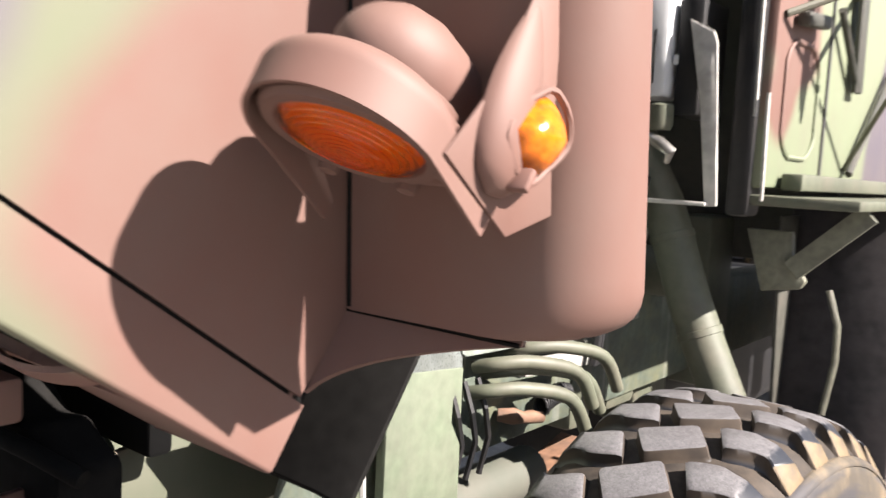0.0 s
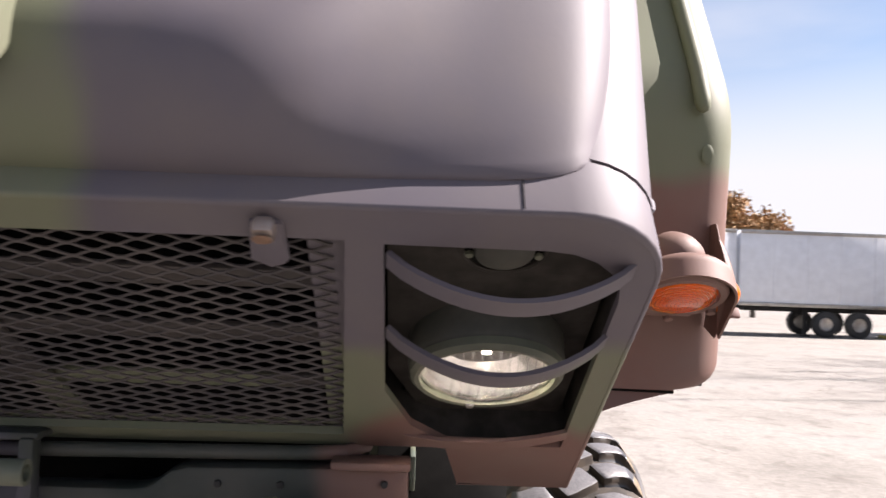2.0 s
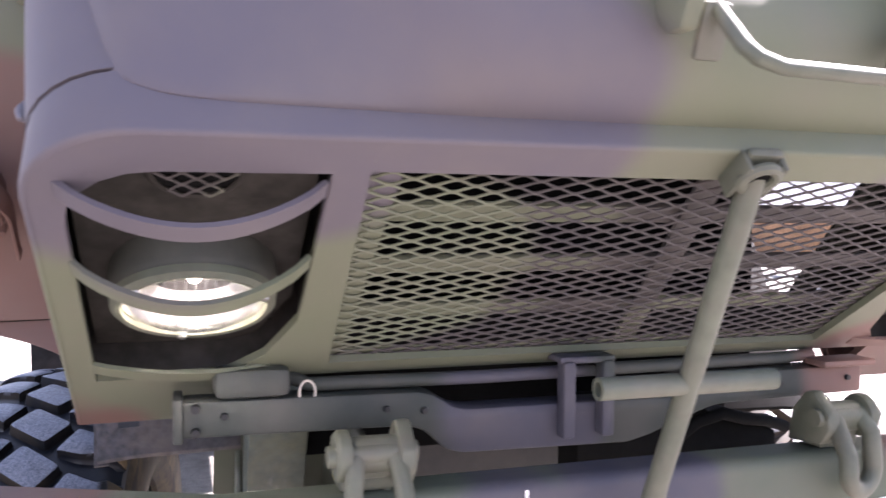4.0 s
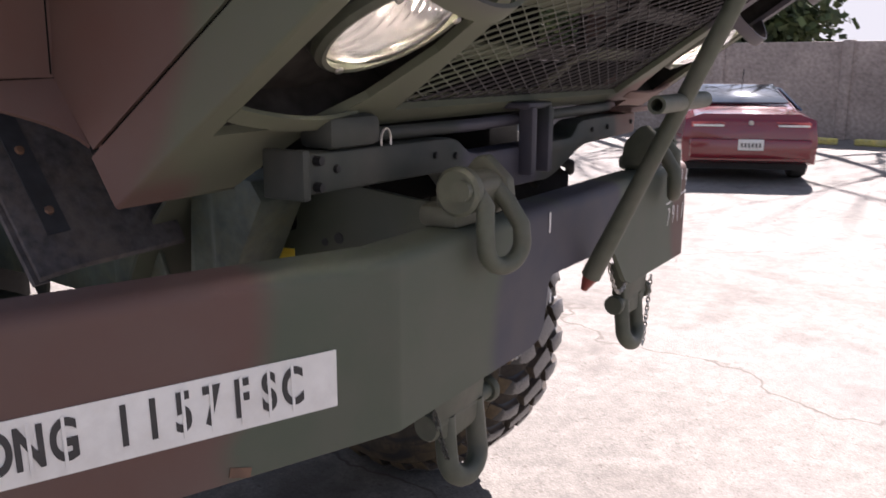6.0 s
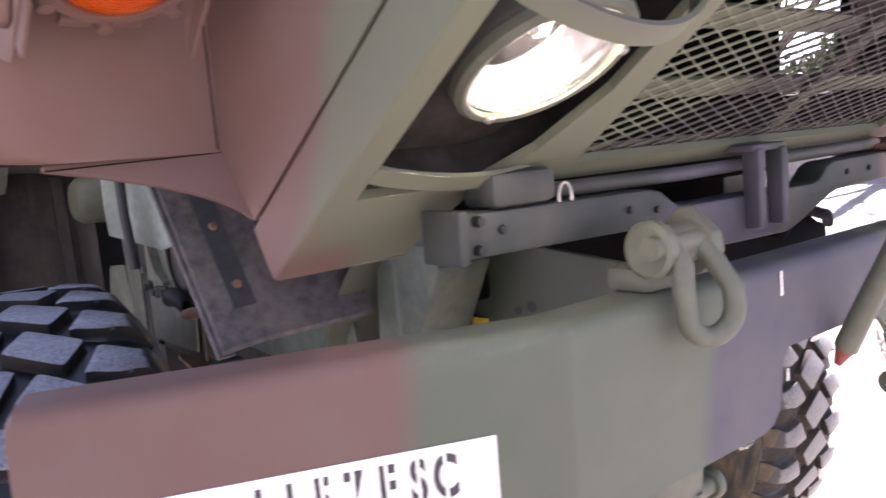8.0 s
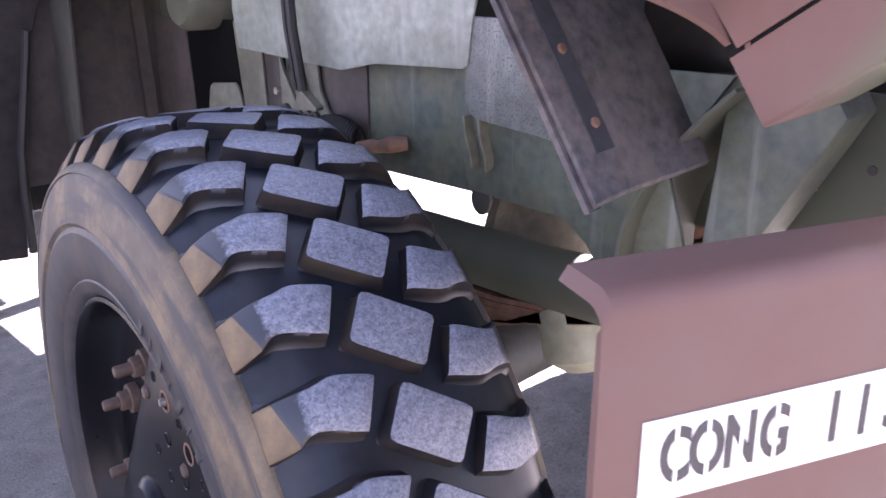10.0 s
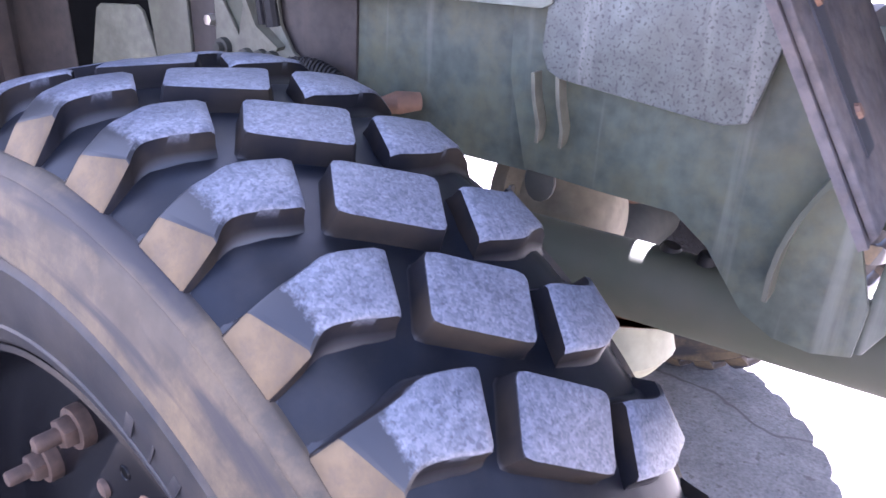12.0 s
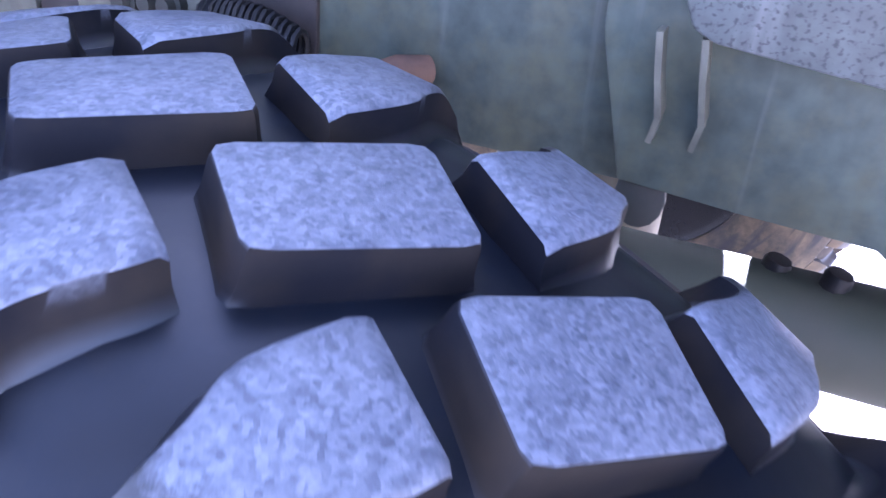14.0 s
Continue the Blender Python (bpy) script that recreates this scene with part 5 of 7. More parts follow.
# ---- frame rails and what hangs on them
for s in (1, -1):
    rail = new("frame_rail")
    rail.parent = truck
    bm = bmesh.new()
    box(bm, (s * 0.515, 2.9, 1.275), (0.012, 4.0, 0.25), None, 0.003)
    box(bm, (s * 0.475, 2.9, 1.396), (0.09, 4.0, 0.012), None, 0.003)
    box(bm, (s * 0.475, 2.9, 1.154), (0.09, 4.0, 0.012), None, 0.003)
    part("web", bm, RAIL_PAINT, rail)
    # gusset with a curved lower edge
    bm = bmesh.new()
    pr = [(0.945, 1.40), (0.942, 1.286), (0.91, 1.166), (0.805, 1.160), (0.705, 1.157), (0.66, 1.125), (0.605, 1.055), (0.565, 1.034), (0.52, 1.030), (0.478, 1.040), (0.474, 1.10), (0.53, 1.27), (0.44, 1.40)]
    prism(bm, [Vector((s * 0.550, y, z)) for y, z in pr], Vector((s * 0.010, 0, 0)), 0.002)
    if s < 0:
        prism(bm, [Vector((s * 0.550, y, z)) for y, z in ((0.482, 1.040), (0.470, 1.040), (0.30, 1.36), (0.32, 1.39), (0.45, 1.40))], Vector((s * -0.10, 0, 0)), 0.003)
    part("gusset", bm, RAIL_PAINT, rail, "painted gusset plate")
    bm = bmesh.new()
    pr = [(0.875, 1.46), (0.882, 1.330), (0.872, 1.308), (0.855, 1.300), (0.66, 1.282), (0.632, 1.290), (0.615, 1.364), (0.60, 1.46)]
    prism(bm, [Vector((s * 0.600, y, z)) for y, z in pr], Vector((s * -0.014, 0, 0)), 0.003)
    part("guard_panel", bm, PANEL_GREY, rail, "speckled grey guard panel")
    for y in (0.895, 0.862):
        bm = bmesh.new()
        tube(bm, [(s * 0.580, y, 1.30), (s * 0.580, y - 0.004, 1.27), (s * 0.573, y - 0.010, 1.235), (s * 0.566, y - 0.006, 1.212)], 0, flat=(Vector((1, 0, 0)), 0.010, 0.0025))
        part("gusset_tab", bm, BRACKET, rail)
    # big side shield
    bm = bmesh.new()
    pr = [(0.885, 1.378), (1.10, 1.371), (1.20, 1.352), (1.555, 1.372), (1.570, 1.45), (1.562, 1.55), (1.62, 1.66), (0.80, 1.70), (0.86, 1.46), (0.872, 1.385)]
    prism(bm, [Vector((s * 0.604, y, z)) for y, z in pr], Vector((s * -0.006, 0, 0)), 0.002)
    part("side_shield", bm, SHIELD_PALE, rail, "pale dusty steel side shield")
    bm = bmesh.new()
    tube(bm, [(s * 0.640, 1.45, 1.72), (s * 0.642, 1.41, 1.62), (s * 0.645, 1.335, 1.57), (s * 0.645, 1.295, 1.52), (s * 0.645, 1.290, 1.43), (s * 0.640, 1.275, 1.31)], 0.010, 8)
    tube(bm, [(s * 0.640, 1.47, 1.70), (s * 0.642, 1.425, 1.61), (s * 0.645, 1.35, 1.56), (s * 0.645, 1.315, 1.52), (s * 0.645, 1.310, 1.43), (s * 0.640, 1.295, 1.31)], 0.006, 8)
    part("brake_hose", bm, BLACK_METAL, rail, "black brake hose")
    bm = bmesh.new()
    coil = [Vector((s * (0.555 + 0.016 * math.sin(k * 0.6)), 1.325 - 0.105 * k / 160, 1.226 + 0.020 * math.cos(k * 0.6) + 0.010 * math.sin(math.pi * k / 160) - 0.012 * k / 160)) for k in range(161)]
    tube(bm, coil, 0.0035, 6)
    part("return_spring", bm, BLACK_METAL, rail, "small dark coil spring")
    bm = bmesh.new()
    tube(bm, [(s * 0.57, 1.20, 1.200), (s * 0.565, 1.165, 1.207), (s * 0.56, 1.145, 1.208), (s * 0.555, 1.12, 1.215), (s * 0.53, 1.10, 1.216)], [0.012, 0.014, 0.012, 0.017, 0.013], 12)
    part("drag_link", bm, RUSTY, rail, "rusty steering link")
    # engine side lumps behind the shield
    for (y, z, sy, sz, x) in ((1.70, 1.26, 0.16, 0.30, 0.45), (1.95, 1.20, 0.22, 0.36, 0.42), (1.45, 1.22, 0.10, 0.22, 0.47), (2.2, 1.35, 0.20, 0.5, 0.5)):
        bm = bmesh.new()
        box(bm, (s * x, y, z), (0.12, sy, sz), None, 0.02)
        part("engine_block", bm, OLIVE, rail)
    bm = bmesh.new()
    lathe(bm, [(0.0, 0.0), (0.06, 0), (0.065, 0.02), (0.065, 0.14), (0.05, 0.16), (0, 0.16)], 24, frame_of((s, 0, 0), (0, 1, 0), (s * 0.45, 1.80, 1.46)))
    part("filter_canister", bm, OLIVE, rail)

# brackets and plates on the rail behind the tyre
well = new("wheel_well_plates")
well.parent = truck
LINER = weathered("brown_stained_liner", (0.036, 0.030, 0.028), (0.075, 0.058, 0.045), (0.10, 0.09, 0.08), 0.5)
# the gap entries are black sheets painted in for shaded openings between plates
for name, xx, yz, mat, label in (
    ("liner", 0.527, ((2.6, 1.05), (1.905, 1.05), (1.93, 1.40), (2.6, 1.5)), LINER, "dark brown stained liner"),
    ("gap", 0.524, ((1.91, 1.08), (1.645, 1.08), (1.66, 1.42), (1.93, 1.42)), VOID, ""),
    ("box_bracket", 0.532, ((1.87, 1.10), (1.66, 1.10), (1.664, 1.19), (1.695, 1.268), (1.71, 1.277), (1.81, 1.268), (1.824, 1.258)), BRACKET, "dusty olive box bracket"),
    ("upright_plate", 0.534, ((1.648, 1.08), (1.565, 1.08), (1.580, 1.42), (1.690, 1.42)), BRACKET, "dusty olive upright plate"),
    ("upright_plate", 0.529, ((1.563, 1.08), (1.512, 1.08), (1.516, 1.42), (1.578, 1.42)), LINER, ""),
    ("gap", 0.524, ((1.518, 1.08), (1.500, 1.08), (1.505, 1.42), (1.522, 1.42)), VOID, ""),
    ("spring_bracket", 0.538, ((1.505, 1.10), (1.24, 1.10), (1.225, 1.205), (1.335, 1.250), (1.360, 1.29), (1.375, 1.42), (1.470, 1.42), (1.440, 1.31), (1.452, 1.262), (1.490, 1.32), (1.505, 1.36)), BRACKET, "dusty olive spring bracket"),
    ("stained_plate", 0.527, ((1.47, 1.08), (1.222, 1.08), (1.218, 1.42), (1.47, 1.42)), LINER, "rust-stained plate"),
):
    bm = bmesh.new()
    prism(bm, [Vector((-xx, y, z)) for y, z in yz], Vector((0.008, 0, 0)), 0.002)
    part(name, bm, mat, well, label)
for y, z in ((1.484, 1.238), (1.433, 1.228), (1.400, 1.231), (1.376, 1.232)):
    bm = bmesh.new()
    lathe(bm, [(0.0, 0.022), (0.008, 0.021), (0.010, 0.012), (0.015, 0.011), (0.016, 0.0)], 14, frame_of((-1, 0, 0), (0, 1, 0), (-0.537, y, z)))
    part("bracket_bolt", bm, OLIVE_DARK, well, "dark bolt head")
bm = bmesh.new()
lathe(bm, [(0.0, 0.016), (0.009, 0.015), (0.010, 0.0)], 6, frame_of((-1, 0, 0), (0, 1, 0), (-0.533, 1.512, 1.278)))
part("bracket_bolt", bm, STEEL, well)
bm = bmesh.new()
tube(bm, [(-0.548, 1.445, 1.42), (-0.550, 1.425, 1.35), (-0.548, 1.395, 1.285), (-0.545, 1.352, 1.255)], 0, flat=(Vector((1, 0, 0)), 0.012, 0.004))
part("bracket_flange", bm, BRACKET, well)

# radiator and engine between the rails, built tall to keep sun off the tyre
bm = bmesh.new()
box(bm, (-0.10, 0.74, 1.55), (0.62, 0.13, 0.86), None, 0.015)
part("radiator", bm, BLACK_METAL, truck, "black radiator core")
bm = bmesh.new()
box(bm, (-0.08, 1.55, 1.55), (0.46, 1.35, 0.62), None, 0.05)
box(bm, (-0.08, 1.55, 1.96), (0.30, 1.15, 0.24), None, 0.04)
part("engine", bm, OLIVE_DARK, truck, "dark engine block")
# unseen mass added so that no sun passes under the cab
bm = bmesh.new()
box(bm, (0.0, 3.25, 0.98), (0.52, 2.0, 0.60), None, 0.06)
part("underbody_sun_block", bm, BLACK_METAL, truck, "dark unseen mass added under the cab to stop the sun")

# sloping rubber splash flap behind each lamp corner
for s in (1, -1):
    tip = Vector((s * (0.803 if s < 0 else 0.735), 0.477, 1.266))
    edge = Vector((-s * 0.052 * -1, 0.512, 0.858))
    edge = Vector((s * 0.052, 0.512, 0.858))
    inn = Vector((s * -0.25, -0.005, 0.012))
    bm = bmesh.new()
    prism(bm, [tip, tip + inn * 0.25 + Vector((0, 0, 0.004)), tip + inn, tip + inn * 1.02 + edge * 0.10, tip + inn * 1.0 + edge * 0.45, tip + edge * 0.45], Vector((0, -0.004, 0.008)), 0.001)
    fl = part("splash_flap", bm, RUBBER_FLAP if s < 0 else MATT_BLACK, truck, "dusty black rubber splash flap")
    if s > 0:
        continue
    bm = bmesh.new()
    a = tip + inn * 0.22 + edge * 0.06 + Vector((0, -0.006, 0.004))
    b = tip + inn * 0.22 + edge * 0.42 + Vector((0, -0.006, 0.004))
    tube(bm, [a, b], 0, flat=(Vector((1, 0, 0)), 0.018, 0.003))
    part("clamp_strip", bm, NOSE_DARK, fl, "bolted steel clamping strip")
    for k in range(4):
        bm = bmesh.new()
        lathe(bm, [(0, 0.008), (0.006, 0.007), (0.008, 0)], 8, frame_of((0, -0.85, 0.5), (1, 0, 0), a.lerp(b, 0.1 + 0.27 * k)))
        part("strip_bolt", bm, RUSTY, fl)
    bm = bmesh.new()
    tube(bm, [tip + Vector((-s * 0.006, 0.004, -0.004)), tip + edge * 0.45 + Vector((-s * 0.006, 0.004, 0))], 0, flat=(Vector((1, 0, 0)), 0.012, 0.004))
    part("edge_strip", bm, RUBBER_FLAP, fl)

# front axle, springs and differential
axle = new("front_axle")
axle.parent = truck
bm = bmesh.new()
tube(bm, [(-0.70, 1.115, 0.655), (-0.45, 1.115, 0.66), (0.45, 1.115, 0.66), (0.70, 1.115, 0.655)], 0.075, 20)
part("axle_tube", bm, OLIVE_DARK, axle)
bm = bmesh.new()
for s in (1, -1):
    bm = bmesh.new()
    tube(bm, [(s * 0.36, 0.30 if s < 0 else 0.66, 0.985 if s < 0 else 0.960), (s * 0.36, 0.42 if s < 0 else 0.70, 0.965 if s < 0 else 0.958), (s * 0.36, 0.9, 0.955), (s * 0.36, 1.5, 0.955)], 0.062, 20)
    part("spring_beam", bm, CHASSIS_PAINT, axle, "round olive beam along the spring")
    for x, y, z in ((0.352, 0.763, 1.005), (0.364, 0.703, 1.012)):
        bm = bmesh.new()
        lathe(bm, [(0, 0.034), (0.014, 0.033), (0.016, 0.028), (0.016, 0.0)], 10, frame_of((0, -0.2, 1), (1, 0, 0), (s * x, y, z - 0.01)))
        part("beam_bolt", bm, BLACK_METAL, axle)
bm = bmesh.new()
lathe(bm, [(0, 0.0), (0.12, 0.0), (0.15, 0.015), (0.155, 0.045), (0.14, 0.05), (0.125, 0.06), (0.11, 0.14), (0.06, 0.19), (0, 0.20)], 32, frame_of((0, -1, 0.15), (1, 0, 0), (-0.18, 1.10, 0.95)))
part("differential", bm, material("dusty_tan_casting", (0.19, 0.165, 0.115), 0.7, grain=0.2, dirt=(0.1, 0.08, 0.06), dirt_amount=0.5), axle, "dusty differential housing")
for k in range(12):
    t = 2 * math.pi * k / 12
    bm = bmesh.new()
    lathe(bm, [(0, 0.014), (0.009, 0.013), (0.010, 0)], 6, frame_of((0, -1, 0.15), (1, 0, 0), (-0.18 + 0.138 * math.cos(t), 1.06 + 0.15 * 0.138 * math.sin(t), 0.955 + 0.138 * math.sin(t))))
    part("housing_bolt", bm, STEEL, axle)
for s in (1, -1):
    for k in range(6):
        bm = bmesh.new()
        half = 0.62 - 0.07 * k
        z = 0.885 - 0.014 * k
        tube(bm, [(s * 0.36, 1.115 + half * q, z + 0.10 * q * q * (1 if k == 0 else 0.9)) for q in (-1, -0.6, -0.2, 0.2, 0.6, 1)], 0, flat=(Vector((1, 0, 0)), 0.038, 0.0055))
        part("leaf", bm, RUSTY, axle, "rusty spring leaf")
bm = bmesh.new()
lathe(bm, [(0, 0), (0.07, 0), (0.085, 0.02), (0.085, 0.12), (0.05, 0.15), (0, 0.15)], 24, frame_of((0, -0.3, -1), (1, 0, 0), (-0.32, 0.85, 0.92)))
part("brake_chamber", bm, material("pale_olive_casting", (0.30, 0.29, 0.20), 0.6, dirt=(0.15, 0.12, 0.09), dirt_amount=0.4), axle)


# ---- wheels
TYRE_R, ROWS = 0.669, 34


def wheel(side, y, z, x, steer, phase, pieces=True, name="wheel", size=1.0, dusty=False):
    """side -1: outer face towards -x. Built round its own axis, which runs along x."""
    w = new(name)
    w.parent = truck
    w["label"] = "wide off-road tyre with worn dusty tread blocks on a black steel wheel"
    w.matrix_basis = Matrix.Translation((x, y, z)) @ Matrix.Rotation(radians(steer), 4, "Z") @ Matrix.Scale(size, 4)
    M = Matrix.Rotation(radians(90), 4, "Y") if side > 0 else Matrix.Rotation(radians(-90), 4, "Y")
    # axis: lathe height runs outwards
    bm = bmesh.new()
    half = [(0.604, 0.182), (0.608, 0.176), (0.616, 0.166), (0.626, 0.152), (0.634, 0.135), (0.641, 0.105), (0.6445, 0.06), (0.645, 0.0)]
    lathe(bm, half + [(r, -h) for r, h in half[-2::-1]], 96, M)
    part("tread_base", bm, GROOVE_BROWN if dusty else RUBBER_GROOVE_SKY, w, "dark rubber between the tread blocks")
    bm = bmesh.new()
    lathe(bm, [(0.384, 0.150), (0.386, 0.172), (0.392, 0.186), (0.402, 0.193), (0.418, 0.198), (0.421, 0.196), (0.43, 0.201), (0.47, 0.207), (0.500, 0.208), (0.504, 0.205), (0.509, 0.204)], 96, M)
    part("bead_wall", bm, RUBBER_BEAD, w, "dark dusty inner sidewall")
    bm = bmesh.new()
    lathe(bm, [(0.508, 0.2035), (0.512, 0.205), (0.516, 0.209), (0.55, 0.205), (0.580, 0.198), (0.5915, 0.1945), (0.593, 0.1930), (0.595, 0.1955), (0.599, 0.1950), (0.605, 0.1890), (0.6085, 0.183), (0.609, 0.180), (0.600, 0.15), (0.600, -0.15), (0.607, -0.188), (0.60, -0.194), (0.53, -0.207), (0.47, -0.207), (0.42, -0.199), (0.384, -0.165), (0.384, 0.150)], 96, M)
    part("tyre", bm, RUBBER_DUSTY, w, "dusty tyre sidewall")
    bm = bmesh.new()
    lathe(bm, [(0.3835, 0.140), (0.387, 0.170), (0.391, 0.178), (0.389, 0.186), (0.382, 0.188), (0.378, 0.184), (0.374, 0.172), (0.366, 0.150), (0.352, 0.128), (0.335, 0.118), (0.30, 0.114), (0.20, 0.112), (0.13, 0.112), (0.10, 0.112), (0.10, -0.12), (0.36, -0.14), (0.383, -0.15), (0.3835, 0.140)], 72, M)
    rim = part("rim", bm, WHEEL_BLACK, w, "black painted steel wheel")
    if pieces:
        # raised sidewall lettering that cannot be read: plain strokes
        for k in range(7):
            for ang in (112, 195):
                bm = bmesh.new()
                t = radians(ang + k * 4.4)
                c = Vector((side * 0.2065, 0.455 * math.cos(t), 0.455 * math.sin(t)))
                box(bm, c, (0.0016, 0.004 if k % 2 else 0.012, 0.026), Matrix.Rotation(t - math.pi / 2, 3, "X"), 0.0006)
                part("sidewall_mark", bm, RUBBER, w)
        bm = bmesh.new()
        lathe(bm, [(0, 0.190), (0.06, 0.190), (0.072, 0.180), (0.080, 0.150), (0.125, 0.145), (0.135, 0.138), (0.135, 0.10), (0, 0.10)], 32, M)
        part("hub", bm, WHEEL_BLACK, w, "black hub cap")
        for k in range(8):
            t = 2 * math.pi * k / 8 + 0.1
            bm = bmesh.new()
            lathe(bm, [(0, 0.168), (0.010, 0.167), (0.013, 0.160), (0.013, 0.143)], 6, Matrix.Translation((0, 0.106 * math.cos(t), 0.106 * math.sin(t))) @ M)
            part("hub_bolt", bm, STEEL, w, "bright hub bolt")
        # long rusty studs with square-shouldered nuts
        for k in range(10):
            t = radians(62 + 36 * k)
            off = Matrix.Translation((0, 0.256 * math.cos(t), 0.256 * math.sin(t))) @ M
            bm = bmesh.new()
            lathe(bm, [(0, 0.178), (0.009, 0.177), (0.011, 0.174), (0.011, 0.135)], 14, off)
            stud = part("wheel_stud", bm, STUD_RUST, w, "long rusty wheel stud")
            bm = bmesh.new()
            lathe(bm, [(0.011, 0.148), (0.019, 0.147), (0.021, 0.144), (0.021, 0.128)], 6, off)
            part("lug_nut", bm, STUD_RUST, stud, "rusty wheel nut")
            bm = bmesh.new()
            lathe(bm, [(0.020, 0.131), (0.028, 0.130), (0.029, 0.126), (0.029, 0.112)], 18, off)
            part("washer", bm, STUD_RUST, stud)
        # flat cover plate over one half of the wheel, with round holes
        bm = bmesh.new()
        prism(bm, [Vector((side * 0.164, 0.364 * math.cos(radians(a)), 0.364 * math.sin(radians(a)))) for a in range(104, 332, 6)], Vector((side * 0.008, 0, 0)), 0.002)
        plate = part("cover_plate", bm, WHEEL_BLACK, w, "flat black cover plate")
        for k in range(11):
            for da, rr, hr in ((0.0, 0.300, 0.016), (8.5, 0.312, 0.008), (-5.0, 0.235, 0.011), (4.0, 0.175, 0.009)):
                t = radians(114 + 18 * k - da)
                off = Matrix.Translation((0, rr * math.cos(t), rr * math.sin(t))) @ M
                bm = bmesh.new()
                lathe(bm, [(hr * 0.86, 0.1726), (hr, 0.1740), (hr * 1.12, 0.1728), (hr * 1.14, 0.171)], 16, off)
                part("hole_rim", bm, RUSTY if da == 0 else WHEEL_BLACK, plate)
                bm = bmesh.new()
                lathe(bm, [(0, 0.1725), (hr * 0.9, 0.1725), (hr * 0.9, 0.171)], 16, off)
                part("plate_hole", bm, VOID, plate)
                if da == 0 and k % 2 == 0:
                    bm = bmesh.new()
                    lathe(bm, [(0, 0.181), (0.006, 0.180), (0.007, 0.172)], 8, off)
                    part("pin", bm, STEEL, plate)
    # tread: per row one centre block and two shoulder lugs
    #        (across, degrees) of the two edges, radius, floor radius
    prof = [((0.046, -1.6, 0.6685), (0.078, 3.3, 0.6685), 0.633), ((0.095, -3.0, 0.6668), (0.100, 3.3, 0.6668), 0.631), ((0.122, -2.8, 0.6630), (0.127, 2.8, 0.6625), 0.626), ((0.143, -2.65, 0.6560), (0.143, 2.4, 0.6575), 0.619), ((0.166, -2.60, 0.6345), (0.155, 2.5, 0.6495), 0.613), ((0.174, -2.65, 0.6215), (0.169, 2.7, 0.6290), 0.610), ((0.181, -2.7, 0.6095), (0.182, 2.8, 0.6095), 0.604)]

    def smooth_steps(rows, last, n=4):
        """Rows up to number `last` joined by a smooth curve, the rest as they are."""
        out = []
        flat = [(*a, *b, c) for a, b, c in rows]
        for i in range(last):
            p0, p1, p2 = flat[max(0, i - 1)], flat[i], flat[i + 1]
            p3 = flat[min(last, i + 2)]
            for k in range(n):
                t = k / n
                q = [0.5 * (2 * b + (c - a) * t + (2 * a - 5 * b + 4 * c - d) * t * t + (3 * b - a - 3 * c + d) * t ** 3) for a, b, c, d in zip(p0, p1, p2, p3)]
                out.append((tuple(q[:3]), tuple(q[3:6]), q[6]))
        return out + list(rows[last:])

    prof = smooth_steps(prof, 4)
    bend = len(prof) - 3

    def P(wd, ang, r):
        t = radians(ang)
        return Vector((side * wd, r * math.cos(t), r * math.sin(t)))

    def block_mesh(kind):
        b = bmesh.new()
        if kind == "centre":
            # a rounded parallelogram whose flanks run out into the groove in a soft curve
            corners = [(0.016, 0.0), (-0.063, 5.0), (-0.021, 9.8), (0.059, 4.9)]
            cw = sum(c[0] for c in corners) / 4
            ca = sum(c[1] for c in corners) / 4
            outline = []
            for i, (wd, an) in enumerate(corners):
                (w0, a0), (w1, a1) = corners[i - 1], corners[(i + 1) % 4]
                for k in (0.0, 0.5, 1.0):
                    f0, f1 = 0.11 * (1 - k) ** 2, 0.11 * k ** 2
                    outline.append((wd + (w0 - wd) * f0 + (w1 - wd) * f1, an + (a0 - an) * f0 + (a1 - an) * f1))
            rings = []
            for grow, r in ((0.96, TYRE_R + 0.0006), (1.03, TYRE_R - 0.0004), (1.06, TYRE_R - 0.0035), (1.10, 0.652), (1.17, 0.642), (1.34, 0.6345)):
                rings.append([b.verts.new(P(cw + (wd - cw) * grow, ca + (an - ca) * grow, r)) for wd, an in outline])
            b.faces.new(rings[0])
            for A, B in zip(rings, rings[1:]):
                for i in range(len(A)):
                    b.faces.new((A[i], A[(i + 1) % len(A)], B[(i + 1) % len(A)], B[i]))
        else:
            ring = []
            n = len(prof)
            for i, ((wa, aa, ra), (wb, ab, rb), lo) in enumerate(prof):
                if kind == "inner":
                    wa, aa, wb, ab = -0.004 - wa, 9.86 - aa, -0.004 - wb, 9.86 - ab
                k = 1 if ab > aa else -1
                out = i / (n - 1)
                run = 2.0 + 1.3 * math.sin(math.pi * min(1.0, out * 1.05)) - 1.1 * out
                waist = 1.05 * math.sin(math.pi * min(1.0, out * 1.12)) ** 1.4
                dip = 0.0035 if i == 0 else 0.0
                ab -= k * waist
                aa += k * 0.25 * waist
                deep = ra - lo
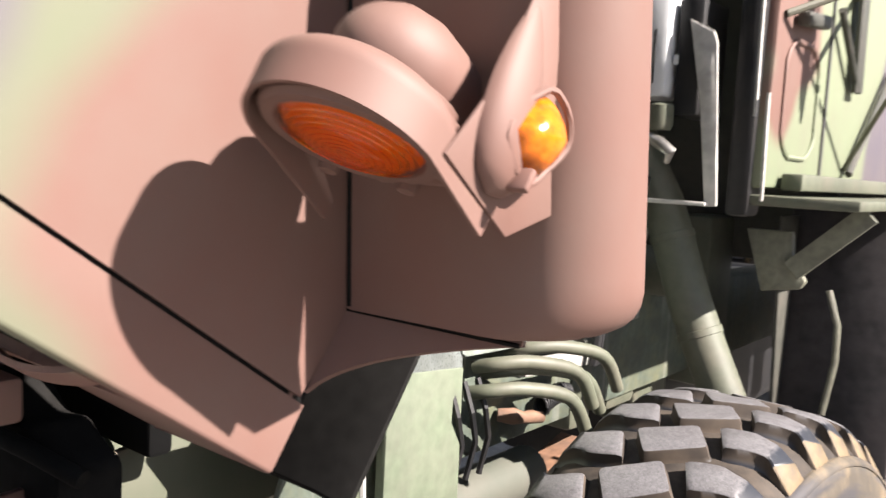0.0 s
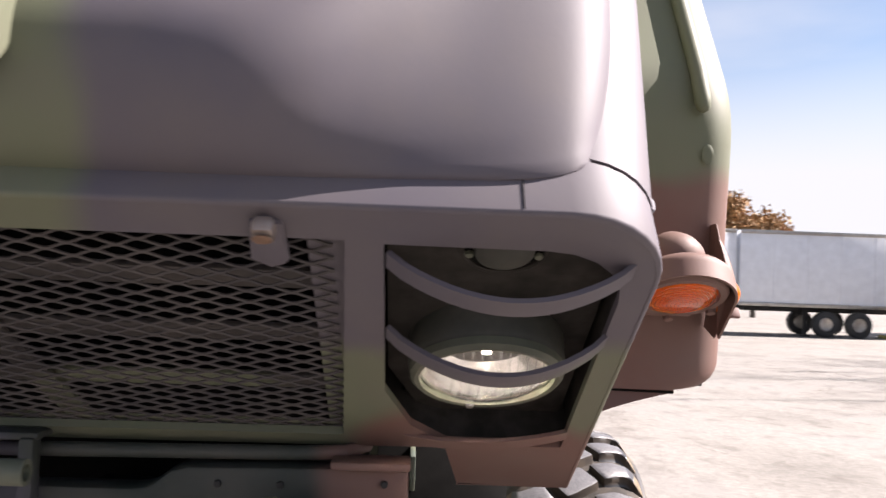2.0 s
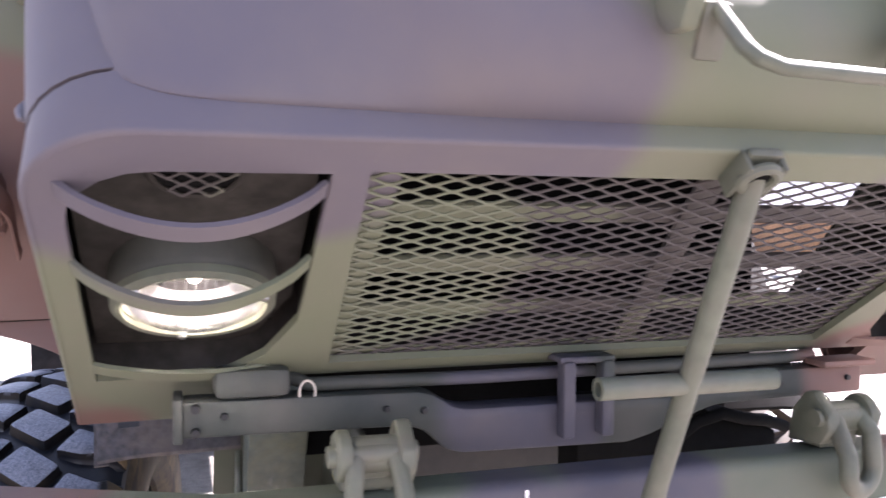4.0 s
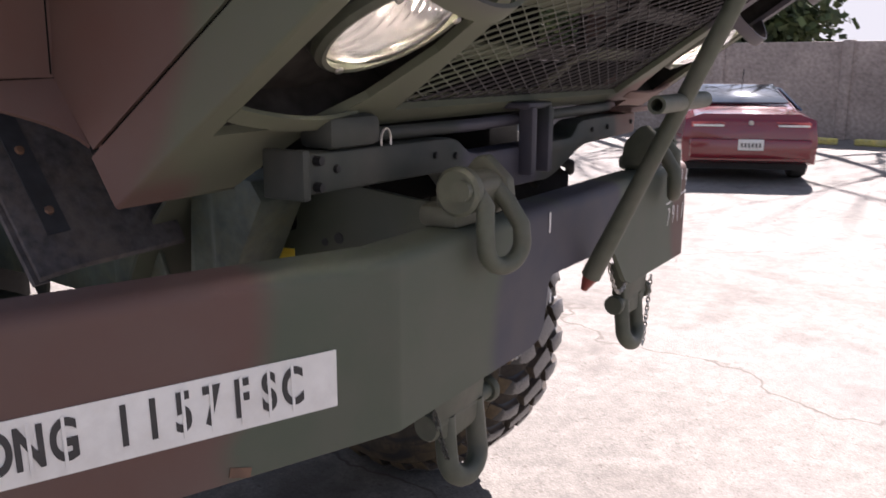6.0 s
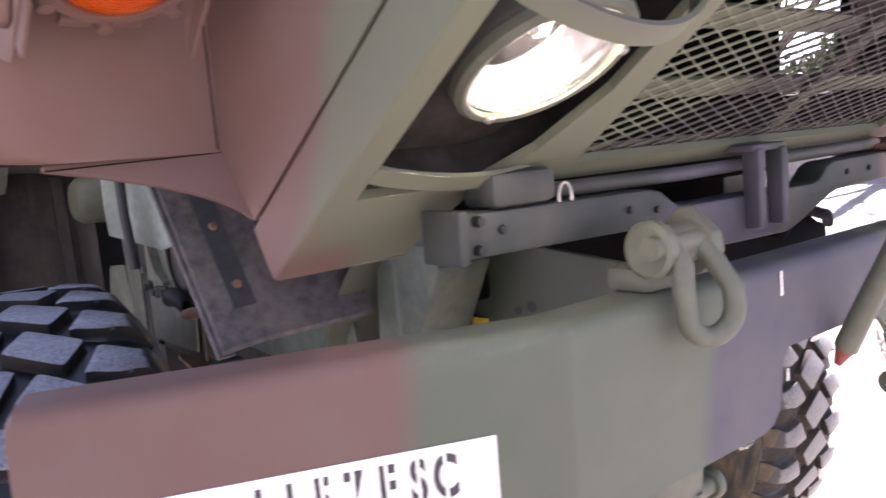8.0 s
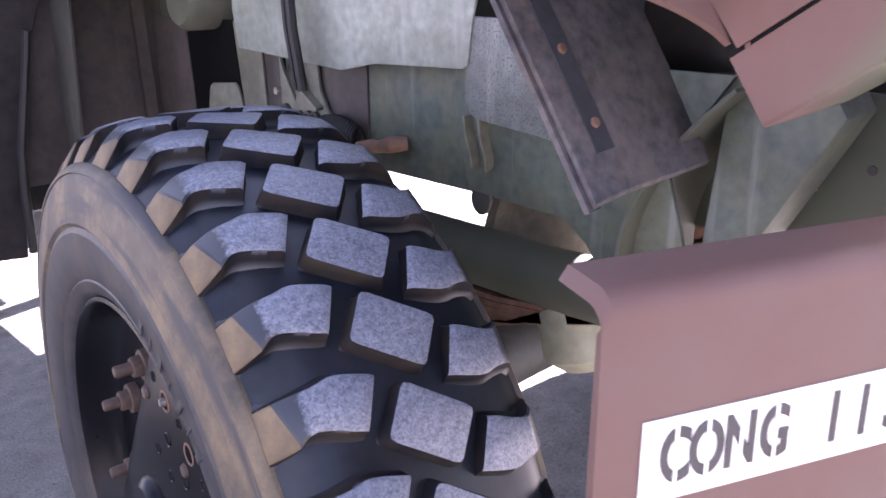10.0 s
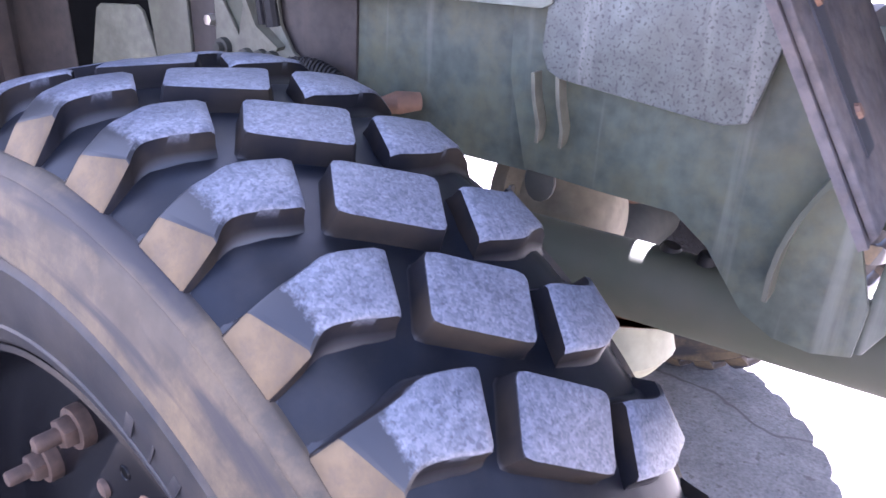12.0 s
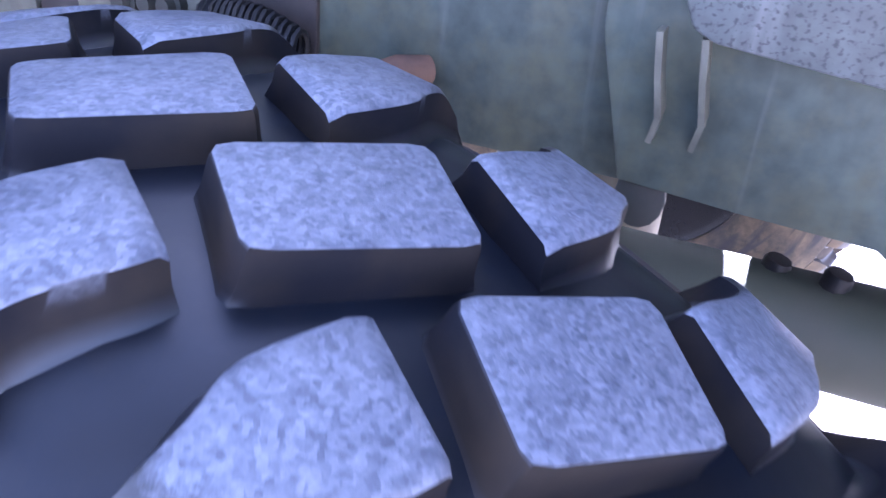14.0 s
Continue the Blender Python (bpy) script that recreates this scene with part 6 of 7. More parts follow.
                ring.append([b.verts.new(P(w_, a_, r_)) for w_, a_, r_ in (
                    (wa, aa - k * run, lo), (wa, aa - k * run * 0.45, lo + deep * 0.18), (wa, aa - k * 0.30, lo + deep * 0.55), (wa, aa - k * 0.12, ra - 0.0030 - dip), (wa * 0.94 + wb * 0.06, aa + k * 0.22, ra - dip),
                    (wb * 0.94 + wa * 0.06, ab - k * 0.22, rb - dip), (wb, ab + k * 0.12, rb - 0.0030 - dip), (wb, ab + k * 0.30, lo + deep * 0.55), (wb, ab + k * run * 0.45, lo + deep * 0.18), (wb, ab + k * run, lo))])
            for i, (A, B) in enumerate(zip(ring, ring[1:])):
                for q in range(9):
                    f = b.faces.new((A[q], A[q + 1], B[q + 1], B[q]))
                    f.material_index = 1 if 2 < q < 6 and i >= bend else 0
            b.faces.new(ring[0])
            b.faces.new(ring[-1][::-1])
        bmesh.ops.recalc_face_normals(b, faces=b.faces)
        return b

    first = {}
    for kind in ("centre", "outer", "inner"):
        b = block_mesh(kind)
        if pieces:
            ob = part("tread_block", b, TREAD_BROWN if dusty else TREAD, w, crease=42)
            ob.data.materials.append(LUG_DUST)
            first[kind] = ob
            ob.rotation_euler = (radians(phase), 0, 0)
            for k in range(1, ROWS):
                q = ob.copy()
                scene.collection.objects.link(q)
                q.rotation_euler = (radians(phase + k * 360 / ROWS), 0, 0)
        else:
            me = bpy.data.meshes.new("t")
            b.to_mesh(me)
            b.free()
            a = bmesh.new()
            for k in range(ROWS):
                c = bmesh.new()
                c.from_mesh(me)
                bmesh.ops.transform(c, matrix=Matrix.Rotation(radians(k * 360 / ROWS), 4, "X"), verts=c.verts)
                join(a, c)
            bpy.data.meshes.remove(me)
            part("tread", a, TREAD, w).data.materials.append(LUG_DUST)
    return w


def tread_material(name, top_dark, top_pale, flank_dark, flank_pale):
    m = bpy.data.materials.new(name)
    m.use_nodes = True
    n, l = m.node_tree.nodes, m.node_tree.links
    b = n["Principled BSDF"]
    co = n.new("ShaderNodeTexCoord")
    info = n.new("ShaderNodeObjectInfo")
    add = n.new("ShaderNodeVectorMath")
    l.new(co.outputs["Object"], add.inputs[0])
    l.new(info.outputs["Random"], add.inputs[1])
    sp = n.new("ShaderNodeSeparateXYZ")
    l.new(co.outputs["Object"], sp.inputs[0])
    rad = n.new("ShaderNodeVectorMath")
    rad.operation = "LENGTH"
    cmb = n.new("ShaderNodeCombineXYZ")
    l.new(sp.outputs["Y"], cmb.inputs["X"])
    l.new(sp.outputs["Z"], cmb.inputs["Y"])
    l.new(cmb.outputs["Vector"], rad.inputs[0])
    worn = n.new("ShaderNodeMapRange")
    worn.inputs["From Min"].default_value, worn.inputs["From Max"].default_value = 0.6545, 0.6590
    chip = n.new("ShaderNodeTexVoronoi")
    chip.inputs["Scale"].default_value = 380
    chip.inputs["Randomness"].default_value = 1.0
    n1 = n.new("ShaderNodeTexNoise")
    n1.inputs["Scale"].default_value, n1.inputs["Detail"].default_value, n1.inputs["Roughness"].default_value = 110, 7, 0.75
    n2 = n.new("ShaderNodeTexNoise")
    n2.inputs["Scale"].default_value, n2.inputs["Detail"].default_value = 14, 5
    wadd = n.new("ShaderNodeMath")
    wadd.operation = "MULTIPLY_ADD"
    wadd.inputs[1].default_value = 0.009
    for t in (chip, n1, n2):
        l.new(add.outputs["Vector"], t.inputs["Vector"])
    l.new(n2.outputs["Fac"], wadd.inputs[0])
    l.new(rad.outputs["Value"], wadd.inputs[2])
    sub = n.new("ShaderNodeMath")
    sub.operation = "SUBTRACT"
    sub.inputs[1].default_value = 0.0120
    rag = n.new("ShaderNodeMath")
    rag.operation = "MULTIPLY_ADD"
    rag.inputs[1].default_value = 0.015
    l.new(n1.outputs["Fac"], rag.inputs[0])
    l.new(wadd.outputs["Value"], rag.inputs[2])
    l.new(rag.outputs["Value"], sub.inputs[0])
    l.new(sub.outputs["Value"], worn.inputs["Value"])
    # worn tops are grey and chipped, flanks are black with brown dust
    r1 = n.new("ShaderNodeValToRGB")
    e = r1.color_ramp.elements
    e[0].position, e[0].color, e[1].position, e[1].color = 0.34, (*top_dark, 1), 0.86, (*top_pale, 1)
    csep = n.new("ShaderNodeSeparateColor")
    l.new(chip.outputs["Color"], csep.inputs["Color"])
    fleck = n.new("ShaderNodeMath")
    fleck.operation = "MULTIPLY_ADD"
    fleck.inputs[1].default_value = 0.30
    l.new(csep.outputs["Red"], fleck.inputs[0])
    nsub = n.new("ShaderNodeMath")
    nsub.operation = "SUBTRACT"
    nsub.inputs[1].default_value = 0.09
    l.new(n1.outputs["Fac"], nsub.inputs[0])
    l.new(nsub.outputs["Value"], fleck.inputs[2])
    l.new(fleck.outputs["Value"], r1.inputs["Fac"])
    r2 = n.new("ShaderNodeValToRGB")
    e = r2.color_ramp.elements
    e[0].position, e[0].color, e[1].position, e[1].color = 0.42, (*flank_dark, 1), 0.74, (*flank_pale, 1)
    l.new(n2.outputs["Fac"], r2.inputs["Fac"])
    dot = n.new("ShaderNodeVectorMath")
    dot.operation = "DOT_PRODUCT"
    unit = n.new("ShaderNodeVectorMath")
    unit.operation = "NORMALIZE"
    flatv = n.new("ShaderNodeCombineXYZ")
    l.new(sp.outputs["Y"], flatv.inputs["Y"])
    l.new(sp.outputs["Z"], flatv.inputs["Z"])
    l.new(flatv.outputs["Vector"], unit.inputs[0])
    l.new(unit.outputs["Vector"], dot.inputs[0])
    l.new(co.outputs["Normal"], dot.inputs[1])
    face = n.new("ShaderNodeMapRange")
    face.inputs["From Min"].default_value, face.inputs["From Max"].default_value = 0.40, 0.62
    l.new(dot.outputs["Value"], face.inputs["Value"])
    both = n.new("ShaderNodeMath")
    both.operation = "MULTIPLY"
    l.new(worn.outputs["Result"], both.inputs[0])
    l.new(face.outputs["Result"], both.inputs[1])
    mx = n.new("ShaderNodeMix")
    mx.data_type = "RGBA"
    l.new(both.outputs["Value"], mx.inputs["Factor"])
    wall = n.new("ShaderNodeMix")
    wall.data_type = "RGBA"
    # unworn upward faces: black rubber with some sky blue mixed in
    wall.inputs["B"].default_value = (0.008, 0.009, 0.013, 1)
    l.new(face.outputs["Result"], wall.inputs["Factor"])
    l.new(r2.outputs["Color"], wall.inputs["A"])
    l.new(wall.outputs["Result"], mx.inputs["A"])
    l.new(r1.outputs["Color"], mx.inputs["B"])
    l.new(mx.outputs["Result"], b.inputs["Base Color"])
    b.inputs["Roughness"].default_value = 0.40
    b.inputs["Specular IOR Level"].default_value = 0.7
    bp = n.new("ShaderNodeBump")
    bp.inputs["Strength"].default_value, bp.inputs["Distance"].default_value = 0.45, 0.0012
    l.new(n1.outputs["Fac"], bp.inputs["Height"])
    rg = n.new("ShaderNodeMapRange")
    rg.inputs["To Min"].default_value, rg.inputs["To Max"].default_value = 0.75, 0.42
    l.new(face.outputs["Result"], rg.inputs["Value"])
    l.new(rg.outputs["Result"], b.inputs["Roughness"])
    sg = n.new("ShaderNodeMapRange")
    sg.inputs["To Min"].default_value, sg.inputs["To Max"].default_value = 0.18, 0.7
    l.new(face.outputs["Result"], sg.inputs["Value"])
    l.new(sg.outputs["Result"], b.inputs["Specular IOR Level"])
    bs = n.new("ShaderNodeMath")
    bs.operation = "MULTIPLY_ADD"
    bs.inputs[1].default_value, bs.inputs[2].default_value = 0.5, 0.06
    l.new(both.outputs["Value"], bs.inputs[0])
    l.new(bs.outputs["Value"], bp.inputs["Strength"])
    l.new(bp.outputs["Normal"], b.inputs["Normal"])
    return m


# worn grey tops tinted bluish to stand in for the sky they reflect
TREAD = tread_material("worn_sky_tinted_tread_rubber", (0.060, 0.068, 0.092), (0.215, 0.226, 0.268), (0.008, 0.008, 0.011), (0.034, 0.026, 0.018))
TREAD_BROWN = tread_material("dusty_brown_tread", (0.072, 0.068, 0.070), (0.150, 0.145, 0.148), (0.040, 0.033, 0.028), (0.088, 0.068, 0.052))
GROOVE_BROWN = material("dusty_groove_rubber", (0.034, 0.029, 0.025), 0.7, grain=0.25, scale=30, bump=0.1, big=0.4, big_scale=9, dirt=(0.085, 0.066, 0.05), dirt_amount=0.6, spec=0.2)
# dust on the outward lug faces, warmed in colour for the same bounced light
LUG_DUST = material("dusty_warm_lit_lug_face", (0.125, 0.088, 0.046), 0.7, grain=0.18, scale=45, bump=0.15, big=0.3, big_scale=14, dirt=(0.06, 0.05, 0.045), dirt_amount=0.6)
wheel(-1, 1.115, 0.651, -0.920, -6.5, 119.9)
wheel(1, 1.115, 0.717, 0.965, -5, 122.0, size=0.92, dusty=True)
for y in (5.6, 7.1):
    for s in (-1, 1):
        wheel(s, y, 0.660 if s < 0 else 0.765, s * 0.98, 0, 0, pieces=False)

# ---------------------------------------------------------------- cab side, seen past the fenders
cab = new("cab")
cab.parent = truck
cab["label"] = "pale green camouflage cab"
PALE = material("pale_bracket", (0.36, 0.35, 0.33), 0.5, grain=0.2, dirt=(0.2, 0.17, 0.14), dirt_amount=0.4)
MUDGUARD = material("black_mudguard_rubber", (0.026, 0.024, 0.025), 0.75, grain=0.3, scale=30, big=0.4, bump=0.2, dirt=(0.05, 0.042, 0.042), dirt_amount=0.5, spec=0.2)
GLASS_DARK = glassy("cab_glass", (0.75, 0.85, 0.85), 0.02)
for s in (1, -1):
    # cowl and door side, one plane
    bm = bmesh.new()
    prism(bm, [Vector((s * 0.885, y, z)) for y, z in ((1.47, 1.69), (3.35, 1.69), (3.35, 3.0), (2.75, 3.0), (2.35, 2.50), (1.50, 2.42))], Vector((s * -0.04, 0, 0)), 0.010)
    part("door_side", bm, CAB_PAINT, cab)
    bm = bmesh.new()
    tube(bm, [Vector((s * 0.887, 1.67 + 0.122 * cx, 1.880 + 0.122 * cz)) for cx, cz in [(max(-1, min(1, 1.25 * math.cos(t))), max(-1, min(1, 1.1 * math.sin(t)))) for t in [2 * math.pi * k / 32 for k in range(32)]]], 0.005, 6, closed=True)
    part("door_pressing", bm, CAB_PAINT, cab)
    for y in (1.875, 3.2):
        bm = bmesh.new()
        box(bm, (s * 0.886, y, 2.08), (0.006, 0.014, 0.78))
        part("door_gap", bm, STENCIL_BLACK, cab)
    bm = bmesh.new()
    box(bm, (s * 0.905, 2.78, 2.05), (0.03, 0.10, 0.03), None, 0.008)
    part("door_handle", bm, BLACK_METAL, cab)
    bm = bmesh.new()
    prism(bm, [Vector((s * 0.888, y, z)) for y, z in ((2.42, 2.46), (3.15, 2.46), (3.15, 2.92), (2.78, 2.92))], Vector((s * 0.004, 0, 0)))
    part("door_window", bm, GLASS_DARK, cab)
    bm = bmesh.new()
    box(bm, (s * 0.915, 2.05, 1.705), (0.045, 0.98, 0.036), None, 0.006)
    part("cowl_bar", bm, OLIVE, cab)
    bm = bmesh.new()
    box(bm, (s * 0.905, 1.66, 2.050), (0.03, 0.17, 0.030), Matrix.Rotation(radians(6), 3, "X"), 0.008)
    part("hinge", bm, OLIVE_DARK, cab)
    bm = bmesh.new()
    box(bm, (s * 0.905, 2.08, 2.10), (0.012, 0.075, 0.32), Matrix.Rotation(radians(3), 3, "X"), 0.004)
    part("strut_plate", bm, OLIVE_DARK, cab)
    bm = bmesh.new()
    tube(bm, [(s * 0.905, 1.87, 2.11), (s * 0.905, 2.09, 1.945)], 0.009, 8)
    tube(bm, [(s * 0.905, 2.50, 2.05), (s * 0.905, 2.085, 1.735)], 0.010, 8)
    part("strut_rod", bm, OLIVE_DARK, cab)
    if s > 0:
        bm = bmesh.new()
        prism(bm, [Vector((px, 1.62, pz)) for px, pz in ((0.812, 1.60), (0.91, 1.60), (0.915, 1.55), (0.946, 1.495), (0.935, 1.478), (0.854, 1.465))], Vector((0, 0.02, 0)), 0.004)
        tube(bm, [(0.918, 1.615, 1.517), (1.057, 1.62, 1.649)], 0, flat=(Vector((0, 1, 0)), 0.010, 0.022))
        tube(bm, [(0.976, 1.70, 1.475), (1.000, 1.70, 1.40), (1.002, 1.70, 1.32), (0.985, 1.70, 1.20)], 0.007, 8)
        part("step_bracket", bm, BRACKET, cab, "dusty olive step bracket and strut")
    # running board and step
    bm = bmesh.new()
    box(bm, (s * 0.96, 2.42, 1.665), (0.22, 1.90, 0.022), None, 0.006)
    part("running_board", bm, OLIVE, cab)
    bm = bmesh.new()
    if s > 0:
        box(bm, (s * 0.92, 2.08, 1.05), (0.30, 0.03, 1.20), Matrix.Rotation(radians(-4), 3, "X"), 0.01)
    else:
        prism(bm, [Vector(p) for p in ((-0.80, 2.06, 1.66), (-1.16, 2.06, 1.66), (-1.16, 2.09, 0.87), (-0.935, 2.09, 0.845), (-0.925, 2.085, 1.02), (-0.86, 2.07, 1.36), (-0.825, 2.065, 1.46))], Vector((0, 0.014, 0)), 0.003)
    part("mudguard", bm, MUDGUARD, cab, "black rubber mudguard")
    if s < 0:
        bm = bmesh.new()
        tube(bm, [(-0.865, 2.055, 1.40), (-0.875, 2.06, 1.33), (-0.915, 2.07, 1.12), (-0.922, 2.075, 1.02), (-0.925, 2.08, 0.86)], 0.011, 8)
        part("edge_rod", bm, BLACK_METAL, cab)
        bm = bmesh.new()
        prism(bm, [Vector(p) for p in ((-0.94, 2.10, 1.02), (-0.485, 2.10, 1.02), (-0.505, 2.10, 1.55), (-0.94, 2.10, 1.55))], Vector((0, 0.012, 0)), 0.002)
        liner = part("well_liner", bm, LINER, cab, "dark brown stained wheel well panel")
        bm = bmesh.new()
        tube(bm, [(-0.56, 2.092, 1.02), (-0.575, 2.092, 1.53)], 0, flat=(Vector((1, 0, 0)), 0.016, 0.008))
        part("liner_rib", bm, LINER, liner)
        bm = bmesh.new()
        box(bm, (-0.64, 2.06, 1.568), (0.40, 0.07, 0.045), Matrix.Rotation(radians(2), 3, "Y"), 0.008)
        part("well_beam", bm, OLIVE_DARK, cab)
        bm = bmesh.new()
        prism(bm, [Vector(p) for p in ((-0.775, 1.90, 1.72), (-0.825, 1.90, 1.72), (-0.868, 1.90, 1.49), (-0.830, 1.90, 1.495))], Vector((0, 0.05, 0)), 0.004)
        part("cab_bracket", bm, BRACKET, cab, "dusty olive cab bracket")
        bm = bmesh.new()
        prism(bm, [Vector(p) for p in ((-0.735, 1.91, 1.565), (-0.815, 1.91, 1.575), (-0.835, 1.91, 1.495), (-0.775, 1.91, 1.485), (-0.772, 1.91, 1.492), (-0.752, 1.91, 1.495))], Vector((0, 0.006, 0)), 0.001)
        part("bracket_plate", bm, BRACKET, cab)
        bm = bmesh.new()
        tube(bm, [(-1.05, 1.88, 1.72), (-0.87, 1.88, 1.53)], [0.022, 0.018], 8)
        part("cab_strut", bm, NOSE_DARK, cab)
    bm = bmesh.new()
    prism(bm, [Vector((s * 0.78, y, z)) for y, z in ((1.96, 1.62), (2.14, 1.62), (2.16, 0.84), (2.05, 0.9))], Vector((s * 0.01, 0, 0)), 0.003)
    part("mudguard_rib", bm, OLIVE_DARK, cab)
    bm = bmesh.new()
    box(bm, (s * 0.95, 2.87, 1.07 if s > 0 else 1.20), (0.36, 1.45, 0.80 if s > 0 else 0.54), None, 0.05)
    part("fuel_tank", bm, BLACK_METAL, cab, "dark fuel tank under the cab")
    # mirror on its bracket
    bm = bmesh.new()
    box(bm, (s * 1.262, 1.752, 2.375), (0.105, 0.035, 0.330), Matrix.Rotation(radians(s * -8), 3, "Z"), 0.016, 3)
    mir = part("mirror_housing", bm, OLIVE, cab, "olive rear-view mirror")
    bm = bmesh.new()
    box(bm, (s * 1.262, 1.731, 2.375), (0.075, 0.006, 0.29), Matrix.Rotation(radians(s * -8), 3, "Z"), 0.002)
    for dx in (-0.018, 0.012):
        box(bm, (s * 1.262 + dx, 1.727 - 0.14 * dx * s, 2.375), (0.006, 0.006, 0.26), Matrix.Rotation(radians(s * -8), 3, "Z"), 0.002)
    part("mirror_back", bm, PALE, mir, "pale pressed mirror back")
    bm = bmesh.new()
    tube(bm, [(s * 0.89, 2.05, 2.17), (s * 1.20, 1.76, 2.20), (s * 1.30, 1.752, 2.195), (s * 1.322, 1.752, 2.215), (s * 1.322, 1.752, 2.52), (s * 1.30, 1.752, 2.545), (s * 1.18, 1.80, 2.56), (s * 0.89, 2.4, 2.62)], 0.009, 8)
    tube(bm, [(s * 0.89, 1.51, 2.04), (s * 1.19, 1.77, 2.20)], 0.008, 8)
    tube(bm, [(s * 0.89, 2.09, 1.745), (s * 1.185, 1.78, 2.20)], 0.006, 8)
    tube(bm, [(s * 1.185, 1.78, 2.20), (s * 1.185, 1.80, 2.58)], 0.008, 8)
    part("mirror_bracket", bm, OLIVE, cab)
    bm = bmesh.new()
    lathe(bm, [(0, 0.035), (0.03, 0.030), (0.05, 0.016), (0.058, 0.0), (0, -0.002)], 24, frame_of((s * 0.2, -1, 0), (1, 0, 0), (s * 1.172, 1.745, 2.375)))
    part("round_mirror", bm, OLIVE, cab, "small round mirror")
# firewall and roof so that the cab is closed
bm = bmesh.new()
box(bm, (0, 2.30, 1.95), (1.68, 0.05, 0.95), None, 0.01)
part("firewall", bm, OLIVE_DARK, cab)
bm = bmesh.new()
box(bm, (0, 2.95, 3.02), (1.8, 1.0, 0.06), None, 0.02)
part("roof", bm, CAB_PAINT, cab)
bm = bmesh.new()
box(bm, (0, 3.38, 2.3), (1.8, 0.05, 1.5), None, 0.01)
part("back_wall", bm, OLIVE_DARK, cab)
bm = bmesh.new()
prism(bm, [Vector((x, 2.30 + dy, z)) for x, dy, z in ((-0.84, 0, 2.44), (0.84, 0, 2.44), (0.84, 0.42, 2.99), (-0.84, 0.42, 2.99))], Vector((0, 0.006, 0)))
part("windscreen", bm, GLASS_DARK, cab)
# air cleaner, snorkel tube and boxes beside the engine
bm = bmesh.new()
tube(bm, [(0.585, 1.50, 1.80), (0.605, 1.515, 1.735), (0.630, 1.52, 1.690), (0.655, 1.52, 1.645), (0.685, 1.52, 1.571), (0.729, 1.52, 1.450), (0.775, 1.52, 1.344), (0.836, 1.52, 1.219), (0.90, 1.52, 1.09)], 0.047, 22)
for c, d in (((0.685, 1.52, 1.571), (0.31, 0, -0.85)), ((0.765, 1.52, 1.367), (0.4, 0, -0.92))):
    lathe(bm, [(0.047, -0.008), (0.0495, -0.007), (0.0495, 0.007), (0.047, 0.008)], 22, frame_of(d, (0, 1, 0), c))
part("intake_pipe", bm, OLIVE, truck, "thick olive intake pipe")
WHITE_PLASTIC = material("white_plastic_tank", (0.55, 0.56, 0.57), 0.35, grain=0.03, big=0.05)
bm = bmesh.new()
box(bm, (0.640, 1.45, 1.98), (0.10, 0.09, 0.23), None, 0.015)
tank = part("reservoir", bm, WHITE_PLASTIC, truck, "white plastic reservoir")
bm = bmesh.new()
box(bm, (0.662, 1.404, 1.95), (0.004, 0.004, 0.11))
part("level_slot", bm, STENCIL_BLACK, tank)
bm = bmesh.new()
box(bm, (0.725, 1.50, 1.95), (0.055, 0.14, 0.24), None, 0.008)
part("relay_box", bm, BLACK_METAL, truck, "black relay box")
bm = bmesh.new()
box(bm, (0.700, 1.428, 1.945), (0.010, 0.002, 0.020))
part("box_label", bm, WHITE_PLASTIC, truck)
bm = bmesh.new()
lathe(bm, [(0, 0), (0.022, 0), (0.026, 0.01), (0.026, 0.05), (0.020, 0.055), (0, 0.055)], 20, Matrix.Translation((0.680, 1.42, 1.80)))
part("valve_body", bm, OLIVE, truck)
bm = bmesh.new()
tube(bm, [(0.660, 1.41, 1.785), (0.690, 1.40, 1.772), (0.715, 1.40, 1.755), (0.700, 1.42, 1.735)], [0.010, 0.014, 0.013, 0.008], 10)
part("fitting", bm, STEEL, truck, "bright pipe fitting")
bm = bmesh.new()
prism(bm, [Vector(p) for p in ((0.727, 1.42, 2.025), (0.778, 1.42, 1.998), (0.786, 1.42, 1.975), (0.812, 1.42, 1.648), (0.788, 1.42, 1.646), (0.762, 1.42, 1.85))], Vector((0.0, 0.012, 0)), 0.002)
part("angle_bracket", bm, PALE, truck, "pale steel angle bracket")
bm = bmesh.new()
box(bm, (0.722, 1.42, 1.651), (0.145, 0.03, 0.008), None, 0.002)
part("tray", bm, PALE, truck)
bm = bmesh.new()
box(bm, (0.838, 1.50, 1.88), (0.050, 0.08, 0.50), None, 0.012)
part("heater_box", bm, BLACK_METAL, truck, "black heater box")
for x, z0, z1 in ((0.872, 1.83, 2.10), (0.898, 1.665, 1.875)):
    bm = bmesh.new()
    tube(bm, [(x, 1.43, z0), (x - 0.004, 1.43, z1)], 0.004, 6)
    part("edge_trim", bm, PALE, truck)
bm = bmesh.new()
box(bm, (0, 2.15, 2.445), (1.78, 0.50, 0.03), None, 0.01)
part("cowl_top", bm, CAB_PAINT, truck)
bm = bmesh.new()
prism(bm, [Vector((0.602, y, z)) for y, z in ((0.69, 1.10), (0.69, 1.377), (0.880, 1.361), (0.885, 1.10))], Vector((-0.02, 0, 0)), 0.003)
part("frame_cover", bm, material("sage_green_paint", (0.098, 0.118, 0.080), 0.6, grain=0.15, big=0.2, dirt=(0.13, 0.12, 0.10), dirt_amount=0.4), truck, "pale green cover plate on the frame")
bm = bmesh.new()
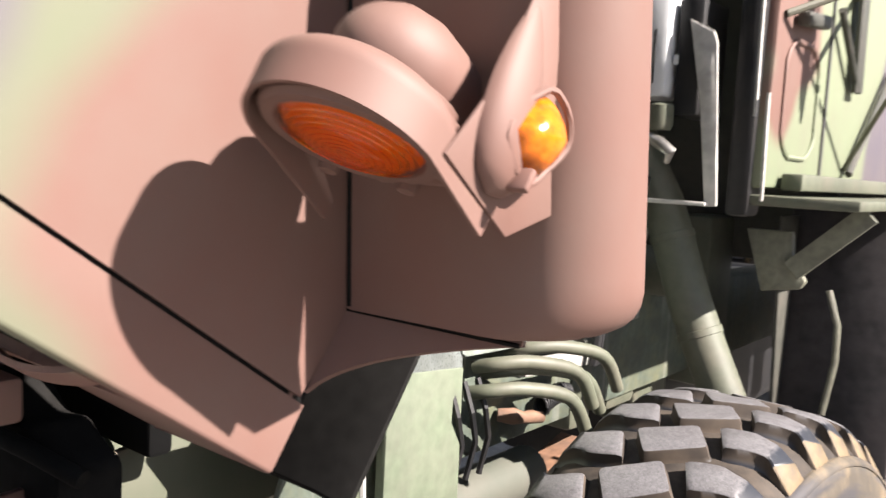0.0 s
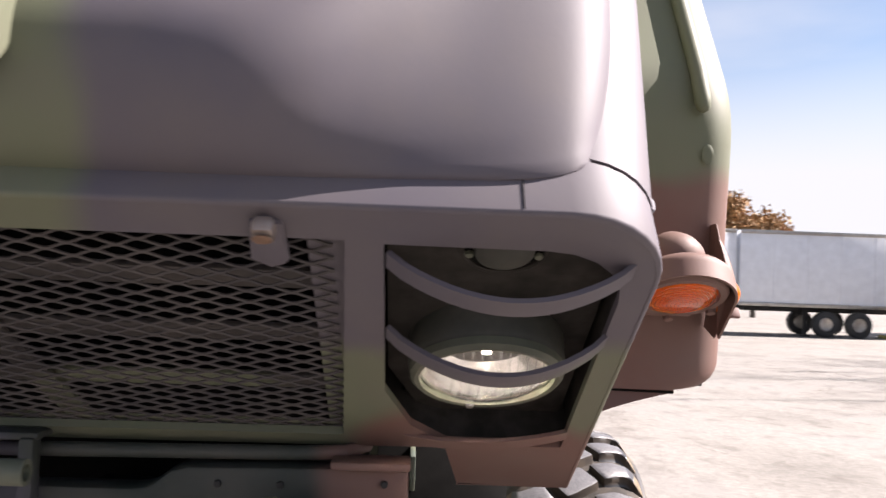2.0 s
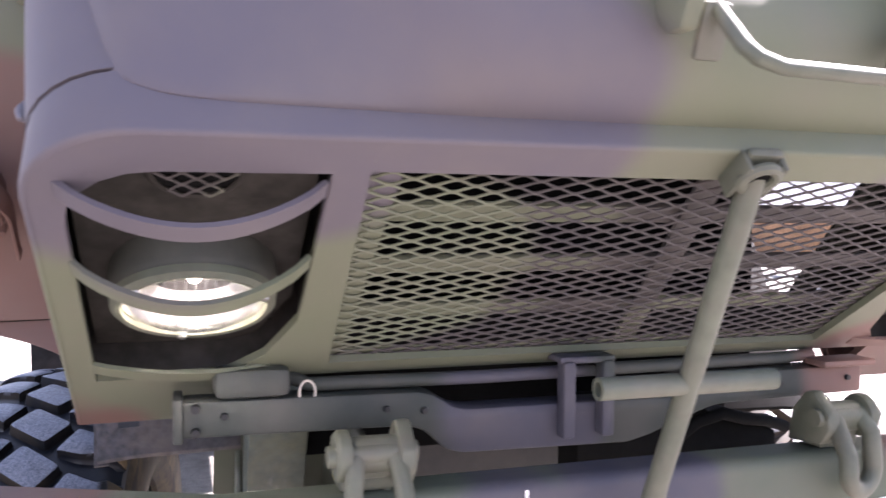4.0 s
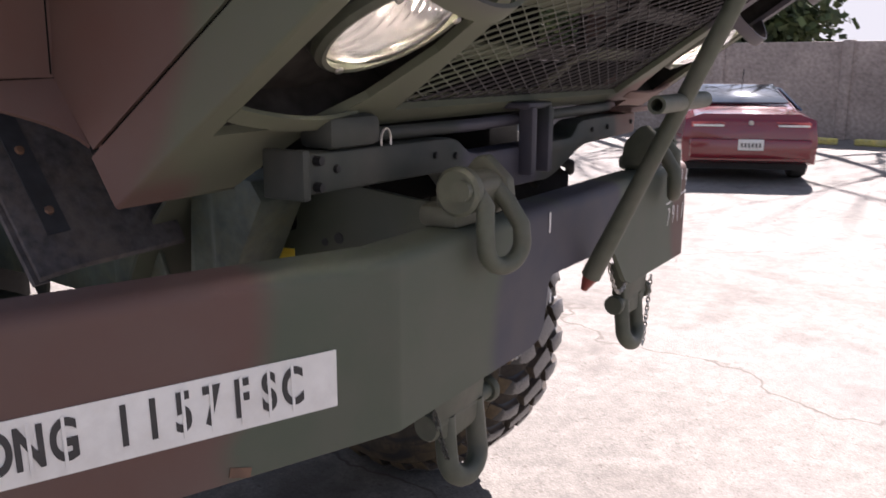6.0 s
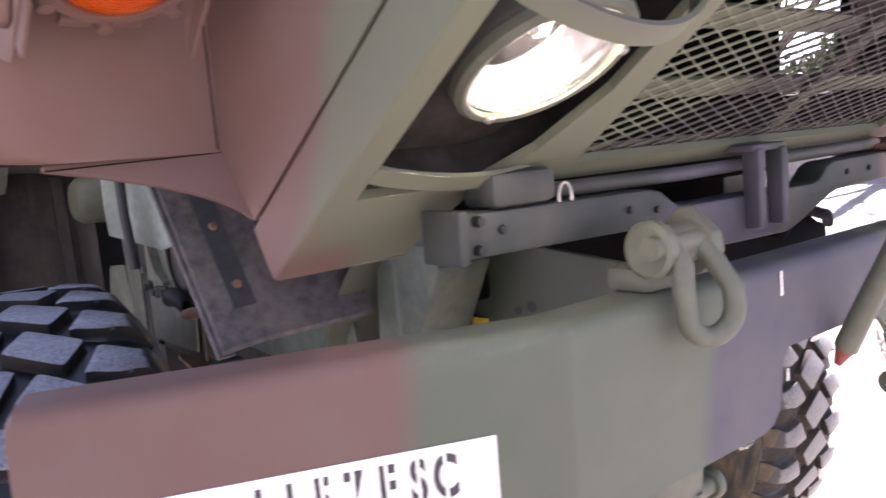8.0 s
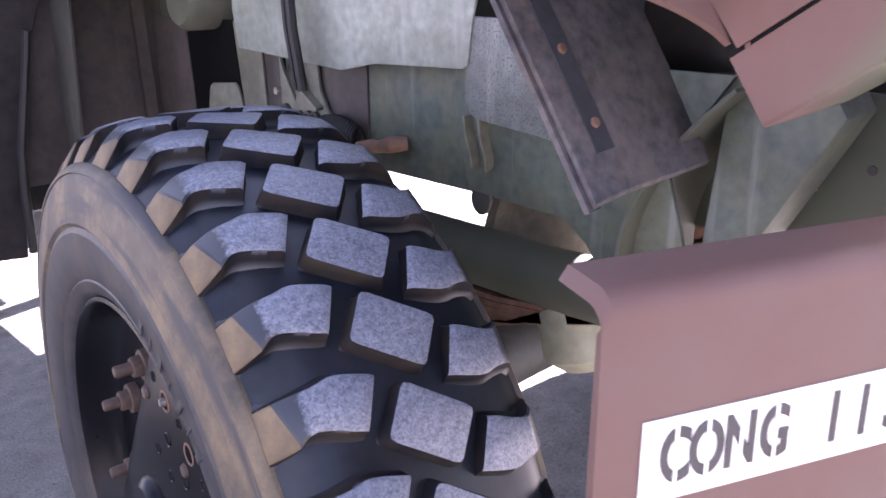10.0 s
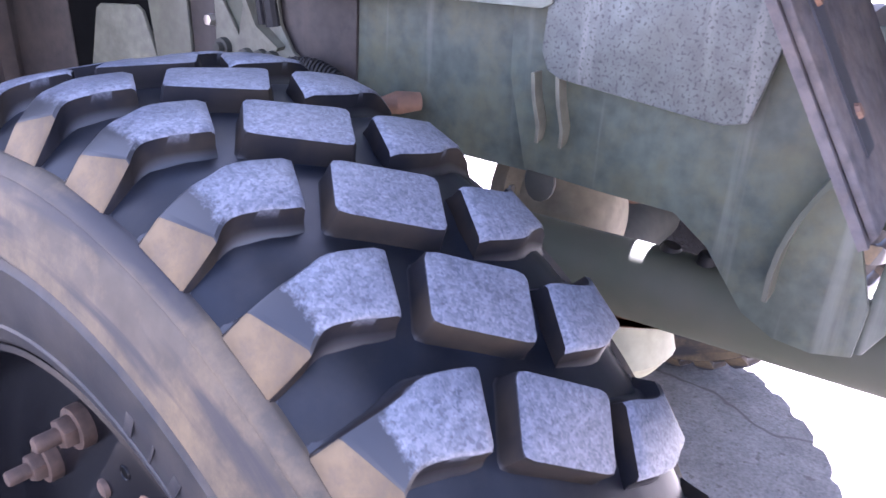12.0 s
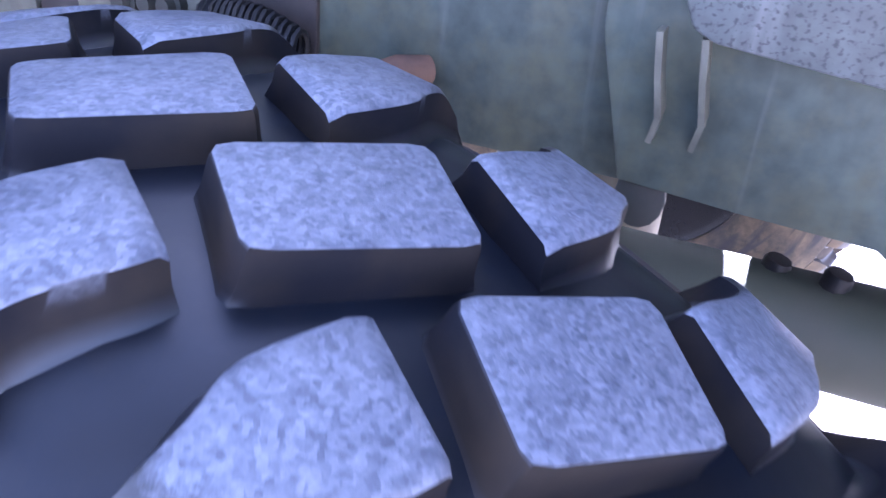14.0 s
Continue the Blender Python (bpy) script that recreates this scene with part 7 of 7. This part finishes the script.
prism(bm, [Vector((0.600, y, z)) for y, z in ((1.008, 1.351), (1.332, 1.331), (1.323, 1.302), (1.03, 1.319))], Vector((0.02, 0, 0)), 0.003)
part("frame_cap", bm, PALE, truck, "pale dusty cap strip on the frame")
bm = bmesh.new()
tube(bm, [(0.60, 0.690, 1.385), (0.60, 0.655, 1.345), (0.60, 0.638, 1.29), (0.60, 0.645, 1.20), (0.60, 0.66, 1.12)], 0.005, 6)
part("liner_edge", bm, PALE, truck)


def smooth_path(pts, n=5):
    pts = [Vector(p) for p in pts]
    q = [pts[0]] + pts + [pts[-1]]
    res = []
    for i in range(1, len(q) - 2):
        for k in range(n):
            t = k / n
            a, b, c, d = q[i - 1], q[i], q[i + 1], q[i + 2]
            res.append(0.5 * (2 * b + (c - a) * t + (2 * a - 5 * b + 4 * c - d) * t * t + (3 * b - a - 3 * c + d) * t ** 3))
    return res + [pts[-1]]


for z0, y0 in ((1.345, 0.95), (1.33, 0.98), (1.30, 0.93), (1.36, 1.05)):
    bm = bmesh.new()
    tube(bm, smooth_path([(0.575, y0, z0), (0.62, y0 + 0.01, z0 + 0.012), (0.66, y0 + 0.06, z0 + 0.015), (0.70, y0 + 0.15, z0 - 0.01), (0.71, y0 + 0.20, z0 - 0.08)]), 0.013, 10)
    part("air_hose", bm, OLIVE, truck, "dusty olive air hose")
for y0 in (0.86, 0.90, 0.94):
    bm = bmesh.new()
    tube(bm, [(0.59, y0, 1.33), (0.61, y0, 1.28), (0.60, y0 + 0.03, 1.22), (0.59, y0 + 0.02, 1.15)], 0.006, 6)
    part("wiring_pipe", bm, BLACK_METAL, truck)
# canvas behind the cab and cargo frame
bm = bmesh.new()


def canvas(a, b):
    y = 4.6 + 0.5 * a
    z = 1.95 + 1.3 * b
    return Vector((1.12 + 0.05 * math.sin(7 * a + 4 * b) + 0.03 * math.sin(17 * a - 9 * b), y, z))


grid(bm, canvas, 20, 24)
thicken(bm, 0.01)
part("tarpaulin", bm, material("dark_canvas", (0.07, 0.07, 0.075), 0.8, grain=0.2), truck, "dark grey hanging tarpaulin")
bm = bmesh.new()
box(bm, (1.08, 4.2, 1.95), (0.10, 0.12, 2.2), None, 0.02)
box(bm, (0.0, 6.3, 1.38), (2.2, 4.0, 0.12), None, 0.02)
part("cargo_frame", bm, OLIVE, truck)
bm = bmesh.new()
lathe(bm, [(0.0, 0), (0.07, 0), (0.075, 0.02), (0.075, 0.5), (0.06, 0.53), (0, 0.53)], 24, frame_of((0, 0, 1), (1, 0, 0), (1.07, 3.75, 1.45)))
part("air_tank", bm, OLIVE, truck)
bm = bmesh.new()
box(bm, (1.15, 4.35, 1.62), (0.02, 0.05, 0.05), None, 0.006)
part("side_reflector", bm, AMBER_BACK, truck, "amber side reflector")
# yellow tag on the chassis
bm = bmesh.new()
prism(bm, [Vector(p) for p in ((-0.3875, 0.425, 1.226), (-0.3875, 0.385, 1.227), (-0.3875, 0.385, 1.248), (-0.3875, 0.423, 1.246))], Vector((-0.002, 0, 0)))
part("yellow_tag", bm, material("yellow_tag_paint", (0.75, 0.55, 0.05), 0.5), truck, "yellow data tag")
bm = bmesh.new()


def curved_guard(a, b):
    t = radians(95 * a)
    return Vector((-0.60 + 0.22 * b, 0.42 + 0.16 * math.sin(t), 1.10 + 0.24 * (1 - a) + 0.05 * math.cos(t)))


grid(bm, curved_guard, 10, 3)
thicken(bm, 0.006)
part("inner_guard", bm, CHASSIS_PAINT, truck)

# ---------------------------------------------------------------- surroundings
WHITE_VAN = material("white_trailer_skin", (0.72, 0.74, 0.78), 0.4, grain=0.03, big=0.06)
RED_PAINT = material("red_car_paint", (0.17, 0.009, 0.016), 0.2, grain=0.03, bump=0.0, big=0.05)
RED_PAINT.node_tree.nodes["Principled BSDF"].inputs["Coat Weight"].default_value = 1.0
TYRE_FAR = material("far_tyre_rubber", (0.03, 0.03, 0.03), 0.7)
DARK = material("dark_underbody", (0.02, 0.02, 0.02), 0.8)


def far_wheel(parent, x, y, r, w, along):
    wh = new("wheel")
    wh.parent = parent
    ax = Vector((0, 1, 0)) if along == "x" else Vector((1, 0, 0))
    m = frame_of(ax, (0, 0, 1), Vector((x, y, r)) - ax * w / 2)
    bm = bmesh.new()
    lathe(bm, [(r * 0.55, 0), (r * 0.92, 0), (r, 0.03), (r, w - 0.03), (r * 0.92, w), (r * 0.55, w), (r * 0.55, 0)], 28, m)
    part("tyre", bm, TYRE_FAR, wh)
    bm = bmesh.new()
    lathe(bm, [(r * 0.56, 0.04), (r * 0.48, 0.02), (r * 0.3, 0.05), (0.0, 0.03), (0.0, w - 0.03), (r * 0.3, w - 0.05), (r * 0.48, w - 0.02), (r * 0.56, w - 0.04)], 20, m)
    part("rim", bm, STEEL, wh)


def box_trailer(x0, x1, y, z0, z1, label, axles=()):
    t = thing("box_trailer", label, "trailer", (0, 0, 0))
    bm = bmesh.new()
    box(bm, ((x0 + x1) / 2, y + 1.25, (z0 + z1) / 2), (x1 - x0, 2.5, z1 - z0), None, 0.05)
    part("box_body", bm, WHITE_VAN, t)
    n = int((x1 - x0) / 1.2)
    for k in range(n + 1):
        bm = bmesh.new()
        box(bm, (x0 + 0.05 + k * (x1 - x0 - 0.1) / n, y - 0.012, (z0 + z1) / 2), (0.05, 0.03, z1 - z0 - 0.1), None, 0.005)
        part("side_post", bm, WHITE_VAN, t)
    for z in (z0 + 0.05, z1 - 0.05):
        bm = bmesh.new()
        box(bm, ((x0 + x1) / 2, y - 0.03, z), (x1 - x0, 0.04, 0.14), None, 0.01)
        part("rail", bm, STEEL, t)
    bm = bmesh.new()
    box(bm, ((x0 + x1) / 2, y + 1.25, z0 - 0.12), (x1 - x0 - 1.0, 1.0, 0.2))
    part("chassis", bm, DARK, t)
    for x in axles or (x1 - 3.4, x1 - 2.2):
        for yy in (y + 0.2, y + 2.3):
            far_wheel(t, x, yy, 0.5, 0.28, "x")
    for x in (x0 + 2.8,):
        bm = bmesh.new()
        box(bm, (x, y + 0.5, 0.55), (0.12, 0.12, 1.1))
        box(bm, (x, y + 0.5, 0.03), (0.3, 0.3, 0.06))
        part("landing_leg", bm, DARK, t)
    return t


box_trailer(4.1, 12.95, 30.0, 1.15, 4.0, "white box trailer parked across the yard", (10.13, 11.45))
box_trailer(13.05, 21.0, 30.0, 1.15, 4.0, "white box trailer parked across the yard", (16.5, 17.8))
box_trailer(24.0, 36.0, 33.0, 1.1, 3.9, "white box trailer parked behind the fence")


def semi_tractor(x, y):
    t = thing("semi_tractor", "dark red sleeper cab tractor parked far off", "truck", (0, 0, 0))
    bm = bmesh.new()
    prism(bm, [Vector((x + dx, y, z)) for dx, z in ((0, 0.9), (3.6, 0.9), (3.6, 1.5), (2.6, 1.6), (2.3, 3.75), (1.9, 3.9), (0.1, 3.7))], Vector((0, 2.4, 0)), 0.06)
    part("cab_body", bm, RED_PAINT, t)
    bm = bmesh.new()
    box(bm, (x + 0.9, y - 0.01, 2.9), (0.7, 0.04, 0.5), None, 0.01)
    part("window", bm, DARK, t)
    bm = bmesh.new()
    box(bm, (x + 2.4, y + 1.2, 0.8), (7.0, 1.0, 0.25), None, 0.03)
    part("chassis", bm, DARK, t)
    for dx in (-0.2, 3.7, 4.8):
        for dy in (0.2, 2.2):
            far_wheel(t, x + dx, y + dy, 0.52, 0.3, "x")
    bm = bmesh.new()
    tube(bm, [(x + 4.0, y + 1.2, 1.9), (x + 9.0, y + 1.2, 1.9)], 0.9, 24)
    part("tank", bm, STEEL, t, "dull silver tank behind the cab")


semi_tractor(-0.2, 33.0)


# red coupe
def red_car(x, y, yaw):
    c = thing("red_coupe", "glossy dark red two-door coupe parked on the concrete", "car")
    c.matrix_basis = Matrix.Translation((x, y, 0)) @ Matrix.Rotation(radians(yaw), 4, "Z") @ Matrix.Diagonal((1.04, 1.0, 0.94, 1))
    bm = bmesh.new()
    # local: rear at y = 0 facing -y, length 4.4

    def sec(yy, zb, zs, zt, wb, wt):
        pts = [(-wb, zb), (-wb - 0.02, (zb + zs) / 2), (-wb + 0.02, zs), (-wt, zt - 0.05), (-wt + 0.12, zt), (wt - 0.12, zt), (wt, zt - 0.05), (wb - 0.02, zs), (wb + 0.02, (zb + zs) / 2), (wb, zb)]
        return [bm.verts.new((px, yy, pz)) for px, pz in pts]

    secs = [sec(0.0, 0.33, 0.80, 0.86, 0.70, 0.66), sec(0.08, 0.28, 0.90, 0.98, 0.82, 0.72), sec(0.55, 0.22, 0.92, 1.02, 0.85, 0.72), sec(0.75, 0.22, 0.92, 1.05, 0.86, 0.70), sec(1.55, 0.2, 0.92, 1.34, 0.87, 0.58), sec(2.3, 0.2, 0.90, 1.36, 0.87, 0.58), sec(3.05, 0.2, 0.88, 0.98, 0.86, 0.70), sec(4.1, 0.25, 0.74, 0.80, 0.80, 0.62), sec(4.4, 0.33, 0.55, 0.6, 0.66, 0.5)]
    for A, B in zip(secs, secs[1:]):
        for i in range(len(A) - 1):
            bm.faces.new((A[i], A[i + 1], B[i + 1], B[i]))
        bm.faces.new((A[-1], A[0], B[0], B[-1]))
    bm.faces.new(secs[0])
    bm.faces.new(secs[-1][::-1])
    part("body", bm, RED_PAINT, c, "glossy red bodywork")
    # pale metallic colour standing in for bright sky mirrored in the windows
    gl = material("sky_pale_car_glass", (0.16, 0.19, 0.22), 0.06, metal=0.75, grain=0.0, bump=0, big=0)
    bm = bmesh.new()
    prism(bm, [Vector(p) for p in ((-0.60, 0.83, 1.085), (0.60, 0.83, 1.085), (0.50, 1.50, 1.335), (-0.50, 1.50, 1.335))], Vector((0, -0.012, 0.03)), 0.004)
    part("rear_window", bm, gl, c)
    for s in (-1, 1):
        bm = bmesh.new()
        prism(bm, [Vector(p) for p in ((s * 0.80, 1.0, 0.98), (s * 0.80, 2.85, 0.96), (s * 0.615, 2.3, 1.30), (s * 0.615, 1.6, 1.29))], Vector((s * 0.02, 0, 0.015)))
        part("side_window", bm, gl, c)
        bm = bmesh.new()
        box(bm, (s * 0.52, 0.03, 0.835), (0.42, 0.06, 0.075), None, 0.01)
        part("tail_lamp", bm, material("tail_lamp_red", (0.55, 0.10, 0.09), 0.2), c, "clear and red tail lamp")
        bm = bmesh.new()
        box(bm, (s * 0.52, -0.004, 0.822), (0.38, 0.02, 0.030), None, 0.004)
        part("reversing_lamp", bm, WHITE_PAINT, c)
        bm = bmesh.new()
        box(bm, (s * 0.93, 2.75, 1.0), (0.16, 0.09, 0.11), None, 0.03)
        part("door_mirror", bm, RED_PAINT, c)
    bm = bmesh.new()
    box(bm, (0, -0.03, 0.50), (1.50, 0.10, 0.28), None, 0.04)
    part("rear_bumper", bm, RED_PAINT, c)
    bm = bmesh.new()
    box(bm, (0, -0.09, 0.56), (0.31, 0.012, 0.155), None, 0.004)
    plate = part("licence_plate", bm, WHITE_PAINT, c, "white licence plate")
    for k in range(6):
        bm = bmesh.new()
        box(bm, (-0.11 + 0.044 * k, -0.097, 0.555), (0.022, 0.004, 0.06))
        part("plate_bar", bm, STENCIL_BLACK, plate)
    bm = bmesh.new()
    lathe(bm, [(0, 0.006), (0.03, 0.006), (0.034, 0)], 16, frame_of((0, -1, 0), (1, 0, 0), (0, 0.0, 0.86)))
    part("badge", bm, STEEL, c)
    bm = bmesh.new()
    tube(bm, [(0.1, 1.62, 1.36), (0.1, 1.50, 1.60)], 0.006, 6)
    part("aerial", bm, DARK, c)
    bm = bmesh.new()
    box(bm, (0, 2.2, 0.30), (1.5, 4.0, 0.24))
    part("underside", bm, DARK, c)
    for yy in (0.85, 3.45):
        for s in (-1, 1):
            far_wheel(c, s * 0.76, yy, 0.31, 0.2, "y")


red_car(10.14, 1.89, -68)


# walls, fence, kerbs
def panel_wall(name, label, a, b, h, n, mat, th, kind="structure", cap=None):
    a, b = Vector(a), Vector(b)
    d = (b - a) / n
    base = new(name)
    tagged(base, label, "wall" if "wall" in name else "fence", kind=kind)
    ang = math.atan2(d.y, d.x)
    rot = Matrix.Rotation(ang, 3, "Z")
    me = None
    for k in range(n):
        c = a + d * (k + 0.5) + Vector((0, 0, h / 2))
        bm = bmesh.new()
        box(bm, c, (d.length - 0.03, th, h), rot, 0.012)
        part("panel", bm, mat, base)
    for k in range(n + 1):
        c = a + d * k + Vector((0, 0, h / 2))
        bm = bmesh.new()
        box(bm, c, (0.10 if n > 20 else 0.22, th * 1.5, h + 0.06), rot, 0.012)
        part("post", bm, mat, base)
    return base


BLOCK = material("grey_brown_block", (0.34, 0.285, 0.25), 0.85, grain=0.25, scale=15, big=0.25, big_scale=0.8, bump=0.4)
WOOD = material("weathered_cedar", (0.30, 0.17, 0.09), 0.75, grain=0.3, scale=20, big=0.25, big_scale=1.2, bump=0.3)
panel_wall("wall_east", "grey-brown precast block wall with pillars", (17.5, -9.0, 0), (19.8, 18.0, 0), 2.05, 10, BLOCK, 0.15)
panel_wall("fence_boards", "weathered cedar board fence", (20.3, 29.0, 0), (23.2, 20.5, 0), 1.85, 56, WOOD, 0.05)
YELLOW = material("faded_yellow_paint", (0.50, 0.43, 0.12), 0.8, grain=0.3, big=0.3, dirt=(0.4, 0.38, 0.33), dirt_amount=0.6)
for k, (x, y, yaw) in enumerate(((17.0, 2.6, 82), (16.8, 0.4, 82), (16.9, 4.9, 82), (19.3, 30.0, 105), (19.2, 26.0, 105), (19.6, 23.4, 105))):
    bm = bmesh.new()
    box(bm, (0, 0, 0.065), (1.9, 0.17, 0.13), None, 0.03)
    ob = part("parking_kerb", bm, YELLOW)
    ob.matrix_basis = pose(x, y, 0, 0, 0, yaw)
    tagged(ob, "faded yellow concrete parking kerb", "kerb", "parking kerbs")

# far ground strip: low dark hedge line and utility poles beyond the trailers
BARK = material("grey_bark", (0.10, 0.085, 0.07), 0.85, grain=0.3, scale=30)


def bare_tree(x, y, h, seed, label, spread=0.5, leaf=None, leaf_n=0, limbs=5, stout=1.0):
    rnd = random.Random(seed)
    t = thing("tree", label, "tree", (x, y, 0))
    bm = bmesh.new()
    tips = []

    def grow(p, d, ln, r, depth):
        pts, rad = [p], [r]
        q = p
        for k in range(4):
            d = (d + Vector((rnd.uniform(-1, 1), rnd.uniform(-1, 1), rnd.uniform(-0.3, 0.7))) * 0.16).normalized()
            q = q + d * ln / 4
            pts.append(q)
            rad.append(r * (1 - 0.13 * (k + 1)))
        tube(bm, pts, rad, 6 if depth < 2 else 4, cap=False)
        if depth >= 4 or r < 0.006:
            tips.append(q)
            return
        for k in range(rnd.choice((2, 3, 3)) if depth else limbs):
            a = rnd.uniform(0, 2 * math.pi)
            nd = (d * rnd.uniform(0.6, 1.0) + Vector((math.cos(a), math.sin(a), rnd.uniform(-0.1, 0.35))) * spread * rnd.uniform(0.8, 1.4)).normalized()
            grow(pts[rnd.choice((2, 3, 4))], nd, ln * rnd.uniform(0.6, 0.85), rad[-1] * rnd.uniform(0.55, 0.75), depth + 1)

    grow(Vector((0, 0, 0)), Vector((0, 0, 1)), h * 0.32, h * 0.022 * stout, 0)
    part("trunk", bm, BARK, t, "bare grey branches")
    if leaf:
        bm = bmesh.new()
        for k in range(leaf_n):
            c = rnd.choice(tips) + Vector((rnd.gauss(0, 0.35), rnd.gauss(0, 0.35), rnd.gauss(0, 0.3)))
            a, b = Vector((rnd.gauss(0, 1), rnd.gauss(0, 1), rnd.gauss(0, 1))).normalized(), Vector((rnd.gauss(0, 1), rnd.gauss(0, 1), rnd.gauss(0, 1))).normalized()
            s = rnd.uniform(0.06, 0.16)
            vs = [bm.verts.new(c + a * s), bm.verts.new(c + b * s), bm.verts.new(c - a * s), bm.verts.new(c - b * s)]
            bm.faces.new(vs)
        me = bpy.data.meshes.new("crown")
        bm.to_mesh(me)
        bm.free()
        me.materials.append(leaf)
        ob = new("crown", me)
        ob.parent = t
        ob["label"] = "dry thinning leaves"
    return t


AUTUMN = material("dry_autumn_leaves", (0.30, 0.175, 0.075), 0.8, grain=0.5, scale=3, big=0.4, big_scale=1.0, bump=0)
EVERGREEN = material("evergreen_leaves", (0.06, 0.085, 0.03), 0.7, grain=0.5, scale=3, big=0.4, big_scale=1.0, bump=0)
bare_tree(18.5, 50.0, 12.0, 3, "broad tree with dry brown autumn leaves behind the trailer", 0.95, AUTUMN, 26000)
bare_tree(22.0, 50.0, 8.5, 4, "broad tree with dry brown autumn leaves behind the trailer", 0.85, AUTUMN, 9000)
bare_tree(30.5, 40.0, 7.5, 9, "bare winter tree behind the fence", 0.6)
bare_tree(24.5, 28.5, 5.0, 12, "bare winter shrub tree behind the fence", 0.6)
for x, y, sd in ((21.5, 7.5, 21), (22.0, 10.5, 22), (21.5, 4.5, 23)):
    bare_tree(x, y, 4.2, sd, "dark evergreen tree behind the block wall", 0.7, EVERGREEN, 5000)
for x, y, h, sd, k in ((20.6, 12.5, 15.0, 31, 1.5), (24.5, 4.2, 19.0, 32, 1.1), (22.0, 7.5, 17.0, 33, 1.3), (23.5, -0.5, 18.0, 34, 1.1), (19.5, 18.5, 13.0, 35, 1.6), (24.0, 15.8, 17.5, 36, 1.4), (27.0, 18.0, 20.0, 37, 1.4)):
    bare_tree(x, y, h, sd, "tall bare winter tree behind the block wall", 0.62, limbs=8, stout=k)
